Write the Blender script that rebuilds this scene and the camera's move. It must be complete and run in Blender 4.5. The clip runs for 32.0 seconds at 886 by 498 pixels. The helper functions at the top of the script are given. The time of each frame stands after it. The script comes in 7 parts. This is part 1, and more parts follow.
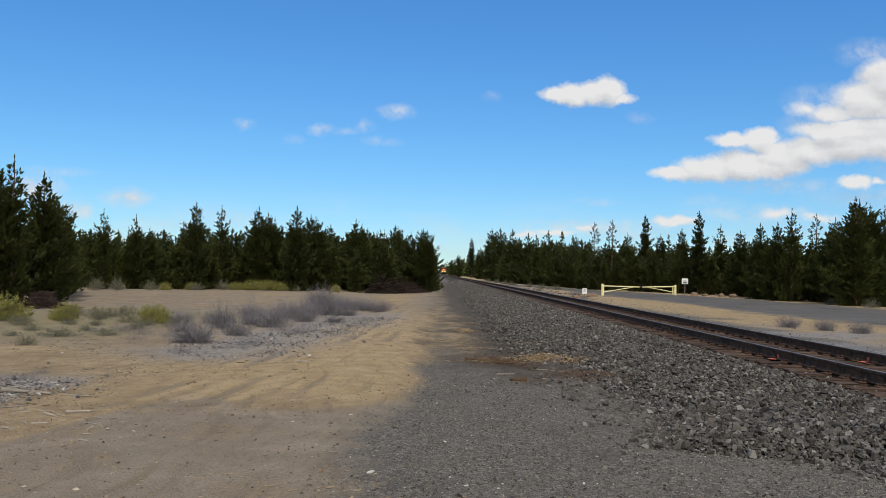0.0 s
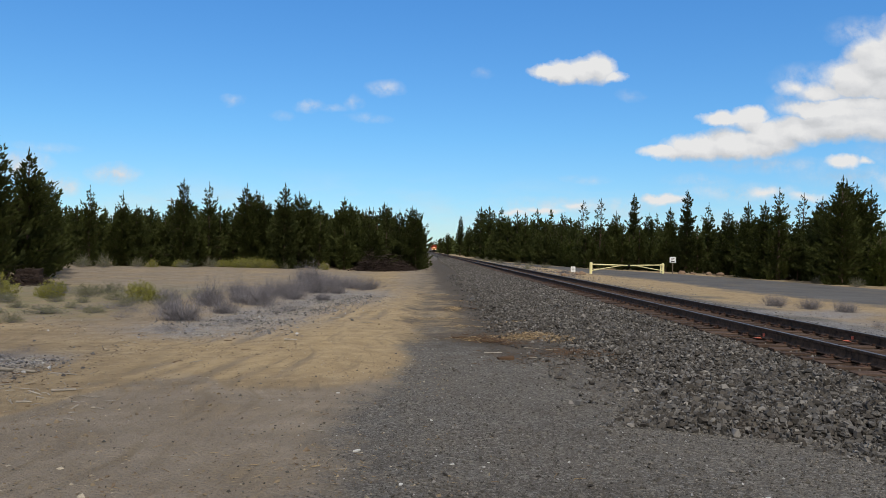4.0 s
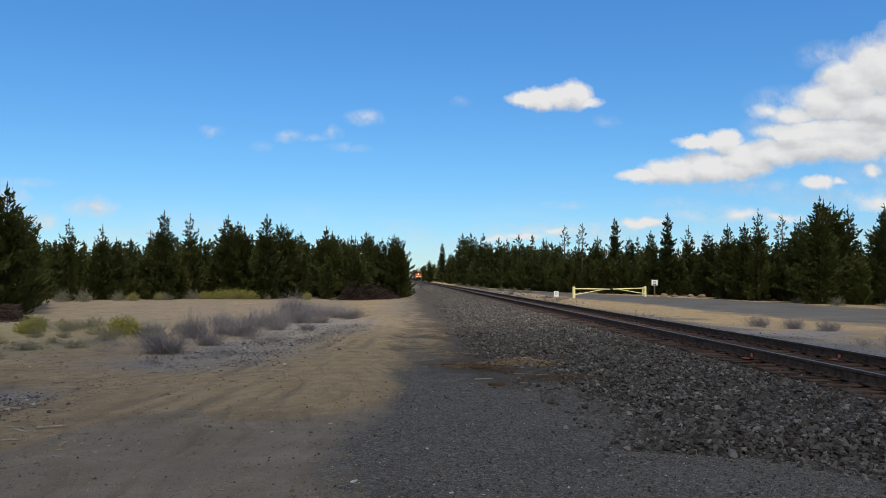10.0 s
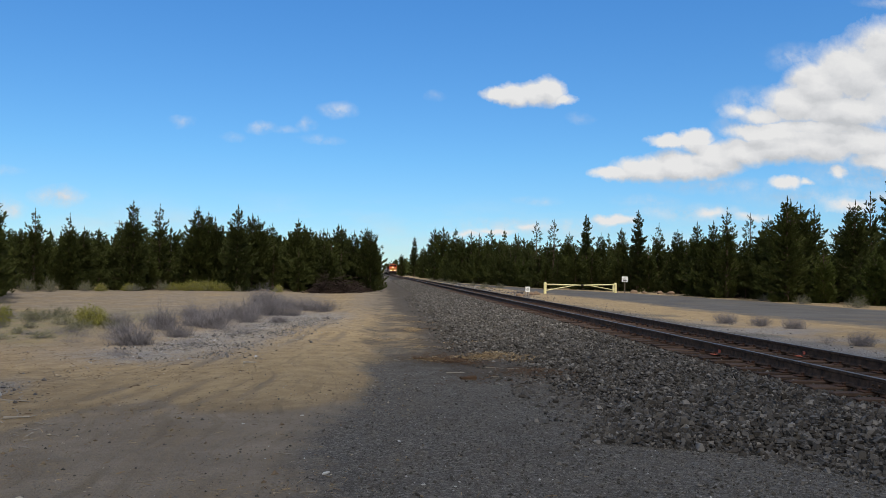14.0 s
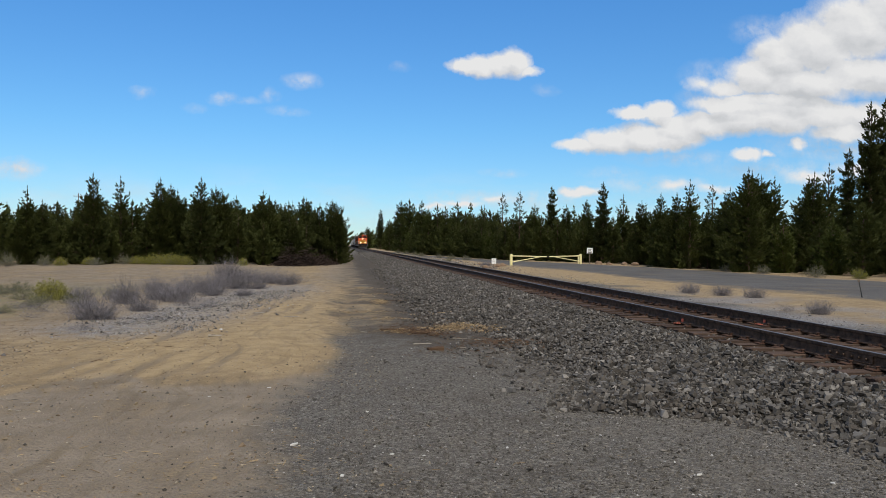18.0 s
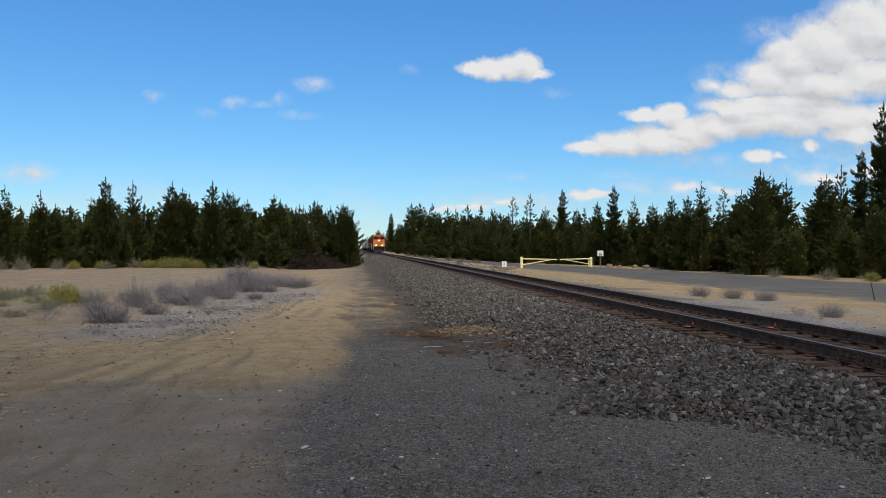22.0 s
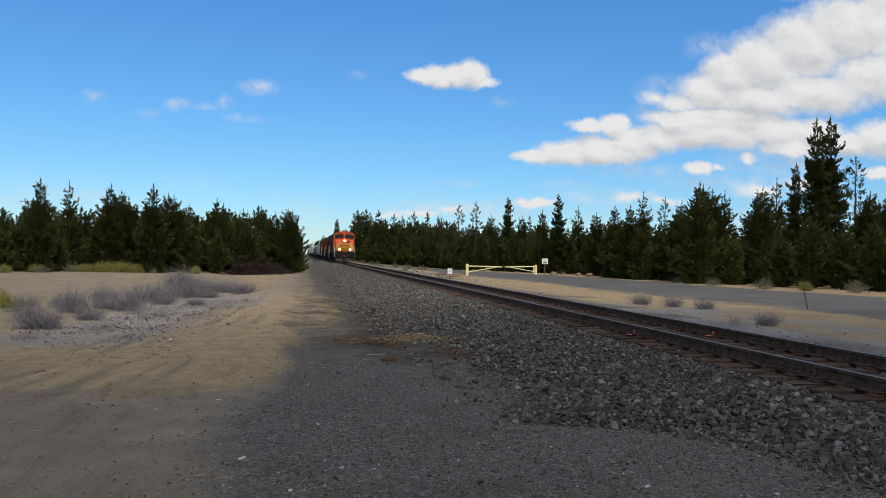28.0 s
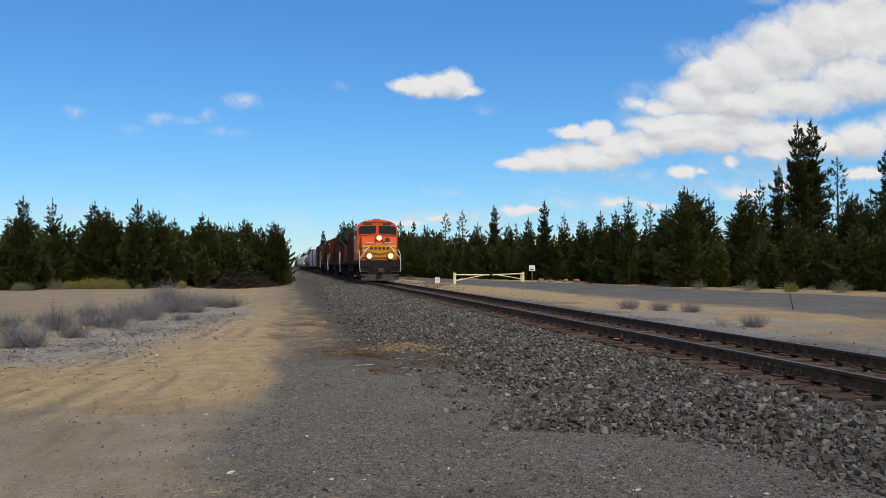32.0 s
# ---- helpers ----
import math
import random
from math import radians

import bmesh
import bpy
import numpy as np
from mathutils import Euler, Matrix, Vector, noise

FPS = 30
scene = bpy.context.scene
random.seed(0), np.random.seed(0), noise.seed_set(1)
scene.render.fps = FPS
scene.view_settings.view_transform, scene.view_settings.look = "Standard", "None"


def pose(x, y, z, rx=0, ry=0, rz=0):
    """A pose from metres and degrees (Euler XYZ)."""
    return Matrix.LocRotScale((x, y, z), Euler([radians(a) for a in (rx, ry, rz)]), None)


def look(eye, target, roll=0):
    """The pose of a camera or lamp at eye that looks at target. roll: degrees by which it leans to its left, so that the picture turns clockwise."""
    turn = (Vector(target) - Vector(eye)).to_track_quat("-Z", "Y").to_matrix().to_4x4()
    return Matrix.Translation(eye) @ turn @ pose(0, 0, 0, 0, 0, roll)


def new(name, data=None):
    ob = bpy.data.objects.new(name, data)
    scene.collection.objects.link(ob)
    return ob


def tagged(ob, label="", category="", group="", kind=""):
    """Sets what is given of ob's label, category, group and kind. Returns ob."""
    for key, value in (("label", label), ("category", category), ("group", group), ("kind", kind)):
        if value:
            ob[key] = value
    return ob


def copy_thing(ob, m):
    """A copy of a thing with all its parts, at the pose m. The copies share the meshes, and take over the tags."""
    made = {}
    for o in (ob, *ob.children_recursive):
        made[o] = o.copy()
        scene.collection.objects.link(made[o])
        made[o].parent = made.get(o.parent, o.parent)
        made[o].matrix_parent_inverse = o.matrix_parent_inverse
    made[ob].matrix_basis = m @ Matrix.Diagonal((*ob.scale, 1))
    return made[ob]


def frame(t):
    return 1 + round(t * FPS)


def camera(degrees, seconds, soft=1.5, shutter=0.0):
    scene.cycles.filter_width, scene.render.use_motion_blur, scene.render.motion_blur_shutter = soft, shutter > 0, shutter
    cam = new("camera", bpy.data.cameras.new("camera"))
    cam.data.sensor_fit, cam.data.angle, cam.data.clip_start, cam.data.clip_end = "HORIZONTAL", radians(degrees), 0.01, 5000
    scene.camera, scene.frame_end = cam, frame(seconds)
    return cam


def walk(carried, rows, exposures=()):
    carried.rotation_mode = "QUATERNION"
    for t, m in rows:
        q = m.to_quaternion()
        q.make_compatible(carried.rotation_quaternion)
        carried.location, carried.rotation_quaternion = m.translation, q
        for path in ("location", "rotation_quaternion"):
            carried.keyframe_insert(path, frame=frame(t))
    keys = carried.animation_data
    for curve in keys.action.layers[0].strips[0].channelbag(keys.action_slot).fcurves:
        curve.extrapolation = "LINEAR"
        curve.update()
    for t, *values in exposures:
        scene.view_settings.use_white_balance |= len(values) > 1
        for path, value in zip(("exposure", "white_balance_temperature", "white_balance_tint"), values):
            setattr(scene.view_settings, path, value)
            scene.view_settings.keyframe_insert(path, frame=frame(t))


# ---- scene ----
# ---------------------------------------------------------------- camera
PATH = [
    (0.0, 0.000, -0.000, 1.701, -0.62, 1.69, 1.23),
    (0.5, 0.023, 0.004, 1.713, -0.48, 1.41, 0.91),
    (1.0, 0.022, -0.002, 1.706, -0.47, 1.39, 0.86),
    (1.5, 0.012, -0.000, 1.698, -0.20, 1.26, 1.14),
    (2.0, 0.018, 0.027, 1.707, -0.09, 1.26, 1.23),
    (2.5, 0.021, 0.022, 1.715, 0.06, 1.33, 1.29),
    (4.5, 0.021, 0.038, 1.717, -2.19, -0.11, 1.07),
    (5.0, 0.016, 0.055, 1.711, -2.75, 0.36, 0.74),
    (5.5, 0.009, 0.059, 1.700, -2.59, -0.22, 1.55),
    (6.0, 0.001, 0.069, 1.720, -2.27, 0.63, 1.27),
    (6.5, -0.002, 0.056, 1.711, -3.11, 0.52, 1.58),
    (7.0, -0.036, 0.066, 1.722, -4.84, 1.43, 1.52),
    (7.5, -0.095, 0.064, 1.735, -4.66, 2.70, 0.48),
    (8.0, -0.092, 0.052, 1.708, -4.79, 2.64, 0.73),
    (8.5, -0.106, 0.066, 1.699, -3.06, 1.56, 0.64),
    (9.0, -0.091, 0.046, 1.708, -2.30, 1.77, 0.25),
    (9.5, -0.086, 0.033, 1.711, -1.93, 1.90, 0.34),
    (10.0, -0.086, 0.047, 1.703, -2.73, 2.09, 0.26),
    (10.5, -0.097, 0.055, 1.702, -2.89, 1.79, 0.24),
    (11.0, -0.089, 0.049, 1.715, -3.53, 2.19, -0.38),
    (11.5, -0.104, 0.031, 1.715, -4.00, 1.69, -0.60),
    (12.0, -0.121, 0.032, 1.705, -3.49, 1.18, -0.51),
    (12.5, -0.116, 0.033, 1.692, -3.29, 1.24, 0.54),
    (13.0, -0.116, 0.037, 1.690, -3.74, 1.14, 0.72),
    (13.5, -0.114, 0.025, 1.692, -3.97, 1.31, 1.11),
    (14.0, -0.110, 0.024, 1.693, -4.72, 1.71, 0.95),
    (14.5, -0.104, 0.016, 1.693, -6.32, 1.54, 0.97),
    (16.5, -0.115, 0.032, 1.690, -6.41, 0.74, 1.05),
    (17.0, -0.105, 0.045, 1.686, -6.37, 0.42, 0.75),
    (17.5, -0.104, 0.026, 1.690, -6.95, 0.31, 0.76),
    (18.0, -0.117, 0.050, 1.676, -7.16, -0.23, 0.67),
    (18.5, -0.111, 0.018, 1.691, -6.84, -0.73, 0.72),
    (19.0, -0.113, -0.002, 1.686, -6.62, -0.77, 0.67),
    (19.5, -0.120, 0.035, 1.692, -6.45, -0.65, 1.00),
    (20.0, -0.112, 0.045, 1.690, -6.57, -0.46, 0.91),
    (20.5, -0.120, 0.037, 1.689, -6.41, -0.42, 0.71),
    (21.0, -0.109, 0.025, 1.695, -6.49, -0.36, 0.39),
    (21.5, -0.113, 0.029, 1.685, -6.44, -0.25, 0.46),
    (22.0, -0.110, 0.002, 1.687, -6.41, -0.03, 0.57),
    (22.5, -0.110, 0.012, 1.692, -6.82, -0.13, 0.56),
    (23.0, -0.111, 0.012, 1.692, -6.69, 0.30, 1.27),
    (23.5, -0.115, 0.031, 1.686, -6.65, -0.20, 1.12),
    (24.0, -0.117, 0.023, 1.689, -6.35, -0.07, 0.68),
    (24.5, -0.106, 0.021, 1.695, -6.62, -0.21, 0.65),
    (25.0, -0.109, 0.021, 1.692, -6.89, -0.11, 0.74),
    (25.5, -0.102, 0.012, 1.694, -6.80, 0.48, 0.72),
    (27.5, -0.094, 0.053, 1.698, -9.30, 0.73, 1.06),
    (28.0, -0.082, 0.061, 1.695, -10.25, 0.50, 1.12),
    (28.5, -0.072, 0.064, 1.698, -11.89, 1.53, 0.92),
    (29.0, -0.094, 0.055, 1.727, -11.53, 1.55, 0.02),
    (29.5, -0.068, 0.046, 1.690, -9.90, 3.74, -1.91),
    (30.0, -0.069, 0.083, 1.683, -10.64, 2.49, -0.57),
    (30.5, -0.057, 0.074, 1.686, -11.31, 1.61, -0.49),
    (31.0, -0.080, 0.075, 1.685, -10.40, 0.83, 0.06),
    (31.5, -0.077, 0.076, 1.704, -11.35, 0.96, 0.18),
    (32.0, -0.069, 0.058, 1.687, -11.17, 1.16, -0.16),
]
cam = camera(57.85, 32.0, 0.9)


def eye_pose(x, y, z, yaw, pitch, roll):
    a, b = radians(yaw), radians(pitch)
    ahead = Vector((-math.sin(a) * math.cos(b), math.cos(a) * math.cos(b), math.sin(b)))
    return look((x, y, z), Vector((x, y, z)) + ahead * 10, roll)


EXPOSURES = [(0.0, 0.0), (32.0, 0.0)]
walk(cam, [(row[0], eye_pose(*row[1:])) for row in PATH], EXPOSURES)

# ---------------------------------------------------------------- world, sun
SUN_AZIMUTH = 168.0      # clockwise from the track's direction, degrees
SUN_HEIGHT = 54.0
sun = new("sun", bpy.data.lights.new("sun", "SUN"))
sun.data.energy, sun.data.angle, sun.data.color = 3.4, radians(1.0), (1.0, 0.93, 0.82)
_a, _e = radians(SUN_AZIMUTH), radians(SUN_HEIGHT)
sun_way = Vector((math.sin(_a) * math.cos(_e), math.cos(_a) * math.cos(_e), math.sin(_e)))
sun.matrix_world = look(sun_way * 300, (0, 0, 0))

# clouds that stand over the forest: tangent across, tangent up, half width, half height, thickness
CLOUD_BANK = [
    (0.154, 0.224, 0.028, 0.011, 1), (0.173, 0.227, 0.029, 0.016, 1), (0.197, 0.23, 0.029, 0.016, 1), (0.215, 0.233, 0.024, 0.019, 1), (0.234, 0.223, 0.019, 0.009, 0.8),
    (0.139, 0.222, 0.014, 0.006, 0.6), (0.303, 0.13, 0.037, 0.01, 1), (0.342, 0.137, 0.047, 0.018, 1), (0.385, 0.142, 0.046, 0.021, 1), (0.42, 0.14, 0.041, 0.016, 0.9),
    (0.373, 0.173, 0.031, 0.011, 1), (0.406, 0.177, 0.025, 0.015, 1), (0.414, 0.166, 0.024, 0.012, 0.8), (0.468, 0.163, 0.049, 0.02, 1), (0.517, 0.171, 0.058, 0.023, 1),
    (0.575, 0.176, 0.068, 0.026, 1), (0.643, 0.181, 0.074, 0.025, 1), (0.703, 0.18, 0.053, 0.024, 1), (0.668, 0.158, 0.061, 0.016, 0.9), (0.461, 0.214, 0.027, 0.012, 0.5),
    (0.497, 0.21, 0.041, 0.015, 0.7), (0.542, 0.227, 0.05, 0.031, 1), (0.576, 0.255, 0.052, 0.036, 1), (0.626, 0.272, 0.069, 0.047, 1), (0.687, 0.299, 0.079, 0.052, 1),
    (0.748, 0.325, 0.081, 0.056, 1), (0.811, 0.337, 0.083, 0.064, 1), (0.609, 0.221, 0.086, 0.026, 1), (0.704, 0.236, 0.098, 0.032, 1), (0.802, 0.264, 0.091, 0.04, 1),
    (0.525, 0.195, 0.058, 0.011, 0.8), (0.756, 0.167, 0.045, 0.019, 1), (0.81, 0.176, 0.055, 0.029, 1), (0.883, 0.194, 0.065, 0.037, 0.9), (0.809, 0.128, 0.041, 0.011, 0.9),
    (0.6, 0.142, 0.015, 0.009, 0.8), (0.529, 0.124, 0.025, 0.01, 0.85), (0.554, 0.125, 0.013, 0.006, 0.6), (0.617, 0.097, 0.043, 0.011, 0.6), (0.694, 0.109, 0.052, 0.013, 0.6),
]
CLOUD_BANK += [
    (0.303, 0.071, 0.035, 0.008, 0.85), (0.151, 0.054, 0.036, 0.006, 0.6), (0.191, 0.06, 0.026, 0.007, 0.5), (0.428, 0.083, 0.032, 0.008, 0.55), (0.484, 0.078, 0.033, 0.007, 0.5),
    (0.112, 0.049, 0.029, 0.006, 0.5),
    (0.434, 0.15, 0.048, 0.02, 1), (0.505, 0.188, 0.066, 0.014, 0.95), (0.429, 0.162, 0.035, 0.015, 0.9), (0.583, 0.198, 0.094, 0.012, 0.9),
]
CLOUD_WISPS = [
    (-0.242, 0.179, 0.016, 0.008, 0.6), (-0.146, 0.175, 0.019, 0.009, 0.8), (-0.119, 0.173, 0.024, 0.006, 0.45),
    (-0.09, 0.181, 0.011, 0.011, 0.55), (-0.051, 0.2, 0.024, 0.011, 0.8), (-0.07, 0.163, 0.027, 0.006, 0.45),
    (-0.177, 0.162, 0.016, 0.006, 0.35), (0.202, 0.093, 0.033, 0.006, 0.45), (-0.384, 0.085, 0.032, 0.014, 1.1),
    (-0.496, 0.093, 0.04, 0.018, 1.2), (-0.443, 0.068, 0.025, 0.014, 1.1), (0.068, 0.223, 0.014, 0.007, 0.3),
    (0.255, 0.199, 0.017, 0.008, 0.35), (-0.472, 0.115, 0.052, 0.007, 0.4), (0.662, 0.367, 0.041, 0.008, 0.5),
    (0.432, 0.159, 0.056, 0.025, 0.9), (0.488, 0.195, 0.057, 0.023, 0.9), (0.659, 0.138, 0.114, 0.022, 0.8), (0.444, 0.118, 0.098, 0.012, 0.55), (0.583, 0.105, 0.128, 0.017, 0.6),
    (0.484, 0.225, 0.049, 0.023, 0.6), (0.55, 0.289, 0.05, 0.02, 0.6), (0.206, 0.06, 0.128, 0.013, 0.8), (0.404, 0.082, 0.096, 0.013, 0.7), (0.342, 0.097, 0.047, 0.009, 0.4),
]


class Nodes:
    """Short hand for node trees."""

    def __init__(self, tree):
        self.tree = tree
        tree.nodes.clear()

    def add(self, kind, ins=()):
        n = self.tree.nodes.new(kind)
        return self.plug(n, ins)

    def plug(self, n, ins):
        for k, v in (ins.items() if isinstance(ins, dict) else enumerate(ins)):
            if v is None:
                continue
            if isinstance(v, bpy.types.NodeSocket):
                self.tree.links.new(v, n.inputs[k])
            else:
                n.inputs[k].default_value = v
        return n

    def math(self, op, *ins, clamp=False):
        n = self.tree.nodes.new("ShaderNodeMath")
        n.operation, n.use_clamp = op, clamp
        return self.plug(n, ins).outputs[0]

    def vec(self, op, *ins):
        n = self.tree.nodes.new("ShaderNodeVectorMath")
        n.operation = op
        self.plug(n, ins)
        return n.outputs["Value"] if op in ("LENGTH", "DOT_PRODUCT") else n.outputs[0]

    def mask(self, name):
        n = self.tree.nodes.new("ShaderNodeAttribute")
        n.attribute_name = name
        return n.outputs["Fac"]

    def noise(self, at, scale, detail=4.0, rough=0.55, out="Fac"):
        return self.add("ShaderNodeTexNoise", {"Vector": at, "Scale": scale, "Detail": detail, "Roughness": rough}).outputs[out]

    def ramp(self, fac, *stops, mode="LINEAR"):
        n = self.add("ShaderNodeValToRGB", {"Fac": fac})
        n.color_ramp.interpolation = mode
        e = n.color_ramp.elements
        while len(e) < len(stops):
            e.new(0.5)
        for k, (p, c) in zip(e, stops):
            k.position = p
            k.color = (*c, 1) if isinstance(c, tuple) else (c, c, c, 1)
        return n.outputs[0]

    def mix(self, fac, a, b, blend="MIX"):
        n = self.tree.nodes.new("ShaderNodeMix")
        n.data_type, n.blend_type = "RGBA", blend
        for k, v in ((0, fac), (6, a), (7, b)):
            if isinstance(v, bpy.types.NodeSocket):
                self.tree.links.new(v, n.inputs[k])
            else:
                n.inputs[k].default_value = (*v, 1) if isinstance(v, tuple) and len(v) == 3 else v
        return n.outputs[2]


def make_world():
    world = bpy.data.worlds.new("sky")
    world.use_nodes = True
    scene.world = world
    n = Nodes(world.node_tree)
    way = n.add("ShaderNodeTexCoord").outputs["Generated"]
    tex = n.add("ShaderNodeTexSky")
    tex.sky_type, tex.sun_disc, tex.sun_elevation, tex.sun_rotation = "NISHITA", False, radians(SUN_HEIGHT), radians(SUN_AZIMUTH)
    tex.altitude, tex.air_density, tex.dust_density, tex.ozone_density = 1300.0, 1.0, 0.35, 2.2
    sky = tex.outputs[0]
    split = n.add("ShaderNodeSeparateXYZ", [way]).outputs
    fore = n.math("MAXIMUM", split[1], 0.08)
    u, v = n.math("DIVIDE", split[0], fore), n.math("DIVIDE", split[2], fore)
    flat = n.add("ShaderNodeCombineXYZ", [u, v, 0.0]).outputs[0]
    sky = n.mix(1.0, sky, n.ramp(split[2], (0.0, SKY_LOW), (0.14, SKY_MID), (0.34, SKY_HIGH)), "MULTIPLY")
    # billows push the outlines about
    warp = n.noise(flat, 30.0, 5.0, 0.62, "Color")
    bent = n.vec("ADD", flat, n.vec("MULTIPLY", n.vec("SUBTRACT", warp, (0.5, 0.5, 0.5)), (0.026, 0.019, 0.0)))
    fine = n.noise(flat, 55.0, 6.0, 0.62)

    def bank(rows, at):
        total = None
        for a, b, c, d, w in rows:
            far = n.vec("LENGTH", n.vec("MULTIPLY", n.vec("SUBTRACT", at, (a, b, 0)), (1 / c, 1 / d, 0)))
            here = n.math("MULTIPLY", n.math("SUBTRACT", 1.17, far, clamp=True), w * 1.25)
            total = here if total is None else n.math("MAXIMUM", total, here)
        return total

    thick = bank(CLOUD_BANK, bent)
    thin = bank(CLOUD_WISPS, n.vec("ADD", flat, n.vec("MULTIPLY", n.vec("SUBTRACT", warp, (0.5, 0.5, 0.5)), (0.03, 0.014, 0.0))))
    rough = n.math("MULTIPLY", n.math("SUBTRACT", fine, 0.5), 0.55)
    cover = n.add("ShaderNodeMapRange", [n.math("ADD", thick, n.math("MULTIPLY", rough, n.math("GREATER_THAN", thick, 0.001))), 0.07, 0.66, 0.0, 1.0]).outputs[0]
    veil = n.math("MULTIPLY", n.math("MULTIPLY", thin, n.add("ShaderNodeMapRange", [fine, 0.32, 0.68, 0.1, 1.15]).outputs[0]), 0.62, clamp=True)
    # the rest of the sky has scattered cloud of the same kind
    # unseen behind the viewer, with cover raised to whiten the ambient light
    around = n.noise(n.vec("MULTIPLY", way, (1.0, 1.0, 2.6)), 2.6, 7.0, 0.55)
    behind = n.math("LESS_THAN", split[1], 0.25)
    other = n.math("MULTIPLY", n.add("ShaderNodeMapRange", [around, 0.36, 0.50, 0.0, 1.0]).outputs[0], behind)
    # low haze cloud along the skyline
    low = n.math("MULTIPLY", n.add("ShaderNodeMapRange", [v, 0.1, 0.03, 0.0, 1.0]).outputs[0],
                 n.add("ShaderNodeMapRange", [n.noise(n.vec("MULTIPLY", flat, (1.0, 3.0, 1.0)), 9.0, 5.0), 0.45, 0.75, 0.0, 0.55]).outputs[0])
    amount = n.math("MAXIMUM", n.math("MAXIMUM", cover, veil), n.math("MAXIMUM", other, low), clamp=True)
    # sunlit tops, greyer bellies where more cloud stands above
    over = bank(CLOUD_BANK, n.vec("ADD", bent, (0.004, 0.016, 0.0)))
    belly = n.noise(n.vec("MULTIPLY", bent, (1.0, 2.4, 1.0)), 14.0, 5.0, 0.55)
    lit = n.math("ADD", n.math("MULTIPLY", n.math("SUBTRACT", thick, over), 0.36), n.math("ADD", n.math("MULTIPLY", belly, 0.75), n.math("MULTIPLY", fine, 0.25)))
    white = n.ramp(lit, (0.22, tuple(c * CLOUD_LIGHT * 0.74 for c in (0.93, 0.96, 1.0))), (0.5, tuple(c * CLOUD_LIGHT * 0.93 for c in (0.97, 0.98, 1.0))), (0.68, (CLOUD_LIGHT * 1.02,) * 3))
    out = n.add("ShaderNodeBackground", {"Color": n.mix(amount, sky, white), "Strength": SKY_STRENGTH}).outputs[0]
    n.add("ShaderNodeOutputWorld", [out])


SKY_STRENGTH, CLOUD_LIGHT = 0.12, 6.5
SKY_LOW, SKY_MID, SKY_HIGH = (0.60, 0.77, 0.90), (0.51, 0.90, 1.13), (0.465, 0.99, 1.40)
make_world()

# ---------------------------------------------------------------- materials
def material(name, build, rough=0.8, metal=0.0, **ins):
    """build(n, at) returns colour, bump height or None, bump distance, and optionally roughness."""
    m = bpy.data.materials.new(name)
    m.use_nodes = True
    n = Nodes(m.node_tree)
    at = n.add("ShaderNodeTexCoord").outputs["Object"]
    got = build(n, at)
    colour, height, far = got[:3]
    sets = {"Base Color": colour if isinstance(colour, bpy.types.NodeSocket) else (*colour, 1), "Roughness": got[3] if len(got) > 3 else rough, "Metallic": metal, "Specular IOR Level": 0.12 if rough > 0.6 else 0.4}
    if height is not None:
        sets["Normal"] = n.add("ShaderNodeBump", {"Height": height, "Distance": far, "Strength": 1.0}).outputs[0]
    sets.update(ins)
    b = n.add("ShaderNodeBsdfPrincipled", sets).outputs[0]
    n.add("ShaderNodeOutputMaterial", [b])
    return m


def worn(name, base, dirt, scale=3.0, rough=0.6, metal=0.0, amount=0.6, bump=0.002, grain=60.0):
    """Paint or metal with dirt at two scales."""
    def build(n, at):
        a, b = n.noise(at, scale, 5.0, 0.6), n.noise(at, grain, 3.0, 0.6)
        f = n.add("ShaderNodeMapRange", [n.math("ADD", n.math("MULTIPLY", a, 0.75), n.math("MULTIPLY", b, 0.25)), 0.42, 0.72, 0.0, amount]).outputs[0]
        return n.mix(f, base, dirt), b, bump
    return material(name, build, rough, metal)


def flat_glow(name, colour, strength):
    m = bpy.data.materials.new(name)
    m.use_nodes = True
    n = Nodes(m.node_tree)
    e = n.add("ShaderNodeEmission", {"Color": (*colour, 1), "Strength": strength}).outputs[0]
    n.add("ShaderNodeOutputMaterial", [e])
    return m


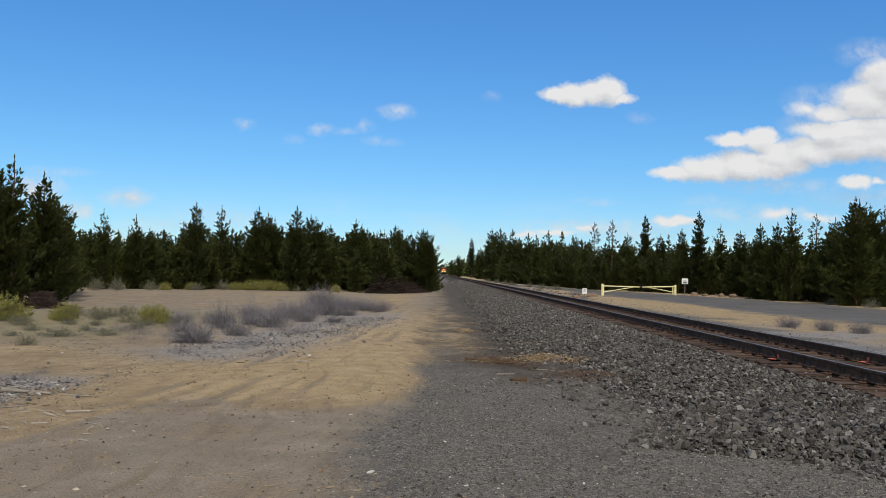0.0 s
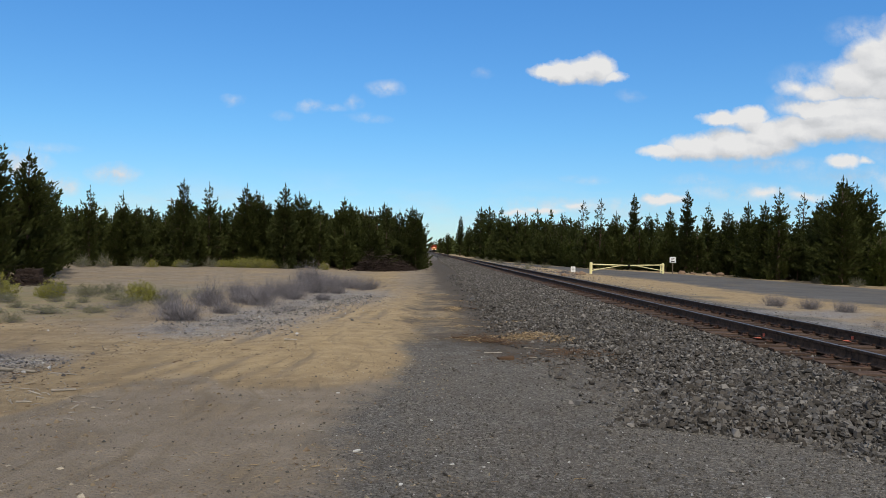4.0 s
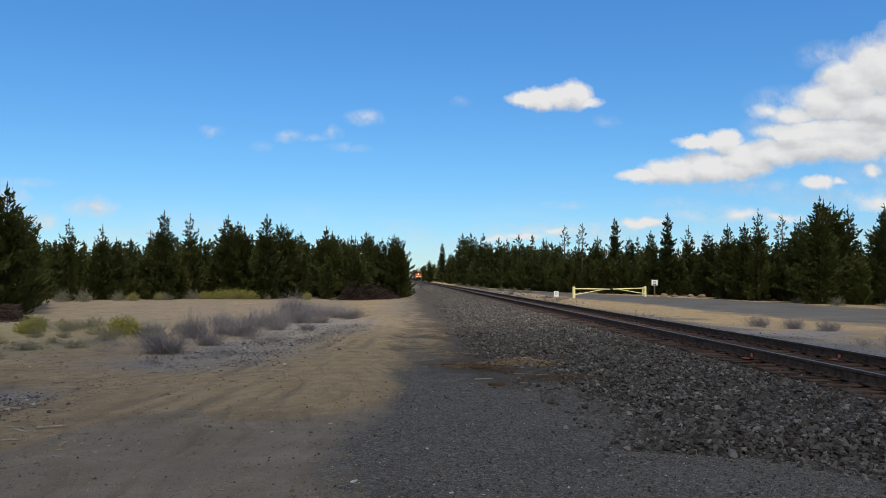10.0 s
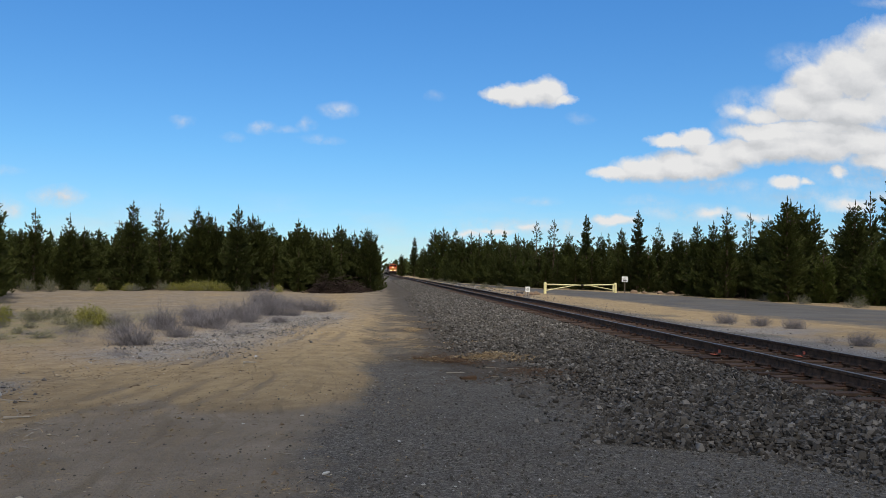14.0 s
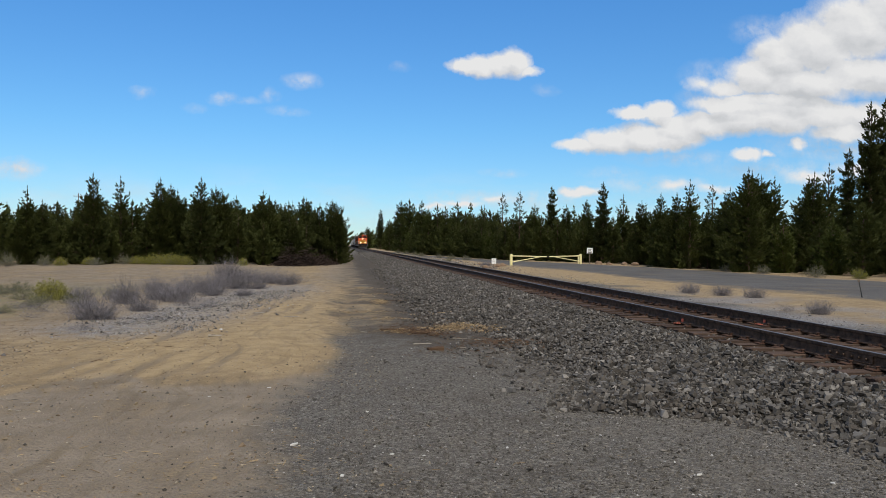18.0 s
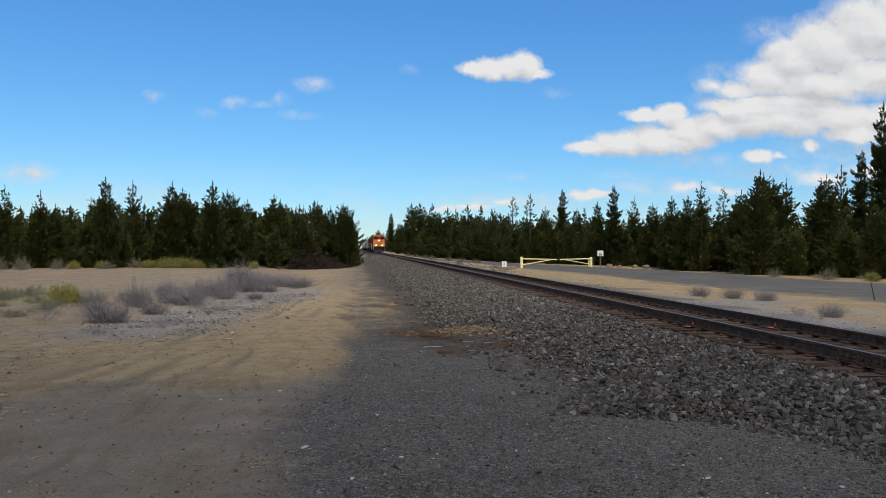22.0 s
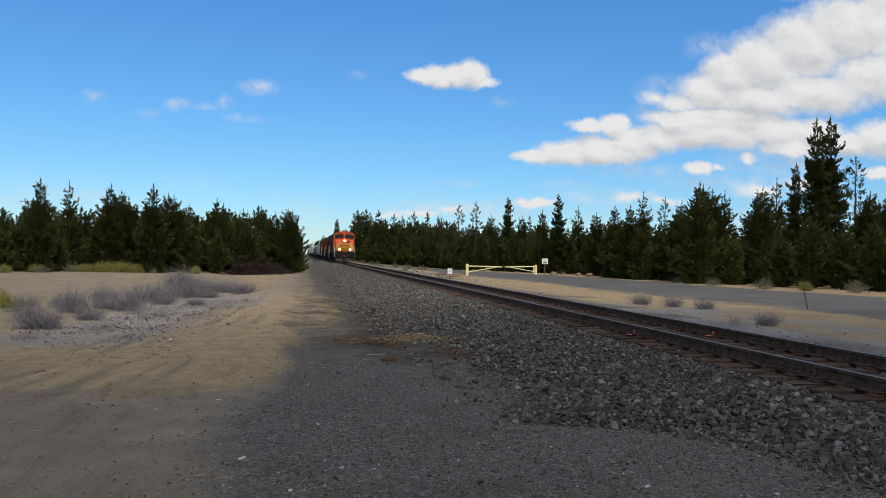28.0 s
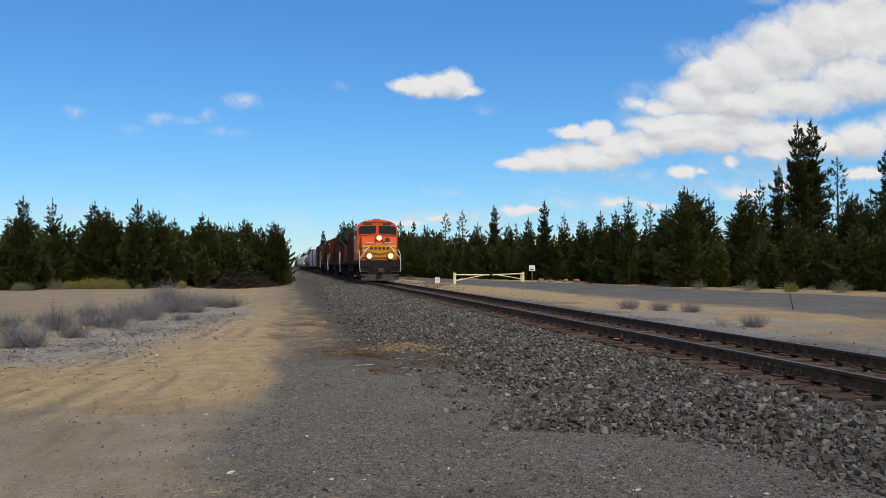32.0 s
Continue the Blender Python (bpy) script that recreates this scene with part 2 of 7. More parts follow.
def ground_build(n, at):
    gravel = n.mask("gravel")
    litter = n.mask("litter")
    pale = n.mask("pale")
    green = n.mask("green")
    dirt = n.mask("dirt")
    soil = n.mask("soil")
    big, mid = n.noise(at, 0.45, 5.0, 0.6), n.noise(at, 3.2, 5.0, 0.62)
    fine, grit = n.noise(at, 22.0, 4.0, 0.65), n.noise(at, 130.0, 2.0, 0.6)
    stones = n.add("ShaderNodeTexVoronoi", {"Vector": at, "Scale": 42.0}).outputs
    swing = n.vec("ADD", at, n.vec("MULTIPLY", n.noise(at, 0.25, 2.0, 0.5, "Color"), (2.4, 0.0, 0.0)))
    streak = n.noise(n.vec("MULTIPLY", swing, (2.6, 0.28, 1.0)), 2.4, 5.0, 0.65)
    blotch = n.noise(n.vec("ADD", at, (9.0, 41.0, 0.0)), 1.1, 6.0, 0.66)
    sand = n.ramp(n.math("ADD", n.math("MULTIPLY", big, 0.5), n.math("MULTIPLY", mid, 0.5)),
                  (0.30, (0.165, 0.119, 0.071)), (0.47, (0.25, 0.185, 0.108)), (0.62, (0.34, 0.262, 0.158)))
    sand = n.mix(n.math("MULTIPLY", pale, 0.8), sand, n.ramp(mid, (0.3, (0.275, 0.20, 0.11)), (0.7, (0.40, 0.30, 0.168))))
    packed = n.ramp(n.math("ADD", n.math("MULTIPLY", blotch, 0.6), n.math("MULTIPLY", fine, 0.4)), (0.32, (0.130, 0.106, 0.081)), (0.5, (0.209, 0.173, 0.133)), (0.68, (0.307, 0.261, 0.201)))
    tread = n.math("ADD", dirt, n.math("MULTIPLY", n.math("SUBTRACT", n.math("ADD", n.math("MULTIPLY", blotch, 0.5), n.math("MULTIPLY", streak, 0.5)), 0.5), 2.2))
    sand = n.mix(n.add("ShaderNodeMapRange", [tread, 0.25, 0.85, 0.0, 0.92]).outputs[0], sand, packed)
    sand = n.mix(n.add("ShaderNodeMapRange", [fine, 0.53, 0.72, 0.0, 0.5]).outputs[0], sand, (0.15, 0.112, 0.072))
    sand = n.mix(n.add("ShaderNodeMapRange", [grit, 0.58, 0.72, 0.0, 0.4]).outputs[0], sand, (0.40, 0.32, 0.21))
    sand = n.mix(n.add("ShaderNodeMapRange", [streak, 0.52, 0.68, 0.0, 0.65]).outputs[0], sand, (0.16, 0.122, 0.078))
    # sand goes darker inside the ruts and paler on their lips
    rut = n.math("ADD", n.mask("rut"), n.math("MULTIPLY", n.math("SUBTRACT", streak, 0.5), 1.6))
    near_rut = n.math("MINIMUM", n.math("MULTIPLY", n.math("ABSOLUTE", n.mask("rut")), 6.0), 1.0)
    sand = n.mix(n.math("MULTIPLY", near_rut, n.add("ShaderNodeMapRange", [rut, -0.1, -0.9, 0.0, 0.6]).outputs[0]), sand, (0.16, 0.122, 0.078))
    sand = n.mix(n.math("MULTIPLY", near_rut, n.add("ShaderNodeMapRange", [rut, 0.08, 0.7, 0.0, 0.5]).outputs[0]), sand, (0.43, 0.325, 0.185))
    speck = n.ramp(n.add("ShaderNodeSeparateColor", [stones["Color"]]).outputs[0], (0.0, (0.021, 0.019, 0.016)), (0.4, (0.082, 0.074, 0.063)), (0.8, (0.180, 0.165, 0.144)), (1.0, (0.377, 0.357, 0.320)))
    crumb = n.add("ShaderNodeTexVoronoi", {"Vector": at, "Scale": 105.0}).outputs
    tiny = n.ramp(n.add("ShaderNodeSeparateColor", [crumb["Color"]]).outputs[1], (0.0, (0.015, 0.013, 0.012)), (0.4, (0.080, 0.072, 0.061)), (0.85, (0.213, 0.193, 0.165)), (1.0, (0.394, 0.365, 0.320)))
    speck = n.mix(0.5, speck, tiny)
    grey = n.mix(0.72, n.ramp(n.math("ADD", n.math("MULTIPLY", mid, 0.6), n.math("MULTIPLY", big, 0.4)), (0.32, (0.072, 0.065, 0.056)), (0.66, (0.135, 0.124, 0.107))), speck)
    grey = n.mix(n.add("ShaderNodeMapRange", [n.noise(at, 1.3, 5.0, 0.6), 0.5, 0.72, 0.0, 0.35]).outputs[0], grey, (0.165, 0.143, 0.113))
    grey = n.mix(n.add("ShaderNodeMapRange", [n.noise(n.vec("ADD", at, (31.0, 7.0, 0.0)), 0.9, 5.0, 0.6), 0.54, 0.74, 0.0, 0.5]).outputs[0], grey, (0.055, 0.046, 0.036))
    bits = n.ramp(n.noise(at, 34.0, 5.0, 0.75), (0.34, (0.06, 0.056, 0.056)), (0.5, (0.185, 0.178, 0.178)), (0.64, (0.44, 0.43, 0.43)))
    edge = n.math("ADD", gravel, n.math("MULTIPLY", n.math("SUBTRACT", n.math("ADD", n.math("MULTIPLY", mid, 0.6), n.math("MULTIPLY", fine, 0.4)), 0.5), 1.1))
    colour = n.mix(n.add("ShaderNodeMapRange", [edge, 0.3, 0.7, 0.0, 1.0]).outputs[0], sand, grey)
    dark_soil = n.ramp(n.math("ADD", n.math("MULTIPLY", blotch, 0.5), n.math("MULTIPLY", fine, 0.5)), (0.35, (0.041, 0.035, 0.029)), (0.65, (0.106, 0.088, 0.068)))
    damp = n.math("ADD", soil, n.math("MULTIPLY", n.math("SUBTRACT", blotch, 0.5), 2.0))
    colour = n.mix(n.math("MULTIPLY", n.add("ShaderNodeMapRange", [damp, 0.35, 0.75, 0.0, 0.9]).outputs[0], n.math("GREATER_THAN", soil, 0.02)), colour, dark_soil)
    litters = n.math("MULTIPLY", litter, n.add("ShaderNodeMapRange", [n.math("ADD", mid, n.math("MULTIPLY", fine, 0.4)), 0.44, 0.72, 0.0, 1.0]).outputs[0], clamp=True)
    colour = n.mix(litters, colour, bits)
    colour = n.mix(n.math("MULTIPLY", green, n.add("ShaderNodeMapRange", [mid, 0.42, 0.62, 0.0, 0.8]).outputs[0]), colour, (0.14, 0.15, 0.065))
    height = n.math("ADD", n.math("MULTIPLY", fine, 0.45), n.math("ADD", n.math("MULTIPLY", grit, 0.25), n.math("MULTIPLY", stones["Distance"], -0.4)))
    return colour, height, 0.04


def asphalt_build(n, at):
    big, fine = n.noise(at, 0.35, 5.0, 0.6), n.noise(at, 40.0, 4.0, 0.7)
    c = n.ramp(n.math("ADD", n.math("MULTIPLY", big, 0.7), n.math("MULTIPLY", fine, 0.3)), (0.3, (0.062, 0.059, 0.056)), (0.7, (0.118, 0.113, 0.107)))
    c = n.mix(n.add("ShaderNodeMapRange", [n.noise(n.vec("MULTIPLY", at, (1.0, 0.35, 1.0)), 0.6, 6.0, 0.68), 0.5, 0.7, 0.0, 0.5]).outputs[0], c, (0.15, 0.12, 0.082))
    drift = n.math("ADD", n.mask("verge"), n.math("MULTIPLY", n.math("SUBTRACT", n.noise(n.vec("MULTIPLY", at, (1.0, 0.5, 1.0)), 1.2, 6.0, 0.7), 0.5), 1.6))
    c = n.mix(n.add("ShaderNodeMapRange", [drift, 0.35, 0.8, 0.0, 0.95]).outputs[0], c, n.ramp(fine, (0.35, (0.16, 0.12, 0.07)), (0.65, (0.31, 0.235, 0.14))))
    return c, fine, 0.01


def bed_build(n, at):
    cell = n.add("ShaderNodeTexVoronoi", {"Vector": at, "Scale": 17.0, "Randomness": 1.0}).outputs
    big, fine = n.noise(at, 0.7, 4.0), n.noise(at, 60.0, 4.0, 0.7)
    # darker than the loose stones, so the gaps' shade is painted in
    c = n.ramp(n.add("ShaderNodeSeparateColor", [cell["Color"]]).outputs[1], (0.0, (0.012, 0.010, 0.009)), (0.5, (0.04, 0.035, 0.029)), (1.0, (0.11, 0.098, 0.08)))
    c = n.mix(n.add("ShaderNodeMapRange", [big, 0.45, 0.7, 0.0, 0.35]).outputs[0], c, (0.08, 0.065, 0.05))
    return c, n.math("SUBTRACT", n.math("MULTIPLY", fine, 0.2), cell["Distance"]), 0.05


def stone_build(stops):
    def build(n, at):
        pick = n.add("ShaderNodeNewGeometry").outputs["Random Per Island"]
        c = n.mix(n.add("ShaderNodeMapRange", [n.noise(at, 45.0, 4.0, 0.7), 0.4, 0.7, 0.0, 0.45]).outputs[0], n.ramp(pick, *stops), (0.10, 0.09, 0.075))
        return c, n.noise(at, 90.0, 3.0), 0.004
    return build


def needle_build(dark, light):
    def build(n, at):
        pick = n.add("ShaderNodeNewGeometry").outputs["Random Per Island"]
        tree = n.add("ShaderNodeObjectInfo").outputs["Random"]
        c = n.mix(n.add("ShaderNodeMapRange", [pick, 0.0, 1.0, 0.05, 0.72]).outputs[0], dark, light)
        c = n.mix(n.math("MULTIPLY", n.noise(at, 0.8, 2.0), 0.35), c, (light[0] * 1.15, light[1] * 0.95, light[2] * 0.6))
        c = n.mix(n.math("MULTIPLY", n.math("FRACT", n.math("MULTIPLY", tree, 7.3)), 0.45), c, (light[0] * 1.05, light[1] * 1.02, light[2] * 0.8))
        return n.mix(n.math("MULTIPLY", tree, 0.3), c, (dark[0] * 0.6, dark[1] * 0.68, dark[2] * 0.85)), None, 0
    return build


def needle_material(name, dark, light, through_share=0.2):
    """Needles and leaves: part of the light passes through them."""
    m = material(name, needle_build(dark, light), 0.65)
    n = m.node_tree
    solid = next(k for k in n.nodes if k.type == "BSDF_PRINCIPLED")
    end = next(k for k in n.nodes if k.type == "OUTPUT_MATERIAL")
    thin, both = n.nodes.new("ShaderNodeBsdfTranslucent"), n.nodes.new("ShaderNodeMixShader")
    n.links.new(solid.inputs["Base Color"].links[0].from_socket, thin.inputs["Color"])
    both.inputs[0].default_value = through_share
    n.links.new(solid.outputs[0], both.inputs[1])
    n.links.new(thin.outputs[0], both.inputs[2])
    n.links.new(both.outputs[0], end.inputs[0])
    return m


def bark_build(n, at):
    f = n.noise(n.vec("MULTIPLY", at, (9.0, 9.0, 2.0)), 2.0, 5.0, 0.65)
    return n.ramp(f, (0.3, (0.035, 0.026, 0.02)), (0.7, (0.15, 0.105, 0.075))), f, 0.03


def wood_build(a, b):
    def build(n, at):
        pick = n.add("ShaderNodeObjectInfo").outputs["Random"]
        f = n.noise(n.vec("MULTIPLY", at, (1.5, 14.0, 14.0)), 2.0, 5.0, 0.65)
        c = n.ramp(f, (0.3, a), (0.7, b))
        return n.mix(n.math("MULTIPLY", pick, 0.5), c, tuple(0.5 * k for k in a)), f, 0.012
    return build


def rail_build(n, at):
    f, g = n.noise(at, 9.0, 5.0, 0.65), n.noise(at, 90.0, 3.0)
    return n.ramp(f, (0.35, (0.028, 0.021, 0.017)), (0.65, (0.10, 0.066, 0.048))), g, 0.002


MAT = {
    "ground": material("sandy_ground", ground_build, 0.95),
    "asphalt": material("road_gravel", asphalt_build, 0.9),
    "bed": material("ballast_bed", bed_build, 0.92),
    "stone": material("ballast_stone", stone_build(((0.0, (0.019, 0.018, 0.016)), (0.2, (0.060, 0.052, 0.045)), (0.4, (0.058, 0.056, 0.055)), (0.6, (0.104, 0.093, 0.081)), (0.8, (0.088, 0.086, 0.086)), (1.0, (0.230, 0.214, 0.194)))), 0.9),
    "pebble": material("pebble", stone_build(((0.0, (0.033, 0.030, 0.026)), (0.6, (0.104, 0.094, 0.080)), (0.97, (0.209, 0.188, 0.162)), (1.0, (0.475, 0.465, 0.454)))), 0.9),
    "rubble": material("grey_rubble", stone_build(((0.0, (0.04, 0.037, 0.037)), (0.6, (0.14, 0.133, 0.134)), (0.92, (0.25, 0.242, 0.245)), (1.0, (0.46, 0.45, 0.44)))), 0.9),
    "clod": material("sand_clod", stone_build(((0.0, (0.154, 0.119, 0.084)), (0.3, (0.17, 0.122, 0.078)), (0.8, (0.27, 0.21, 0.13)), (1.0, (0.46, 0.40, 0.31)))), 0.95),
    "rock": material("boulder", stone_build(((0.0, (0.13, 0.08, 0.052)), (1.0, (0.22, 0.15, 0.10)))), 0.9),
    "needles": needle_material("pine_needles", (0.028, 0.038, 0.012), (0.072, 0.084, 0.025)),
    "needles_tall": needle_material("old_pine_needles", (0.026, 0.036, 0.013), (0.064, 0.073, 0.024)),
    "needles_young_lit": needle_material("young_or_sunlit_needles", (0.035, 0.055, 0.014), (0.10, 0.115, 0.03)),
    "bark": material("bark", bark_build, 0.95),
    "twig": material("grey_twig", stone_build(((0.0, (0.075, 0.069, 0.076)), (0.5, (0.155, 0.146, 0.160)), (1.0, (0.28, 0.265, 0.285)))), 0.9),
    "leaf_green": needle_material("shrub_leaf", (0.11, 0.125, 0.03), (0.31, 0.30, 0.075)),
    "leaf_grey": needle_material("sage_leaf", (0.09, 0.095, 0.06), (0.22, 0.22, 0.14)),
    "tie": material("creosote_tie", wood_build((0.036, 0.026, 0.021), (0.125, 0.084, 0.063)), 0.9),
    "driftwood": material("grey_stick", wood_build((0.19, 0.165, 0.135), (0.42, 0.38, 0.32)), 0.9),
    "brownwood": material("brown_wood", wood_build((0.045, 0.028, 0.018), (0.16, 0.10, 0.06)), 0.9),
    "slash": material("dead_branches", wood_build((0.012, 0.009, 0.008), (0.045, 0.03, 0.023)), 0.9),
    "straw": material("straw", stone_build(((0.0, (0.07, 0.045, 0.028)), (0.5, (0.24, 0.165, 0.085)), (1.0, (0.42, 0.32, 0.19)))), 0.95),
    "rail": material("rail_web", rail_build, 0.8, 0.0),
    "railhead": worn("rail_head", (0.20, 0.185, 0.175), (0.09, 0.07, 0.055), 5.0, 0.5, 0.8, 0.7, 0.001),
    "rust": worn("rust", (0.075, 0.042, 0.03), (0.035, 0.024, 0.019), 12.0, 0.9),
    "mark": worn("orange_paint_mark", (0.55, 0.15, 0.10), (0.3, 0.10, 0.07), 30.0, 0.8),
    "cream": worn("cream_paint", (0.80, 0.72, 0.36), (0.45, 0.40, 0.22), 3.0, 0.5, 0, 0.45),
    "sign": worn("sign_white", (0.80, 0.80, 0.78), (0.5, 0.49, 0.46), 4.0, 0.45, 0, 0.4),
    "signback": worn("sign_post", (0.16, 0.13, 0.10), (0.08, 0.06, 0.05), 5.0, 0.8),
    "ink": worn("black_ink", (0.03, 0.03, 0.03), (0.08, 0.08, 0.08), 9.0, 0.6),
    "orange": worn("orange_paint", (0.56, 0.078, 0.012), (0.28, 0.05, 0.015), 1.3, 0.42, 0, 0.55),
    "yellow": worn("yellow_paint", (0.56, 0.235, 0.010), (0.28, 0.12, 0.014), 2.0, 0.42, 0, 0.5),
    "loco_red": worn("red_brown_side", (0.085, 0.021, 0.012), (0.035, 0.014, 0.011), 1.5, 0.9, 0, 0.6),
    # orange darkened so the paint itself holds the trailing units' shade
    "orange_shaded": worn("shaded_orange_paint", (0.06, 0.016, 0.009), (0.03, 0.012, 0.009), 1.3, 0.9, 0, 0.6),
    # flat glow that stands in for the halo round a lit lamp
    "lens": flat_glow("lamp_halo", (1.0, 0.60, 0.20), 1.7),
    "loco_dark": worn("dark_green_roof", (0.022, 0.026, 0.022), (0.035, 0.03, 0.026), 1.5, 0.9),
    "black": worn("sooty_black", (0.014, 0.013, 0.013), (0.035, 0.03, 0.025), 2.0, 0.9),
    "plow": worn("grey_plow", (0.04, 0.037, 0.034), (0.07, 0.06, 0.049), 2.5, 0.75),
    "railing": worn("white_railing", (0.55, 0.55, 0.53), (0.3, 0.28, 0.25), 6.0, 0.5),
    "wheel": worn("wheel_steel", (0.10, 0.085, 0.075), (0.05, 0.035, 0.03), 5.0, 0.6, 0.6),
    "boxcar": worn("boxcar_brown", (0.065, 0.026, 0.02), (0.04, 0.028, 0.024), 1.2, 0.9),
    "wrap": worn("lumber_wrap", (0.46, 0.48, 0.50), (0.26, 0.26, 0.25), 1.2, 0.5, 0, 0.5, 0.01, 8.0),
    "hopper": worn("hopper_tan", (0.48, 0.45, 0.39), (0.27, 0.23, 0.19), 1.0, 0.6),
    "tank": worn("tank_black", (0.03, 0.03, 0.03), (0.08, 0.07, 0.06), 1.4, 0.5),
    "redsteel": worn("flatcar_red", (0.10, 0.035, 0.026), (0.05, 0.035, 0.03), 2.0, 0.7),
    "lamp": flat_glow("headlamp", (1.0, 0.74, 0.40), 7.0),
    "litter": worn("pale_litter", (0.52, 0.50, 0.46), (0.34, 0.32, 0.28), 20.0, 0.7),
}


def glass(name, colour):
    return material(name, lambda n, at: (colour, None, 0), 0.2, 0.0, **{"Specular IOR Level": 0.3})


MAT["window"] = glass("cab_window", (0.012, 0.014, 0.016))

# ---------------------------------------------------------------- mesh helpers
class Shape:
    """Collects vertices and faces of one mesh."""

    def __init__(self):
        self.v, self.f, self.smooth = [], [], []

    def put(self, verts, faces, smooth=False):
        k = len(self.v)
        self.v += [tuple(p) for p in verts]
        self.f += [tuple(i + k for i in f) for f in faces]
        self.smooth += [smooth] * len(faces)
        return self

    def box(self, x0, x1, y0, y1, z0, z1, cut=0.0):
        """A box, with its edges cut off by a small chamfer."""
        if not cut:
            v = [(x, y, z) for z in (z0, z1) for y in (y0, y1) for x in (x0, x1)]
            return self.put(v, [(0, 2, 3, 1), (4, 5, 7, 6), (0, 1, 5, 4), (2, 6, 7, 3), (0, 4, 6, 2), (1, 3, 7, 5)])
        bm = bmesh.new()
        bmesh.ops.create_cube(bm, size=1.0, matrix=Matrix.Translation(((x0 + x1) / 2, (y0 + y1) / 2, (z0 + z1) / 2)) @ Matrix.Diagonal((x1 - x0, y1 - y0, z1 - z0, 1)))
        bmesh.ops.bevel(bm, geom=list(bm.edges), offset=cut, segments=1, affect="EDGES")
        self.take(bm)
        return self

    def take(self, bm, smooth=False):
        bm.verts.index_update()
        self.put([p.co[:] for p in bm.verts], [[p.index for p in f.verts] for f in bm.faces], smooth)
        bm.free()
        return self

    def rod(self, a, b, r, r2=None, sides=8, caps=True):
        a, b = Vector(a), Vector(b)
        w = (b - a).normalized()
        s = w.orthogonal().normalized()
        t = w.cross(s)
        r2 = r if r2 is None else r2
        ring = [(math.cos(2 * math.pi * k / sides), math.sin(2 * math.pi * k / sides)) for k in range(sides)]
        v = [a + (s * c + t * d) * r for c, d in ring] + [b + (s * c + t * d) * r2 for c, d in ring]
        f = [(k, (k + 1) % sides, sides + (k + 1) % sides, sides + k) for k in range(sides)]
        self.put(v, f, True)
        if caps:
            self.put(v[:sides], [tuple(range(sides))[::-1]])
            self.put(v[sides:], [tuple(range(sides))])
        return self

    def tube(self, points, r, sides=6):
        for a, b in zip(points, points[1:]):
            self.rod(a, b, r, None, sides, True)
        return self

    def prism(self, outline, axis, lo, hi):
        """An outline in two axes, drawn out along the third."""
        def at(p, k):
            q = list(p)
            q.insert(axis, k)
            return q
        m = len(outline)
        v = [at(p, lo) for p in outline] + [at(p, hi) for p in outline]
        f = [tuple(range(m))[::-1], tuple(range(m, 2 * m))] + [(k, (k + 1) % m, m + (k + 1) % m, m + k) for k in range(m)]
        return self.put(v, f)

    def mesh(self, name):
        me = bpy.data.meshes.new(name)
        me.from_pydata(self.v, [], self.f)
        me.polygons.foreach_set("use_smooth", self.smooth)
        if len(self.f) < 20000:
            bm = bmesh.new()
            bm.from_mesh(me)
            bmesh.ops.recalc_face_normals(bm, faces=list(bm.faces))
            bm.to_mesh(me)
            bm.free()
        return me


def part(name, shape, mat, parent=None, label="", at=None):
    me = shape.mesh(name) if isinstance(shape, Shape) else shape
    if not me.materials:
        me.materials.append(MAT[mat])
    ob = new(name, me)
    if parent:
        ob.parent = parent
    if at is not None:
        ob.matrix_basis = at
    return tagged(ob, label)


def thing(name, label, category, group="", at=None, kind=""):
    ob = new(name)
    ob.empty_display_size = 0.3
    if at is not None:
        ob.matrix_basis = at
    return tagged(ob, label, category, group, kind)


def raw_mesh(name, verts, faces, mat, smooth=False):
    """A mesh straight from arrays of triangles or quads."""
    me = bpy.data.meshes.new(name)
    verts, faces = np.asarray(verts, np.float32), np.asarray(faces, np.int32)
    me.vertices.add(len(verts))
    me.vertices.foreach_set("co", verts.ravel())
    k = faces.shape[1]
    me.loops.add(faces.size)
    me.loops.foreach_set("vertex_index", faces.ravel())
    me.polygons.add(len(faces))
    me.polygons.foreach_set("loop_start", np.arange(0, faces.size, k, dtype=np.int32))
    me.polygons.foreach_set("use_smooth", np.full(len(faces), smooth))
    me.update(calc_edges=True)
    me.materials.append(MAT[mat])
    return me


rng = np.random.default_rng(7)
RAIL_NEAR, RAIL_FAR, RAIL_TOP = 6.207, 7.714, 0.459
TRACK_X = (RAIL_NEAR + RAIL_FAR) / 2
TIE_TOP = RAIL_TOP - 0.19
EYE = 1.7


def bumpy(x, y, scale, seed=0.0):
    return noise.noise(Vector((x * scale + seed, y * scale - seed, seed * 0.37)))


def smooth(lo, hi, v):
    t = np.clip((v - lo) / (hi - lo), 0, 1)
    return t * t * (3 - 2 * t)


def value_noise(x, y, scale, seed):
    """Smooth noise on arrays, about -1 to 1."""
    out = np.zeros(np.shape(x))
    r = np.random.default_rng(seed)
    for k in range(9):
        a, p, q = r.uniform(0, 6.28), r.uniform(0, 6.28), r.uniform(0.6, 1.7)
        out += np.sin((x * np.cos(a) + y * np.sin(a)) * scale * q + p + 1.3 * np.sin((x * np.sin(a) - y * np.cos(a)) * scale * 0.7 * q + p * 2))
    return out / 5.0


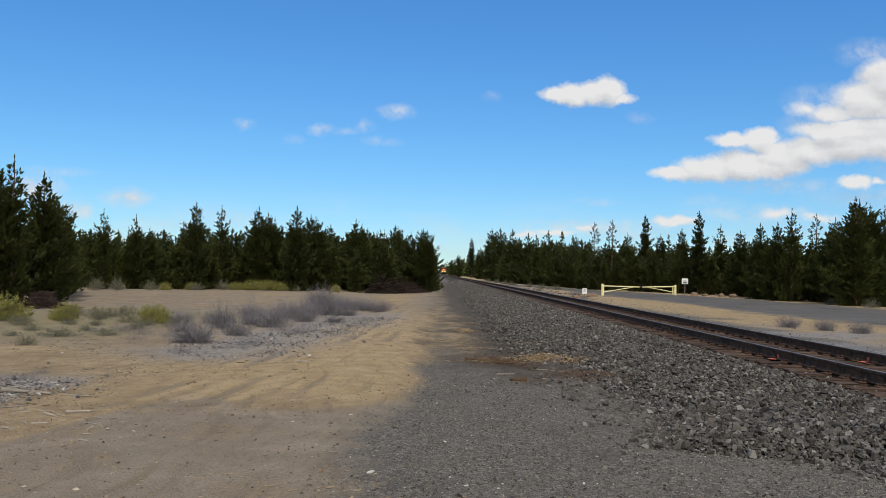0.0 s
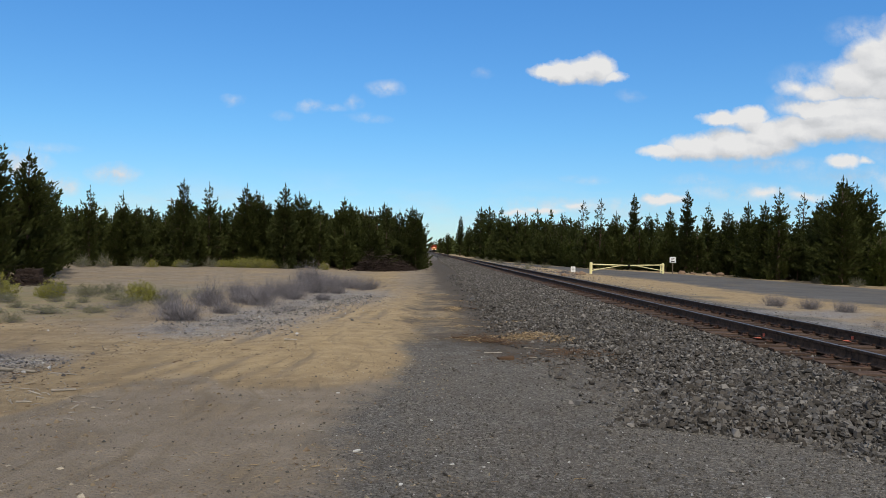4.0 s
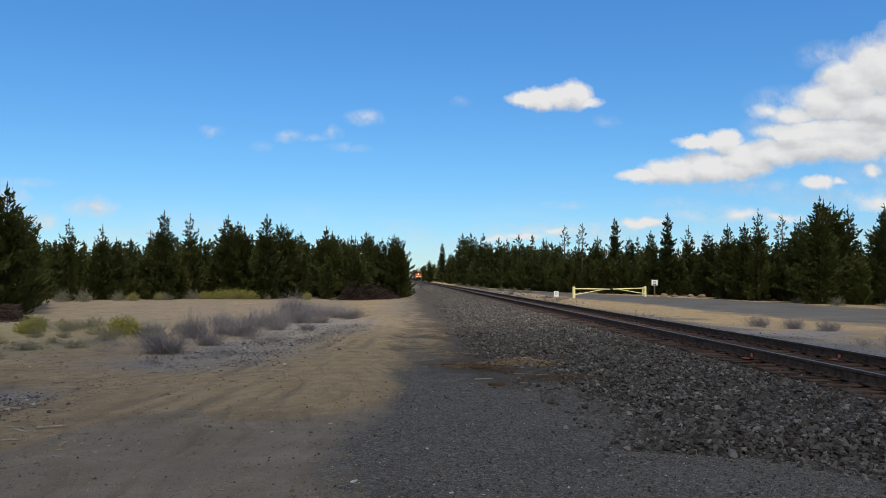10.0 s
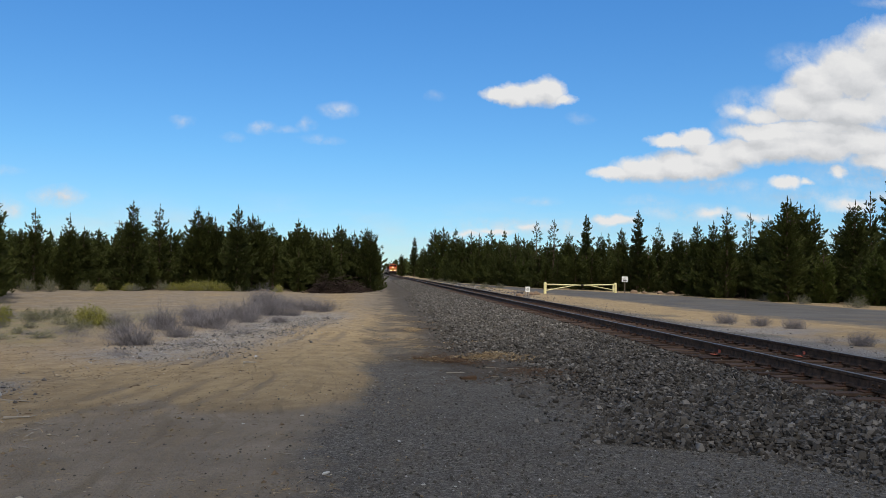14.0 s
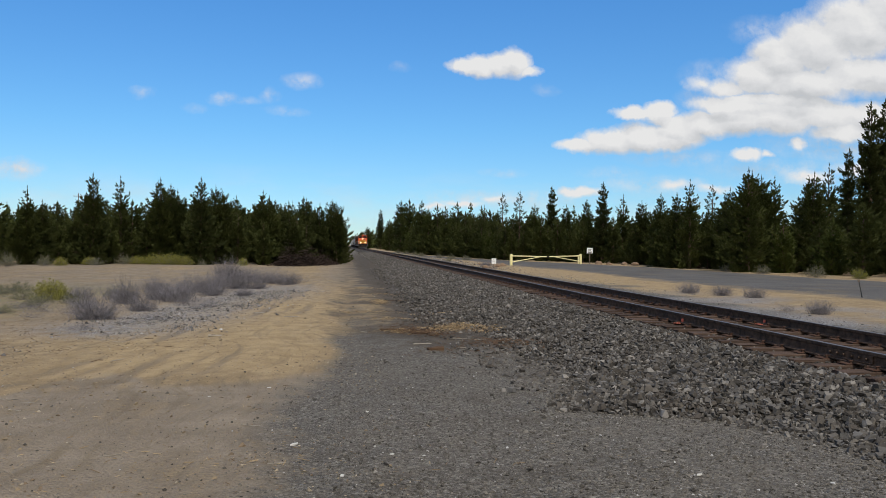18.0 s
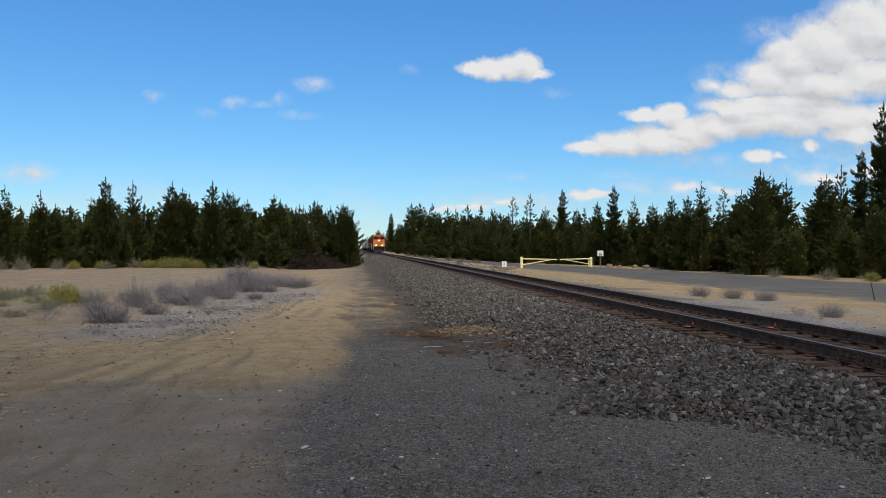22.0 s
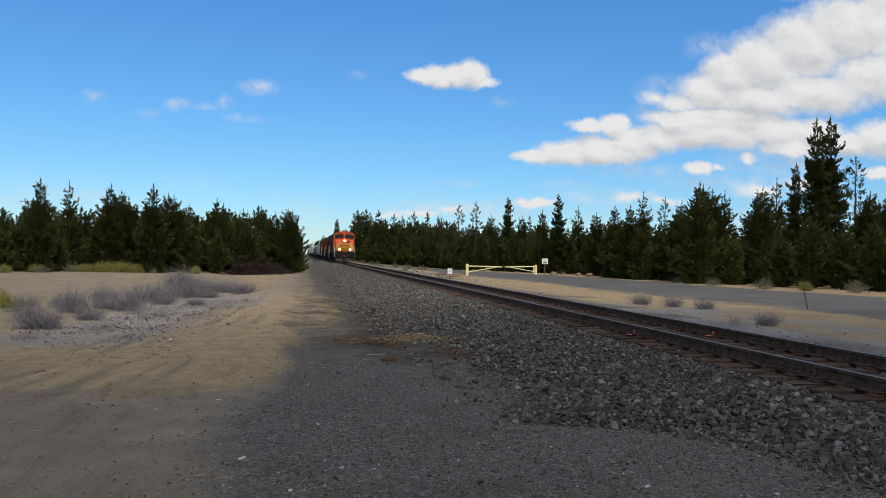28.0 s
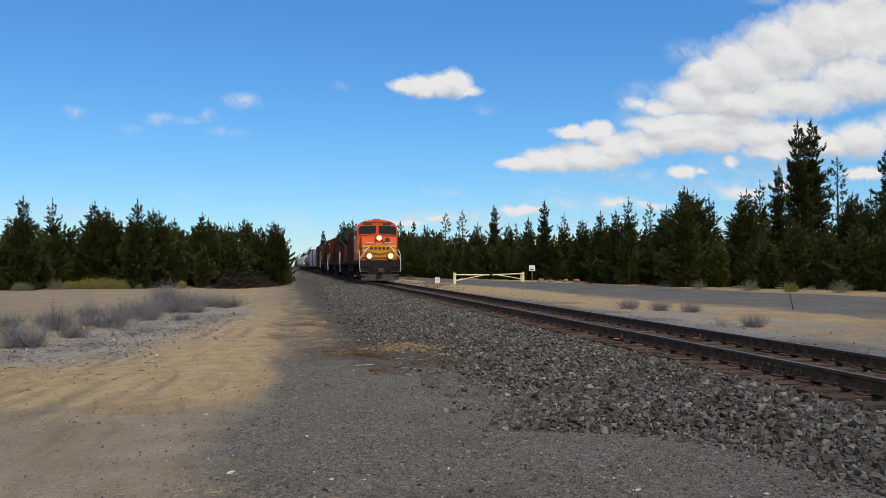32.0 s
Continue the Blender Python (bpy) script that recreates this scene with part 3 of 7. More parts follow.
# ---------------------------------------------------------------- ground
def ballast_edge(y):
    """How far to the near side the spread ballast reaches."""
    wave = 0.07 * np.sin(y * 0.9) + 0.06 * np.sin(y * 2.3 + 1) + 0.05 * np.sin(y * 5.1)
    return wave + np.interp(y, [5.0, 5.6, 6.5, 7.0, 7.4, 7.72, 7.95, 8.3, 8.8, 9.8, 10.4, 11.3, 12.5, 14.7, 18, 22, 27, 32, 50, 62],
                            [4.7, 4.65, 4.5, 4.3, 4.0, 3.1, 2.2, 2.25, 2.55, 2.9, 2.95, 2.66, 2.58, 2.44, 2.15, 2.05, 2.3, 2.5, 2.55, 3.0])


def shrub_line(y):
    """Where the row of dead shrubs runs, along the foot of the berm."""
    return -4.3 + 0.125 * (y - 14)


def ruts(x, y):
    """Wheel tracks that swing out of the yard and up the lane: below 0 in a rut, above on its lips."""
    middle = -3.7 + 2.6 * (1 - np.exp(-np.clip(y - 10, 0, None) / 16)) + 0.09 * np.sin(y * 0.55) + 0.05 * np.sin(y * 1.3 + 1) + 0.05 * value_noise(x, y, 1.5, 15)
    out = 0.0
    for off, wide, deep in ((-1.1, 0.2, 0.5), (-0.3, 0.16, 0.9), (0.15, 0.12, 0.5), (0.75, 0.17, 0.9), (1.35, 0.14, 0.6), (1.75, 0.16, 0.7)):
        d = (x - middle - off * (1 - 0.012 * (y - 10))) / wide
        out = out + deep * (0.55 * np.exp(-((np.abs(d) - 1.5) ** 2) / 0.6) - np.exp(-d * d))
    bend = y - (9.5 + 0.42 * (x + 5.2) - 0.05 * (x + 5.2) ** 2)      # one deep track crosses the sand
    out = out + 1.1 * (0.6 * np.exp(-(((np.abs(bend) - 0.35) / 0.2) ** 2)) - np.exp(-((bend / 0.2) ** 2))) * smooth(-5.6, -4.6, x) * (1 - smooth(-3.0, -2.2, x))
    broken = np.clip(0.55 + 0.75 * value_noise(x, y, 0.9, 16) + 0.35 * value_noise(x, y, 3.1, 17), 0, 1.15)
    return out * broken * smooth(8.8, 11.5, y) * (1 - smooth(24, 40, y))


def ground_height(x, y):
    near = np.exp(-((np.hypot(x, y - 12) / 60) ** 2))
    z = 0.035 * value_noise(x, y, 0.5, 3) * near + 0.012 * value_noise(x, y, 2.2, 4) * near
    z += 0.12 * smooth(9, 15, y) * np.exp(-(((x + 1.5) / 1.2) ** 2)) * (1 - smooth(40, 60, y))      # berm beside the lane
    z -= 0.035 * smooth(7, 12, y) * (np.exp(-(((x - 0.1) / 0.28) ** 2)) + np.exp(-(((x - 1.75) / 0.25) ** 2))) * (1 - smooth(40, 60, y))
    z += 0.02 * ruts(x, y) + 0.012 * value_noise(x, y, 4.6, 8) * smooth(1.0, -1.0, x) * smooth(8, 11, y) * (1 - smooth(26, 34, y))
    z -= 0.24 * smooth(0.9, -0.9, x - shrub_line(y)) * smooth(11, 16, y) * (1 - smooth(38, 58, y))      # the field lies lower than the lane
    return z * (1 - smooth(2.2, 3.6, x) * (1 - smooth(10.5, 13, x)) * 0.85)


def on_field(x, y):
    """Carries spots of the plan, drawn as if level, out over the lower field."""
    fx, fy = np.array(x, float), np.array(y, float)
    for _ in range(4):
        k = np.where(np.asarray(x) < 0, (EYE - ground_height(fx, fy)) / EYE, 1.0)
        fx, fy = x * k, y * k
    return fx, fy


def spaced(fine_lo, fine_hi, step, lo, hi):
    mid = list(np.arange(fine_lo, fine_hi, step))
    up, k = [], fine_hi
    s = step
    while k < hi:
        up.append(k)
        s *= 1.09
        k += s
    down, k, s = [], fine_lo - step, step
    while k > lo:
        down.append(k)
        s *= 1.09
        k -= s
    return np.array(down[::-1] + mid + up)


def build_ground():
    xs, ys = spaced(-9.0, 6.0, 0.11, -3500, 3500), spaced(4.0, 26.0, 0.11, -900, 4600)
    gx, gy = np.meshgrid(xs, ys)
    gz = ground_height(gx, gy)
    nx, ny = len(xs), len(ys)
    idx = np.arange(nx * ny).reshape(ny, nx)
    faces = np.stack([idx[:-1, :-1], idx[:-1, 1:], idx[1:, 1:], idx[1:, :-1]], -1).reshape(-1, 4)
    x, y = gx.ravel(), gy.ravel()
    me = raw_mesh("ground", np.stack([x, y, gz.ravel()], -1), faces, "ground", True)
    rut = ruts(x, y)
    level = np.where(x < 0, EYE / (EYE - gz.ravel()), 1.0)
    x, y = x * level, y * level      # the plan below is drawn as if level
    wob = value_noise(x, y, 1.1, 11)
    # grey gravel: the yard in front, the lane beside the ballast
    yard = (1 - smooth(10.0, 11.0, y + 0.35 * wob - 0.25 * np.clip(x + 0.2, -3, 0))) * (0.1 * smooth(-5.5, -3.0, x + 0.5 * wob) + 0.9 * smooth(-1.7, 0.35, x + 0.45 * wob - 0.06 * (y - 7)))
    left = -0.25 + 0.9 * smooth(20, 50, y) + 0.28 * wob
    lane = smooth(left - 0.5, left + 0.7, x) * smooth(8, 10, y) * (1 - smooth(9.5, 10.5, x)) * (1 - 0.45 * smooth(12, 20, y) * (1 - smooth(1.0, 2.2, x))) * (1 - 0.1 * smooth(45, 90, y))
    patch = np.exp(-(((x - 0.75) / 0.35) ** 2)) * smooth(13, 17, y) * (1 - smooth(28, 40, y)) * (0.55 + 0.45 * wob)
    gravel = np.clip(np.maximum(yard, lane) - 0.75 * np.clip(patch, 0, 1), 0, 1)
    # bits of grey wood and stone under the dead shrubs
    run = (y - 14) / 14
    along = -4.3 + 1.75 * run
    litter = np.exp(-(((x - along + 0.45) / (1.45 + 0.5 * wob)) ** 2)) * smooth(13.8, 16, y) * (1 - smooth(30, 36, y))
    litter = np.maximum(litter, smooth(-4.6, -5.6, x + 0.3 * wob) * smooth(9.0, 10, y) * (1 - smooth(11.5, 13, y)))
    litter = np.maximum(litter, 0.9 * smooth(9.6, 10.4, x) * (1 - smooth(13.5, 16, x)) * (1 - smooth(24, 32, y)) * np.clip(0.6 + wob, 0, 1))
    gravel = np.maximum(gravel, 0.8 * smooth(9.6, 10.2, x) * (1 - smooth(11.0, 12.6, x + 0.9 * wob)) * (1 - smooth(30, 60, y)))
    pale = np.clip(smooth(-6.5, -2.5, x) * (1 - smooth(-0.8, 0.2, x)) * smooth(9.8, 12, y) * (1 - 0.7 * smooth(20, 40, y)), 0, 1)
    pale = np.maximum(pale, smooth(10.2, 11.5, x) * (1 - smooth(24, 30, x)) * (0.3 + 0.4 * smooth(20, 40, y)))
    pale = np.clip(pale + 0.5 * np.clip(rut, 0, 0.6), 0, 1)
    pale = np.maximum(pale, 0.25 * smooth(30, 36, y) * smooth(2, -2, x) * (1 - smooth(60, 70, y)))
    green = smooth(-6.5, -8.5, x + 0.6 * wob) * smooth(16, 20, y) * (1 - smooth(28, 36, y)) * 0.8
    # packed dirt where vehicles turn, and their tracks up to the lane
    front = np.interp(x, [-6.0, -4.1, -3.8, -3.3, -2.8, -2.3, -1.1, -0.4, 0.3], [7.0, 7.8, 9.0, 10.6, 10.8, 9.8, 10.0, 10.6, 11.2])
    dirt = 0.9 * (1 - smooth(front - 0.5, front + 0.35, y + 0.3 * wob))
    dirt = np.maximum(dirt, 0.75 * np.clip(-rut * 1.3, 0, 1))
    dirt = np.maximum(dirt, 0.75 * smooth(-2.5, -4.5, x) * smooth(24, 30, y) * (1 - smooth(60, 70, y)) * np.clip(0.75 + 0.5 * wob, 0, 1))
    dirt = np.maximum(dirt, 0.6 * smooth(26, 44, y) * smooth(-2.6, -0.4, x + 0.6 * wob) * (1 - smooth(6, 9, x)))
    dirt = np.maximum(dirt, 0.5 * smooth(9.5, 10.5, x) * (1 - smooth(12.5, 14, x)) * (0.6 + 0.6 * wob))
    dirt = np.maximum(dirt, 0.55 * smooth(-5.2, -6.0, x + 0.6 * wob) * smooth(15, 18, y) * (1 - smooth(27, 31, y)))
    # no dirt here: the mask darkens the field to stand for cloud shade
    dirt = np.clip(dirt + 0.25 * smooth(22, 34, y) * smooth(3, 1, x), 0, 1)
    # dark damp soil along the ballast's foot
    foot = ballast_edge(y) - x
    soil = smooth(-0.4, 0.1, foot) * (1 - smooth(0.5, 1.3, foot + 0.3 * wob)) * smooth(8.8, 10.5, y) * (0.45 + 0.25 * smooth(15, 19, y)) * (1 - 0.45 * smooth(60, 100, y))
    soil = np.maximum(soil, (0.5 + 0.5 * smooth(0.4, 1.5, x + 0.5 * wob)) * smooth(11.0, 14.5, y) * smooth(-1.3, 0.2, x + 0.5 * wob) * (1 - smooth(4, 6, x)) * (1 - 0.5 * smooth(90, 160, y)))
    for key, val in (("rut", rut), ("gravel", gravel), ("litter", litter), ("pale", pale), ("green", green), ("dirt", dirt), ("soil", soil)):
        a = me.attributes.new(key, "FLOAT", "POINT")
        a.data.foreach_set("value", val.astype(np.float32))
    ob = new("ground", me)
    tagged(ob, "dry sandy ground with grey gravel and tyre tracks", "ground", kind="structure")


def build_bed():
    """The ballast mound: shoulder, crown and far slope."""
    ys = spaced(4.0, 45.0, 0.12, -300, 2600)
    cols = np.array([0.0, 0.12, 0.3, 0.5, 0.72, 0.9, 1.0, 1.05, 1.12, 1.2, 1.3])
    rows = []
    for y in ys:
        e = float(ballast_edge(y))
        top = TIE_TOP - 0.035
        px = [e + 0.2] + [e + (5.2 - e) * k for k in (0.16, 0.3, 0.55, 0.8)] + [5.2, 5.6, 6.96, 8.4, 8.75, 9.6, 10.4]
        pz = [-0.05, 0.03, 0.08, 0.155, 0.215, TIE_TOP - 0.01, TIE_TOP - 0.06, top - 0.02, top, top, 0.10, -0.05]
        rows.append([(x + 0.03 * bumpy(x, y, 1.7), y, z + 0.025 * bumpy(x, y, 1.1, 5) * (0 < k < 11)) for k, (x, z) in enumerate(zip(px, pz))])
    v = np.array(rows).reshape(-1, 3)
    n, m = len(ys), 12
    idx = np.arange(n * m).reshape(n, m)
    f = np.stack([idx[:-1, :-1], idx[:-1, 1:], idx[1:, 1:], idx[1:, :-1]], -1).reshape(-1, 4)
    ob = new("ballast_bed", raw_mesh("ballast_bed", v, f, "bed", True))
    tagged(ob, "grey crushed stone ballast bed under the railway track", "ballast", kind="structure")
    return v.reshape(n, m, 3), ys


def bed_height(x, y):
    """Top of the mound at arrays x, y."""
    e = ballast_edge(y)
    t = np.clip((x - e) / np.maximum(5.2 - e, 0.1), 0, 1)
    z = np.interp(t, [0, 0.1, 0.3, 0.55, 0.8, 1.0], [0.0, 0.03, 0.08, 0.155, 0.215, TIE_TOP - 0.01])
    far = np.interp(x, [8.75, 9.6, 10.4], [TIE_TOP - 0.035, 0.10, 0.0])
    return np.where(x > 8.75, far, np.where(x > 5.6, TIE_TOP - 0.058, np.where(x > 5.2, TIE_TOP - 0.01 - 0.12 * (x - 5.2), z)))


def build_road():
    """The grey road beyond the track, swelling towards the gate."""
    a = [(13.0, 8.0), (16.9, 20.0), (16.6, 30.0), (15.2, 40.0), (15.6, 52.0), (14.4, 66.0), (14.2, 84.0), (11.8, 120.0), (11.5, 190.0)]
    b = [(40.0, -10.0), (31.0, 34.0), (29.2, 44.0), (28.3, 56.0), (27.0, 66.0), (25.6, 76.0), (19.0, 96.0), (14.2, 125.0), (12.6, 190.0)]
    rows = []
    for (x0, y0), (x1, y1) in zip(a, b):
        rows.append([(x0 + (x1 - x0) * k / 10, y0 + (y1 - y0) * k / 10) for k in range(11)])
    rows = np.array(rows)
    t = np.linspace(0, len(a) - 1, 400)
    fine = np.stack([np.stack([np.interp(t, range(len(a)), rows[:, k, c]) for c in (0, 1)], -1) for k in range(11)], 1)
    x, y = fine[..., 0].copy(), fine[..., 1]
    wob = value_noise(x, y, 0.5, 21) * 0.7 + value_noise(x, y, 2.1, 22) * 0.3
    x[:, 0] += wob[:, 0]
    x[:, -1] += wob[:, -1]
    z = ground_height(x, y) + 0.03
    z[:, 0] -= 0.05
    z[:, -1] -= 0.05
    idx = np.arange(400 * 11).reshape(400, 11)
    f = np.stack([idx[:-1, :-1], idx[:-1, 1:], idx[1:, 1:], idx[1:, :-1]], -1).reshape(-1, 4)
    me = raw_mesh("road", np.stack([x, y, z], -1).reshape(-1, 3), f, "asphalt", True)
    verge = np.tile([1.0, 0.42, 0.12, 0, 0, 0, 0, 0, 0.1, 0.4, 1.0], 400)
    me.attributes.new("verge", "FLOAT", "POINT").data.foreach_set("value", verge.astype(np.float32))
    tagged(new("road", me), "grey compacted gravel road behind the track", "road", kind="structure")


build_ground()
build_bed()
build_road()


# ---------------------------------------------------------------- loose stones
def shard_bases(n, seed, flat=0.6, eight=False):
    """Angular broken stones: knocked-about cubes or octahedra."""
    r = np.random.default_rng(seed)
    out = []
    for k in range(n):
        if eight:
            v = np.array([(1, 0, 0), (-1, 0, 0), (0, 1, 0), (0, -1, 0), (0, 0, 1), (0, 0, -1)], float)
            f = np.array([(0, 2, 4), (2, 1, 4), (1, 3, 4), (3, 0, 4), (2, 0, 5), (1, 2, 5), (3, 1, 5), (0, 3, 5)])
            v = v * r.uniform(0.7, 1.2, (6, 1)) + r.normal(0, 0.12, (6, 3))
        else:
            v = np.array([(x, y, z) for z in (-1, 1) for y in (-1, 1) for x in (-1, 1)], float) * 0.72
            q = [(0, 2, 3, 1), (4, 5, 7, 6), (0, 1, 5, 4), (2, 6, 7, 3), (0, 4, 6, 2), (1, 3, 7, 5)]
            f = np.array([t for a, b, c, d in q for t in ((a, b, c), (a, c, d))])
            v = v + r.normal(0, 0.22, v.shape)
            v[4:, :2] *= r.uniform(0.45, 0.9)
        v = v * (r.uniform(0.8, 1.4), r.uniform(0.65, 1.05), flat * r.uniform(0.7, 1.2))
        out.append((v, f))
    return out


def scatter(name, bases, x, y, z, size, mat, seed):
    """Many small stones in one mesh."""
    r = np.random.default_rng(seed)
    vs, fs, k0 = [], [], 0
    pick = r.integers(0, len(bases), len(x))
    for k, (bv, bf) in enumerate(bases):
        s = np.where(pick == k)[0]
        if not len(s):
            continue
        a, b = r.uniform(0, 6.283, len(s)), r.normal(0, 0.75, len(s))
        ca, sa, cb, sb = np.cos(a), np.sin(a), np.cos(b), np.sin(b)
        p = bv[None] * size[s][:, None, None]
        px, py, pz = p[..., 0], p[..., 1] * cb[:, None] - p[..., 2] * sb[:, None], p[..., 1] * sb[:, None] + p[..., 2] * cb[:, None]
        q = np.stack([px * ca[:, None] - py * sa[:, None] + x[s][:, None], px * sa[:, None] + py * ca[:, None] + y[s][:, None], pz + z[s][:, None]], -1)
        vs.append(q.reshape(-1, 3))
        fs.append((bf[None] + (np.arange(len(s)) * len(bv))[:, None, None] + k0).reshape(-1, 3))
        k0 += len(s) * len(bv)
    return raw_mesh(name, np.concatenate(vs), np.concatenate(fs), mat)


def build_stones():
    r = np.random.default_rng(31)
    bases = shard_bases(14, 5, 0.85)
    lean = shard_bases(14, 6, 0.85, True)
    # ballast: thick near by, thinner down the line
    n = 122000
    y = 4.6 + (r.random(n) ** 1.7) * 52
    e = ballast_edge(y)
    x = e - 0.2 - np.where(y > 9, 0.9, 0.4) * r.random(n) ** 4 + (5.95 - e) * r.random(n) ** 0.85
    far = r.random(n) < 0.16
    x = np.where(far, r.uniform(8.2, 10.4, n), x)
    between = r.random(n) < 0.19
    x = np.where(between, r.uniform(5.7, 8.2, n), x)
    size = np.clip(r.lognormal(math.log(0.0188), 0.42, n), 0.008, 0.048) * (1 + 0.007 * np.clip(y - 8, 0, 40))
    z = np.maximum(bed_height(x, y), 0.0) + size * r.uniform(0.0, 0.95, n)
    keep = ~((x > 5.6) & (x < 8.3) & ((size > 0.036)))
    for near, kinds in ((keep & (y < 10.5), bases), (keep & (y >= 10.5), lean)):
        ob = new("ballast_stones", scatter("ballast_stones", kinds, x[near], y[near], z[near], size[near], "stone", 1))
        tagged(ob, "loose angular grey ballast stones beside the rails", "ballast", kind="stuff")
    # larger lumps stand for the stones farther down the line
    n = 15000
    y = 50 + 110 * r.random(n) ** 1.3
    e = ballast_edge(y)
    x = np.where(r.random(n) < 0.75, e - 0.2 + (5.8 - e) * r.random(n), r.uniform(8.3, 10.5, n))
    size = r.uniform(0.03, 0.055, n) * (1 + 0.006 * (y - 50))
    ob = new("ballast_stones", scatter("ballast_stones", lean, x, y, np.maximum(bed_height(x, y), 0) + size * r.uniform(0.0, 0.6, n), size, "stone", 7))
    tagged(ob, "grey ballast stones farther along the rails", "ballast", kind="stuff")
    # pebbles and crumbs over the yard and lane
    n = 74000
    y = 4.4 + (r.random(n) ** 1.8) * 26
    x = r.uniform(-5.5, 4.2, n)
    stay = (x > -0.2) | (r.random(n) < 0.05 + 0.35 * smooth(-1.6, -0.2, x) * (y < 10))
    x, y = x[stay], y[stay]
    few = (y < 11.5 + 2 * r.random(len(y))) | (r.random(len(y)) < 0.25)
    x, y = x[few], y[few]
    size = np.clip(r.lognormal(math.log(0.0072), 0.42, len(x)), 0.004, 0.022)
    ob = new("pebbles", scatter("pebbles", shard_bases(6, 9, 0.7, True), x, y, ground_height(x, y) + size * 0.3, size, "pebble", 2))
    tagged(ob, "small grey and white pebbles strewn over the yard", "gravel", kind="stuff")
    # crumbs and clods on the sand
    n = 15000
    y = 4.8 + (r.random(n) ** 1.5) * 20
    x = r.uniform(-8.5, 0.4, n)
    stay = value_noise(x, y, 1.6, 51) + r.normal(0, 0.6, n) > 0.2
    x, y = x[stay], y[stay]
    size = np.clip(r.lognormal(math.log(0.0085), 0.5, len(x)), 0.004, 0.034)
    ob = new("sand_clods", scatter("sand_clods", shard_bases(6, 10, 0.6, True), x, y, ground_height(x, y) + size * 0.2, size, "clod", 4))
    tagged(ob, "small clods and crumbs of dry sandy soil", "soil", kind="stuff")
    # rubble under the dead shrubs and across the track
    n = 10500
    y = 15.6 + 13.5 * r.random(n) ** 1.1
    y = y + r.normal(0, 0.35, n)
    x = -4.3 + 1.75 * (y - 14) / 14 + r.normal(0, 0.62, n) - 0.25 * value_noise(y, y * 0.3, 1.3, 61)
    some = value_noise(x, y, 1.7, 63) + r.normal(0, 0.5, n) > -0.35
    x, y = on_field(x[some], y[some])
    y2 = r.uniform(9, 62, 2600)
    x2 = 10.0 + r.gamma(1.6, 0.8, 2600)
    y3, x3 = 10.9 + r.normal(0, 0.75, 1500), -5.9 + r.normal(0, 0.45, 1500)
    y4, x4 = r.uniform(55, 130, 1500), 10.2 + r.gamma(2.0, 0.8, 1500)
    y5, x5 = r.uniform(14, 30, 700), r.uniform(-12, -5, 700)
    y, x = np.concatenate([y, y2, y3, y4, y5]), np.concatenate([x, x2, x3, x4, x5])
    far = 1 + 2.2 * smooth(50, 80, y)
    size = far * np.clip(r.lognormal(math.log(0.0108), 0.55, len(x)), 0.005, 0.05)
    ob = new("rubble", scatter("rubble", lean, x, y, ground_height(x, y) + size * 0.3, size, "rubble", 3))
    tagged(ob, "grey stone rubble among dead shrubs", "rubble", kind="stuff")


build_stones()


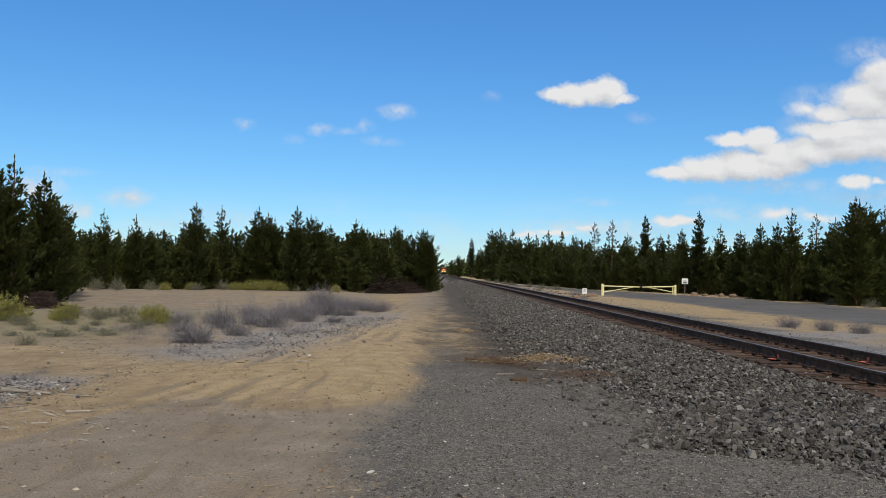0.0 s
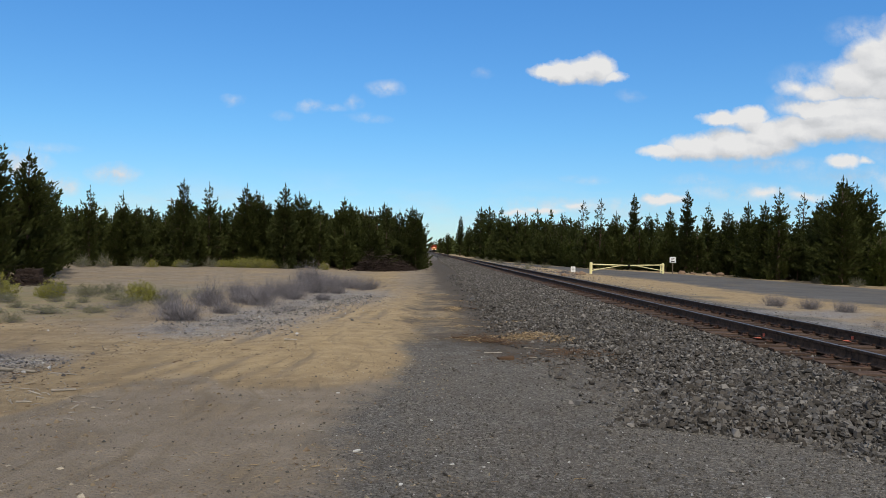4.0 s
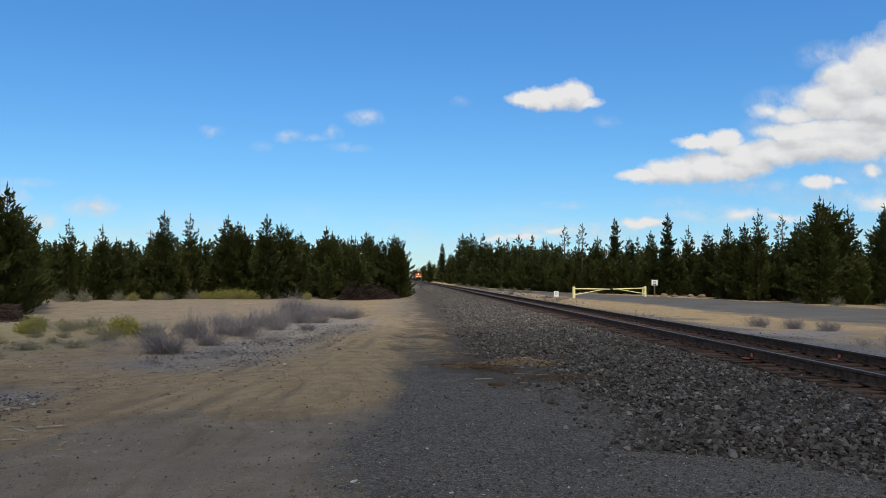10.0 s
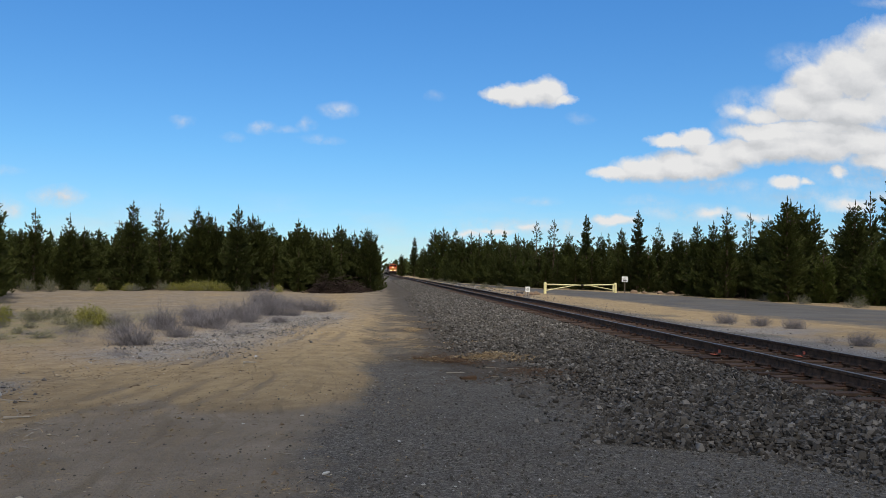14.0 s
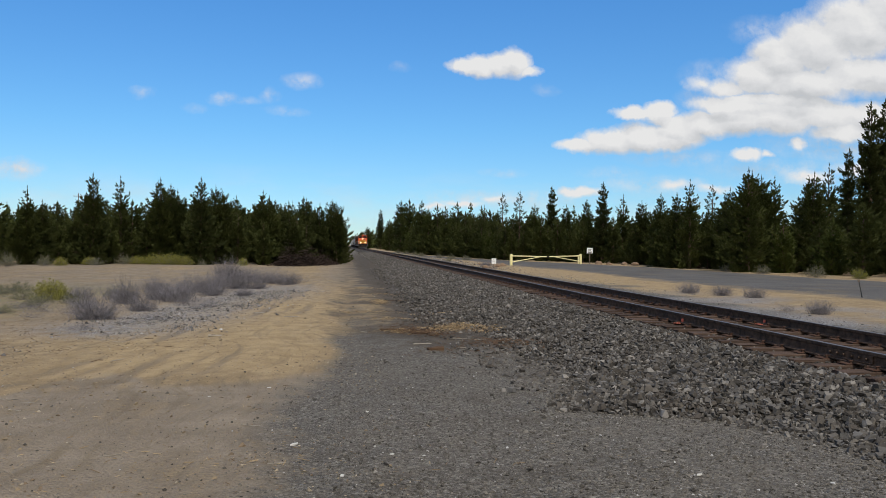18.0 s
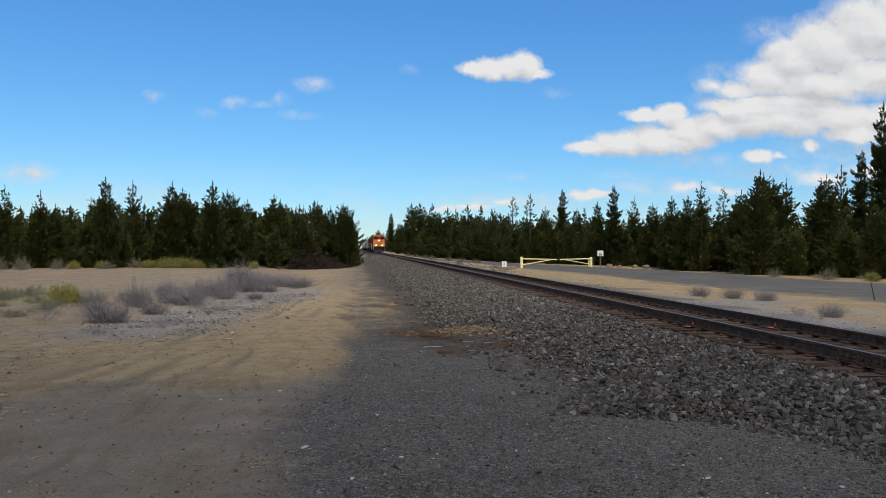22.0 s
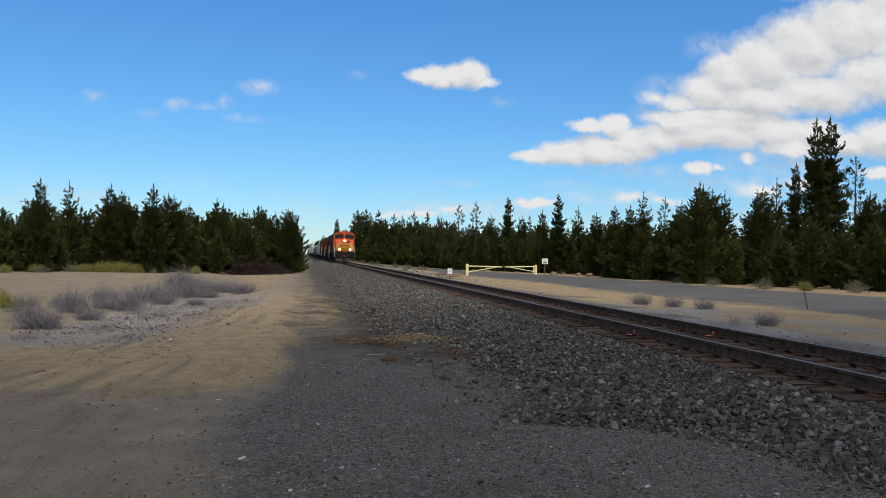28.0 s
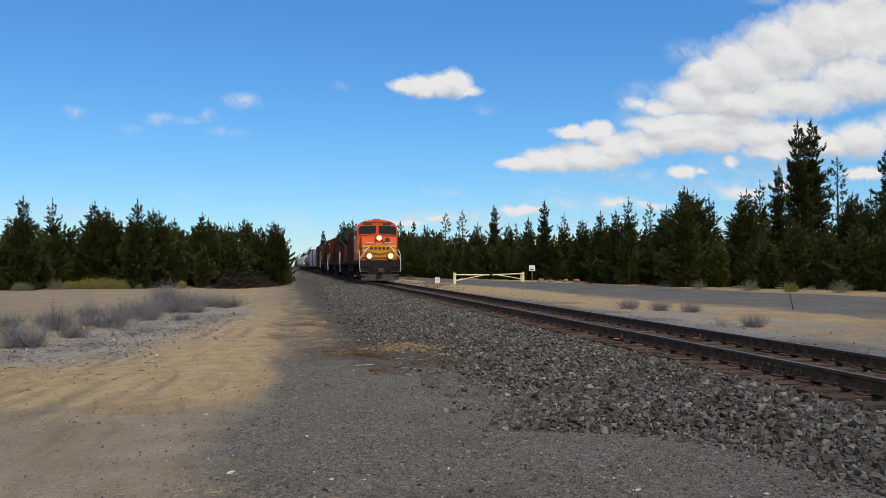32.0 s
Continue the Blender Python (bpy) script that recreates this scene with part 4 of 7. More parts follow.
# ---------------------------------------------------------------- trees
def pine_meshes(name, seed, height, wide, low, gap, lift, taper, mat, tops=1, lean=0.0, ragged=0.3, shoots=32, size=1.0, clump=0.0, leader=0.5):
    """Trunk, limbs and needle crown of one pine. low: where the crown begins; gap: between whorls; lift: how far limbs turn up;
    shoots: needle shoots a metre of limb; clump: how far the foliage keeps to the limbs' ends; leader: length of the thin top."""
    r = np.random.default_rng(seed)
    trunk, limbs = Shape(), Shape()
    roots, ways, longs, wides = [], [], [], []
    base = 0.016 * height + 0.04

    def grow(p, d, l, w):
        roots.append(p), ways.append(d), longs.append(l), wides.append(w)

    def stem(foot, h, rad, start):
        steps = 9
        pts = [np.array(foot)]
        for k in range(1, steps + 1):
            sway = 0.0035 * h
            pts.append(np.array(foot) + np.array((lean * (k / steps) ** 2 * h + r.normal(0, sway), r.normal(0, sway), h * k / steps)))
        k0 = len(trunk.v)
        for k, p in enumerate(pts):
            w = rad * (1 - 0.94 * k / steps)
            trunk.v += [(p[0] + w * math.cos(q * 0.898), p[1] + w * math.sin(q * 0.898), p[2]) for q in range(7)]
            if k:
                trunk.f += [(k0 + 7 * k - 7 + q, k0 + 7 * k - 7 + (q + 1) % 7, k0 + 7 * k + (q + 1) % 7, k0 + 7 * k + q) for q in range(7)]
                trunk.smooth += [True] * 7
        lobes = r.uniform(0, 6.283, 3)
        z = start
        while z < h - leader * 0.8:
            t = z / h
            k = min(int(t * steps), steps - 1)
            at = pts[k] + (pts[k + 1] - pts[k]) * (t * steps - k)
            u = (z - start) / max(h - start, 0.1)
            girth = max(1 - u, 0.0) ** taper * min(1.0, 0.62 + 1.6 * u)
            n = int(r.integers(5, 8)) if u < 0.8 else int(r.integers(4, 6))
            a0 = r.uniform(0, 6.283)
            for q in range(n):
                if r.random() < ragged * 0.35:
                    continue
                a = a0 + 6.283 * q / n + r.normal(0, 0.25)
                lobe = 1 + 0.2 * math.sin(a * 2 + lobes[0] + 2.1 * z) + 0.17 * math.sin(a * 3 + lobes[1] - 1.3 * z) + 0.1 * math.sin(lobes[2] + 4.3 * z)
                length = max(wide * girth * lobe * r.uniform(1 - ragged * 1.3, 1 + ragged * 0.75), 0.16 + 0.12 * r.random())
                out, side = np.array((math.cos(a), math.sin(a), 0.0)), np.array((-math.sin(a), math.cos(a), 0.0))
                joint = at + np.array((0, 0, r.uniform(-0.6, 0.6) * gap))
                sag = (0.30 - 0.55 * u) * length * (1 - lift)
                m = max(4, int(shoots * length * (0.5 + 0.7 * r.random())))
                w = clump + (1 - clump) * r.random(m) ** 0.62
                w[0] = 1.0
                rise = lambda w: -sag * w + lift * length * (0.22 * w + 0.5 * w ** 3)
                limbs.rod(joint, joint + out * length * 0.6 + np.array((0, 0, rise(0.6))), 0.008 + 0.014 * length, 0.008, 3, False)
                if size < 1.4:
                    limbs.rod(joint + out * length * 0.6 + np.array((0, 0, rise(0.6))), joint + out * length + np.array((0, 0, rise(1.0))), 0.008, 0.004, 3, False)
                off = r.uniform(-1, 1, m) * (0.36 * length * (1.08 - w) ** 0.7 + 0.03)
                off[0] = 0.0
                p = joint + out * (length * w)[:, None] + side * off[:, None]
                p[:, 2] += rise(w) + r.normal(0, 0.11, m)
                d = out * (0.55 + 0.35 * w)[:, None] + side * (off / (0.3 * length + 0.05))[:, None] * 0.7 + r.normal(0, 0.34, (m, 3))
                d[:, 2] += 0.3 + 0.85 * lift + 0.3 * u
                d /= np.linalg.norm(d, axis=1)[:, None]
                l = r.uniform(0.17, 0.33, m) * (1.0 - 0.25 * u) * size
                grow(p, d, l, l * r.uniform(0.15, 0.26, m))
            # dim inner boughs, close round the stem
            if u < 0.72 and clump < 0.3:
                m = 30 if size < 1.4 else 16
                a, rad = r.uniform(0, 6.283, m), wide * girth * r.uniform(0.08, 0.62, m)
                p = at + np.stack([np.cos(a) * rad, np.sin(a) * rad, r.uniform(-0.5, 0.5, m) * gap + 0.2 * lift * rad], -1)
                d = np.stack([np.cos(a), np.sin(a), r.normal(0.7, 0.5, m)], -1) + r.normal(0, 0.4, (m, 3))
                d /= np.linalg.norm(d, axis=1)[:, None]
                l = r.uniform(0.26, 0.42, m) * (1.0 if size < 1.4 else 1.4)
                grow(p, d, l, l * r.uniform(0.16, 0.26, m))
            z += gap * r.uniform(0.7, 1.3) * (1.1 - 0.3 * u)
        # thin leader with short upright shoots
        tip = pts[-1]
        m = 16
        back = r.random(m) * leader
        p = tip - np.stack([np.zeros(m), np.zeros(m), back], -1)
        d = r.normal(0, 1, (m, 3)) * (0.25 + 0.5 * back / leader)[:, None]
        d[:, 2] = 1.0
        d /= np.linalg.norm(d, axis=1)[:, None]
        grow(p, d, r.uniform(0.12, 0.24, m) * size, r.uniform(0.02, 0.035, m) * size)
        grow(tip[None], np.array([(0.05, 0.0, 1.0)]), np.array([0.3 * size]), np.array([0.03 * size]))

    stem((0, 0, -0.1), height, base, low * height)
    for k in range(1, tops):
        a = r.uniform(0, 6.283)
        h = height * r.uniform(0.76, 0.95)
        stem((math.cos(a) * 0.33 * wide, math.sin(a) * 0.33 * wide, 0.0), h, base * 0.7, max(low, 0.3) * h)
    p, d, l, w = (np.concatenate(k) for k in (roots, ways, longs, wides))
    s = np.cross(d, r.normal(0, 1, d.shape))
    s /= np.linalg.norm(s, axis=1)[:, None] + 1e-6
    t = np.cross(d, s)
    l, w = l[:, None], w[:, None]
    # each shoot is two crossed pointed blades
    v = np.stack([p - d * l * 0.2, p + d * l * 0.35 + s * w, p + d * l, p + d * l * 0.35 - s * w,
                  p - d * l * 0.1, p + d * l * 0.5 + t * w, p + d * l * 1.05, p + d * l * 0.5 - t * w], 1).reshape(-1, 3)
    k = np.arange(len(p))[:, None] * 8
    f = np.concatenate([k + np.array([(0, 1, 2)]), k + np.array([(0, 2, 3)]), k + np.array([(4, 5, 6)]), k + np.array([(4, 6, 7)])])
    return trunk.mesh(name + "_trunk"), limbs.mesh(name + "_limbs"), raw_mesh(name + "_crown", v, f, mat)


def pine(label, group, meshes):
    root = thing("pine_tree", label, "tree", group)
    part("trunk", meshes[0], "bark", root)
    tagged(part("limb_frame", meshes[1], "bark", root), kind="stuff")
    part("crown", meshes[2], "needles", root)
    return root


KINDS = {
    # height, crown radius, start, whorl gap, lift, taper
    "full": (pine_meshes("full_pine", 1, 6.5, 2.0, 0.02, 0.24, 0.5, 0.78, "needles", 1, 0, 0.35), 6.5, "dense dark green lodgepole pine, branched to the ground"),
    "cone": (pine_meshes("cone_pine", 2, 6.5, 1.9, 0.03, 0.24, 0.45, 0.95, "needles", 1, 0, 0.32), 6.5, "conical dark green lodgepole pine, branched to the ground"),
    "twin": (pine_meshes("twin_pine", 3, 6.5, 1.75, 0.02, 0.27, 0.65, 0.75, "needles", 3, 0, 0.4), 6.5, "bushy dark green lodgepole pine with several leaders"),
    "loose": (pine_meshes("loose_pine", 4, 7.0, 1.65, 0.04, 0.33, 0.6, 0.9, "needles", 1, 0.01, 0.45, 26, 1.0, 0.1, 0.7), 7.0, "open-branched lodgepole pine with an airy pointed top"),
    "broad": (pine_meshes("broad_pine", 5, 7.5, 2.5, 0.02, 0.27, 0.5, 0.78, "needles", 2, 0, 0.35), 7.5, "broad heavy dark pine with upswept branch tips"),
    "tall": (pine_meshes("tall_pine", 6, 14.0, 1.8, 0.10, 0.30, 0.42, 0.7, "needles_tall", 1, 0, 0.5, 30, 1.3, 0.12), 14.0, "tall old dark green ponderosa pine standing above the woods"),
    "thin": (pine_meshes("thin_pine", 7, 11.0, 1.3, 0.34, 0.55, 0.3, 0.55, "needles_tall", 1, 0.01, 0.65, 20, 1.1, 0.5), 11.0, "thin sparse pine with bare trunk and tufted top"),
    "young": (pine_meshes("young_pine", 8, 3.2, 1.1, 0.02, 0.24, 0.6, 0.9, "needles_young_lit", 1, 0, 0.3, 26, 0.8, 0.0, 0.35), 3.2, "young bright green pine at the edge of the woods"),
    "full_back": (pine_meshes("back_pine", 11, 6.5, 2.0, 0.04, 0.36, 0.5, 0.7, "needles", 1, 0, 0.35, 16, 1.45), 6.5, "dense dark green pine inside the woods"),
    "cone_back": (pine_meshes("back_cone", 12, 6.5, 1.85, 0.04, 0.38, 0.45, 0.82, "needles", 1, 0, 0.35, 16, 1.45), 6.5, "conical dark green pine inside the woods"),
    "loose_back": (pine_meshes("back_loose", 13, 7.0, 1.65, 0.08, 0.44, 0.55, 0.95, "needles", 1, 0.01, 0.45, 16, 1.45, 0.1, 0.7), 7.0, "open-branched pine inside the woods"),
    "twin_back": (pine_meshes("back_twin", 14, 6.5, 1.9, 0.04, 0.4, 0.55, 0.75, "needles", 2, 0, 0.4, 16, 1.45), 6.5, "dark green pine with two leaders inside the woods"),
}
PROTO = {}


def plant(kind, x, y, height, group, spin=None, wide=1.0):
    meshes, h, label = KINDS[kind]
    s = height / h
    m = pose(x, y, float(ground_height(np.array(x), np.array(y))) - 0.02, 0, 0, rng.uniform(0, 360) if spin is None else spin) @ Matrix.Diagonal((s * wide, s * wide, s, 1))
    if (kind, group) not in PROTO:
        PROTO[kind, group] = pine(label, group, meshes)
        PROTO[kind, group].matrix_basis = m
        return PROTO[kind, group]
    one = PROTO[kind, group]
    keep, one.scale = one.scale.copy(), (1, 1, 1)
    got = copy_thing(one, m)
    one.scale = keep
    return got


LEFT, RIGHT = "pines of the grove beside the lane", "pines of the woods behind the track"
LEFT_PINES = [
    ("broad", -21.6, 38.5, 7.2), ("loose", -20.5, 39, 7.1), ("full", -20.2, 41.5, 6.6), ("broad", -21.8, 46, 5.8), ("full", -22.8, 50, 4.6),
    ("loose", -23.9, 58, 5.7), ("loose", -22.3, 60, 5.5), ("full", -21.6, 61, 4.6), ("cone", -18.4, 62, 6.7), ("broad", -19.8, 64, 5.0),
    ("loose", -17.5, 66, 6.8), ("full", -14.7, 67, 6.8), ("twin", -14.1, 68, 6.4), ("cone", -11.0, 64, 6.7), ("broad", -10.2, 66, 6.2), ("twin", -10.1, 78, 6.1),
    ("twin", -6.7, 68, 6.0), ("full", -6.3, 72, 5.4), ("loose", -5.0, 80, 5.8), ("full", -3.3, 72, 5.7), ("broad", -1.0, 70, 5.5), ("full", -2.1, 70.8, 5.2), ("twin", -4.7, 70, 5.3), ("full", -0.2, 73, 4.0),
]
RIGHT_PINES = [
    ("tall", 42.3, 50, 10.2), ("tall", 43.5, 62, 14.0), ("tall", 45.2, 62.5, 14.3), ("tall", 40.9, 61, 10.0), ("thin", 50.4, 66, 11.6), ("broad", 42.5, 54, 7.2),
    ("full", 40.8, 50, 6.6), ("loose", 37.3, 58, 8.3), ("full", 34.8, 56, 7.4), ("cone", 35.6, 58, 7.2), ("loose", 33.9, 60, 7.4), ("full", 29.6, 56, 7.6),
    ("broad", 32.0, 60, 7.8), ("full", 31.2, 62, 6.6), ("thin", 31.6, 66, 7.2), ("loose", 28.7, 64, 7.4), ("full", 28.4, 66, 6.4), ("cone", 28.6, 70, 6.6),
    ("full", 29.9, 78, 6.4), ("loose", 30.8, 86, 7.5), ("tall", 27.8, 84, 8.7), ("cone", 27.9, 90, 7.2), ("full", 26.6, 94, 6.7), ("tall", 26.4, 100, 9.4),
    ("cone", 24.2, 100, 7.1), ("thin", 22.2, 100, 8.7), ("thin", 21.0, 105, 8.7), ("loose", 19.8, 112, 7.4),
]
FAR_PINES = [
    ("cone", 9.9, 440, 8.5), ("full", 10.8, 350, 9.5), ("tall", 13.3, 285, 14.2), ("full", 13.8, 240, 9.2), ("broad", 13.6, 190, 12.0), ("broad", 14.8, 180, 11.7), ("cone", 14.6, 150, 9.9),
    ("full", 15.1, 142, 8.0), ("cone", 16.4, 140, 8.7), ("loose", 16.9, 132, 8.1), ("cone", 17.9, 126, 8.4), ("full", 18.6, 122, 6.8), ("loose", 20.5, 118, 7.5), ("full", 19.0, 116, 6.2),
]
for k, (kind, x, y, h) in enumerate(LEFT_PINES):
    plant(kind, x, y, h, LEFT)
for kind, x, y, h in RIGHT_PINES:
    plant(kind, x, y, h, RIGHT)
for kind, x, y, h in FAR_PINES:
    plant(kind if kind == "tall" else ("loose_back" if kind == "loose" else "full_back" if kind in ("full", "broad") else "cone_back"), x, y, h, RIGHT)


def left_front(x):
    """Where the grove's front runs."""
    return np.interp(x, [-60, -27, -24, -20, -14, -6, -3, -1], [46, 50, 57, 62, 66, 64, 68, 72])


def right_front(y):
    return np.interp(y, [-40, 20, 40, 56, 82, 98, 120, 165, 300, 900], [62, 48, 36.5, 30.5, 29.0, 19, 16.5, 14.5, 13.0, 11.0])


# the rest of the grove: front row of young growth, and taller pines behind
r = np.random.default_rng(77)
for x in np.arange(-58, -1.5, 1.9):
    x = x + r.normal(0, 0.4)
    y = float(left_front(x)) + r.uniform(0.3, 2.0)
    plant(r.choice(["full_back", "cone_back", "twin_back"]), x, y, r.uniform(3.1, 4.3), LEFT, None, 1.1)
for x in np.arange(-62, -3, 2.6):
    for k in range(2):
        y = float(left_front(x)) + 4 + 5 * k + r.uniform(0, 4)
        plant(r.choice(["full_back", "cone_back", "loose_back", "twin_back"]), x + r.normal(0, 0.8) - 0.04 * (y - 66), y, 1.7 + 0.045 * y * r.uniform(0.85, 1.1), LEFT, None, 1.25)
for y in np.arange(78, 190, 5.0):
    plant(r.choice(["full_back", "cone_back"]), -2.2 - r.random() * 1.5 - 0.01 * y, y, r.uniform(4.5, 6.5), LEFT)
for s in np.arange(28, 175, 1.9):
    x = float(right_front(s)) + r.uniform(0.2, 1.6)
    plant(r.choice(["full_back", "cone_back", "twin_back", "young"], p=[0.42, 0.3, 0.2, 0.08]), x, s, r.uniform(3.0, 4.6) * (1 + 0.002 * s), RIGHT, None, 1.1)
for s in np.arange(24, 180, 2.0):
    for k in range(2):
        x = float(right_front(s)) + 3 + 4 * k + r.uniform(0, 3.5)
        d = math.hypot(x, s)
        plant(r.choice(["full_back", "cone_back", "loose_back", "twin_back"]), x, s, 1.7 + d * (r.uniform(0.026, 0.042) * (1.0 if s < 92 else 0.68) + (0.016 if r.random() < 0.2 else 0.0)), RIGHT, None, 1.2)


def far_woods(name, spots, label, seed, mat="needles"):
    """Many small far pines in one mesh: a few whorls of ragged blades each."""
    r = np.random.default_rng(seed)
    vs, fs = [], []
    for x, y, h in spots:
        wide = h * r.uniform(0.16, 0.24)
        for z in np.arange(0.02, 1.0, 0.06):
            rad = wide * (1 - z) ** 0.8
            n = 8
            a = r.uniform(0, 6.283) + np.arange(n) * 6.283 / n
            for q in a:
                k = len(vs)
                c, s = math.cos(q), math.sin(q)
                l = rad * r.uniform(0.45, 1.3) + 0.08
                z0 = (z + r.uniform(-0.045, 0.045)) * h
                vs += [(x, y, z0 + 0.05 * h), (x + c * l - s * l * 0.42, y + s * l + c * l * 0.42, z0 + 0.01 * h), (x + c * l * 1.15, y + s * l * 1.15, z0 + 0.05 * h), (x + c * l + s * l * 0.42, y + s * l - c * l * 0.42, z0 + 0.005 * h)]
                fs.append((k, k + 1, k + 2, k + 3))
        k = len(vs)
        vs += [(x - 0.1 * wide, y, h * 0.9), (x, y - 0.1 * wide, h * 0.9), (x, y, h * 1.06), (x + 0.1 * wide, y, h * 0.9)]
        fs.append((k, k + 1, k + 2, k + 3))
    tagged(new(name, raw_mesh(name, vs, fs, mat)), label, "woods", kind="stuff")


spots = []
for _ in range(520):
    y = 175 + 900 * r.random() ** 1.6
    x = float(right_front(y)) + abs(r.normal(0, 14)) + r.random() * 3
    spots.append((x, y, r.uniform(6.2, 9.4) + (2.8 if r.random() < 0.1 else 0)))
for _ in range(620):
    a = r.uniform(0.05, 1.5)
    d = r.uniform(80, 190)
    x, y = d * math.sin(a), d * math.cos(a)
    if x > float(right_front(y)) + 9:
        spots.append((x, y, 1.7 + d * (r.uniform(0.02, 0.034) + (0.016 if r.random() < 0.12 else 0.0))))
# lighter needles paint in the sunlight on the distant woods' edge
edge = [p for p in spots if p[1] > 170 and p[0] < float(right_front(p[1])) + 3.2]
far_woods("far_woods", [p for p in spots if p not in edge], "dark distant pine woods along the railway", 5)
far_woods("far_wood_edge", edge, "distant pines along the track, sunlight painted in as yellow-green needles", 9, "needles_young_lit")
spots = []
for _ in range(520):
    x = r.uniform(-120, -4)
    y = float(left_front(max(x, -60))) + r.uniform(14, 70)
    spots.append((x - 0.05 * (y - 60), y, 1.7 + 0.037 * y * r.uniform(0.8, 1.15)))
for _ in range(200):
    y = r.uniform(150, 900)
    spots.append((-4 - abs(r.normal(0, 10)) - 0.004 * y, y, r.uniform(6, 9)))
far_woods("far_grove", spots, "dark pine woods behind the grove", 6)


# ---------------------------------------------------------------- shrubs
def shrub_mesh(name, seed, stems, height, spread, mat, leafy=0.0, leaf="leaf_green"):
    """A dome of branching twigs, height tall and spread wide to each side."""
    r = np.random.default_rng(seed)
    v, f, lv, lf = [], [], [], []
    for _ in range(stems):
        a, tilt = r.uniform(0, 6.283), math.acos(r.uniform(0.12, 1.0) if leafy else r.uniform(0.5, 1.0))
        out = np.array((math.cos(a) * math.sin(tilt), math.sin(a) * math.sin(tilt), math.cos(tilt)))
        splay = 0.1 if leafy else 0.3
        foot = np.array((r.normal(0, spread * splay), r.normal(0, spread * splay), -0.02))
        length = r.uniform(0.5 if leafy else 0.35, 0.86) * (1.0 if leafy else 1.0 - 0.35 * min(1.0, math.hypot(foot[0], foot[1]) / spread)) * (1.15 if r.random() < 0.12 else 1.0) / math.hypot(math.cos(tilt) / height, math.sin(tilt) / spread)
        side = np.cross(out, r.normal(0, 1, 3))
        side /= np.linalg.norm(side)
        p, d = foot, out.copy()
        w = (0.0036 if leafy else 0.0028) + 0.0026 * r.random()
        for s in range(3):
            q = p + d * length / 3
            k = len(v)
            v += [p - side * w, p + side * w, q + side * w * 0.6, q - side * w * 0.6]
            f.append((k, k + 1, k + 2, k + 3))
            for _ in range(1 + 2 * s):
                t = d + r.normal(0, 0.5, 3)
                e = q + t / np.linalg.norm(t) * length * r.uniform(0.15, 0.34)
                k = len(v)
                v += [q - side * w * 0.6, q + side * w * 0.6, e + side * w * 0.2, e - side * w * 0.2]
                f.append((k, k + 1, k + 2, k + 3))
                if r.random() < leafy:
                    for _ in range(3):
                        c = q + (e - q) * r.random() + r.normal(0, 0.02, 3)
                        g, h = r.normal(0, 1, 3), r.normal(0, 1, 3)
                        g, h = g / np.linalg.norm(g) * 0.035, h / np.linalg.norm(h) * 0.018
                        k = len(lv)
                        lv += [c - g, c + h, c + g, c - h]
                        lf.append((k, k + 1, k + 2, k + 3))
            d = d + r.normal(0, 0.14, 3)
            d /= np.linalg.norm(d)
            p, w = q, w * 0.75
    return raw_mesh(name, v, f, mat), (raw_mesh(name + "_leaves", lv, lf, leaf) if lv else None)


SHRUBS = {
    "dead": (shrub_mesh("dead_shrub", 1, 560, 1.0, 0.62, "twig"), "leafless grey bitterbrush with a dense dome of fine twigs", "dead shrubs by the lane"),
    "dead2": (shrub_mesh("dead_shrub", 2, 560, 1.0, 0.95, "twig"), "broad leafless grey shrub with tangled fine twigs", "dead shrubs by the lane"),
    "low": (shrub_mesh("low_dead_shrub", 7, 190, 1.0, 1.5, "twig"), "small low dead grey shrub on sand", "dead shrubs by the lane"),
    "sage": (shrub_mesh("sage_shrub", 3, 110, 1.0, 1.3, "twig", 0.8, "leaf_grey"), "low grey-green sagebrush on sandy ground", "sagebrush"),
    "green": (shrub_mesh("green_shrub", 4, 170, 1.0, 0.85, "twig", 1.0, "leaf_green"), "yellow-green leafy shrub at the edge of the pines", "green shrubs"),
}
SHRUB_PROTO = {}


SHRUB_WIDE = {"dead": 1.24, "dead2": 1.9, "low": 3.0, "sage": 2.6, "green": 1.7}


def shrub(kind, x, y, wide, high):
    (stems, leaves), label, group = SHRUBS[kind]
    grow = 1.1 if leaves else 1.42      # thin outer twigs reach past the dense dome
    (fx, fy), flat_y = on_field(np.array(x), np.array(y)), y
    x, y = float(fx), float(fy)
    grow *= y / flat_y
    m = pose(x, y, float(ground_height(np.array(x), np.array(y))), 0, 0, rng.uniform(0, 360)) @ Matrix.Diagonal((wide / SHRUB_WIDE[kind] * grow, wide / SHRUB_WIDE[kind] * grow, high * (0.65 + 0.35 * grow), 1))
    if kind not in SHRUB_PROTO:
        root = thing("shrub", label, "shrub", group)
        tagged(part("twig_dome", stems, "twig", root), kind="stuff")
        if leaves:
            tagged(part("foliage", leaves, "leaf_green", root), kind="stuff")
        SHRUB_PROTO[kind] = root
        root.matrix_basis = m
        return
    one = SHRUB_PROTO[kind]
    keep, one.scale = one.scale.copy(), (1, 1, 1)
    copy_thing(one, m)
    one.scale = keep


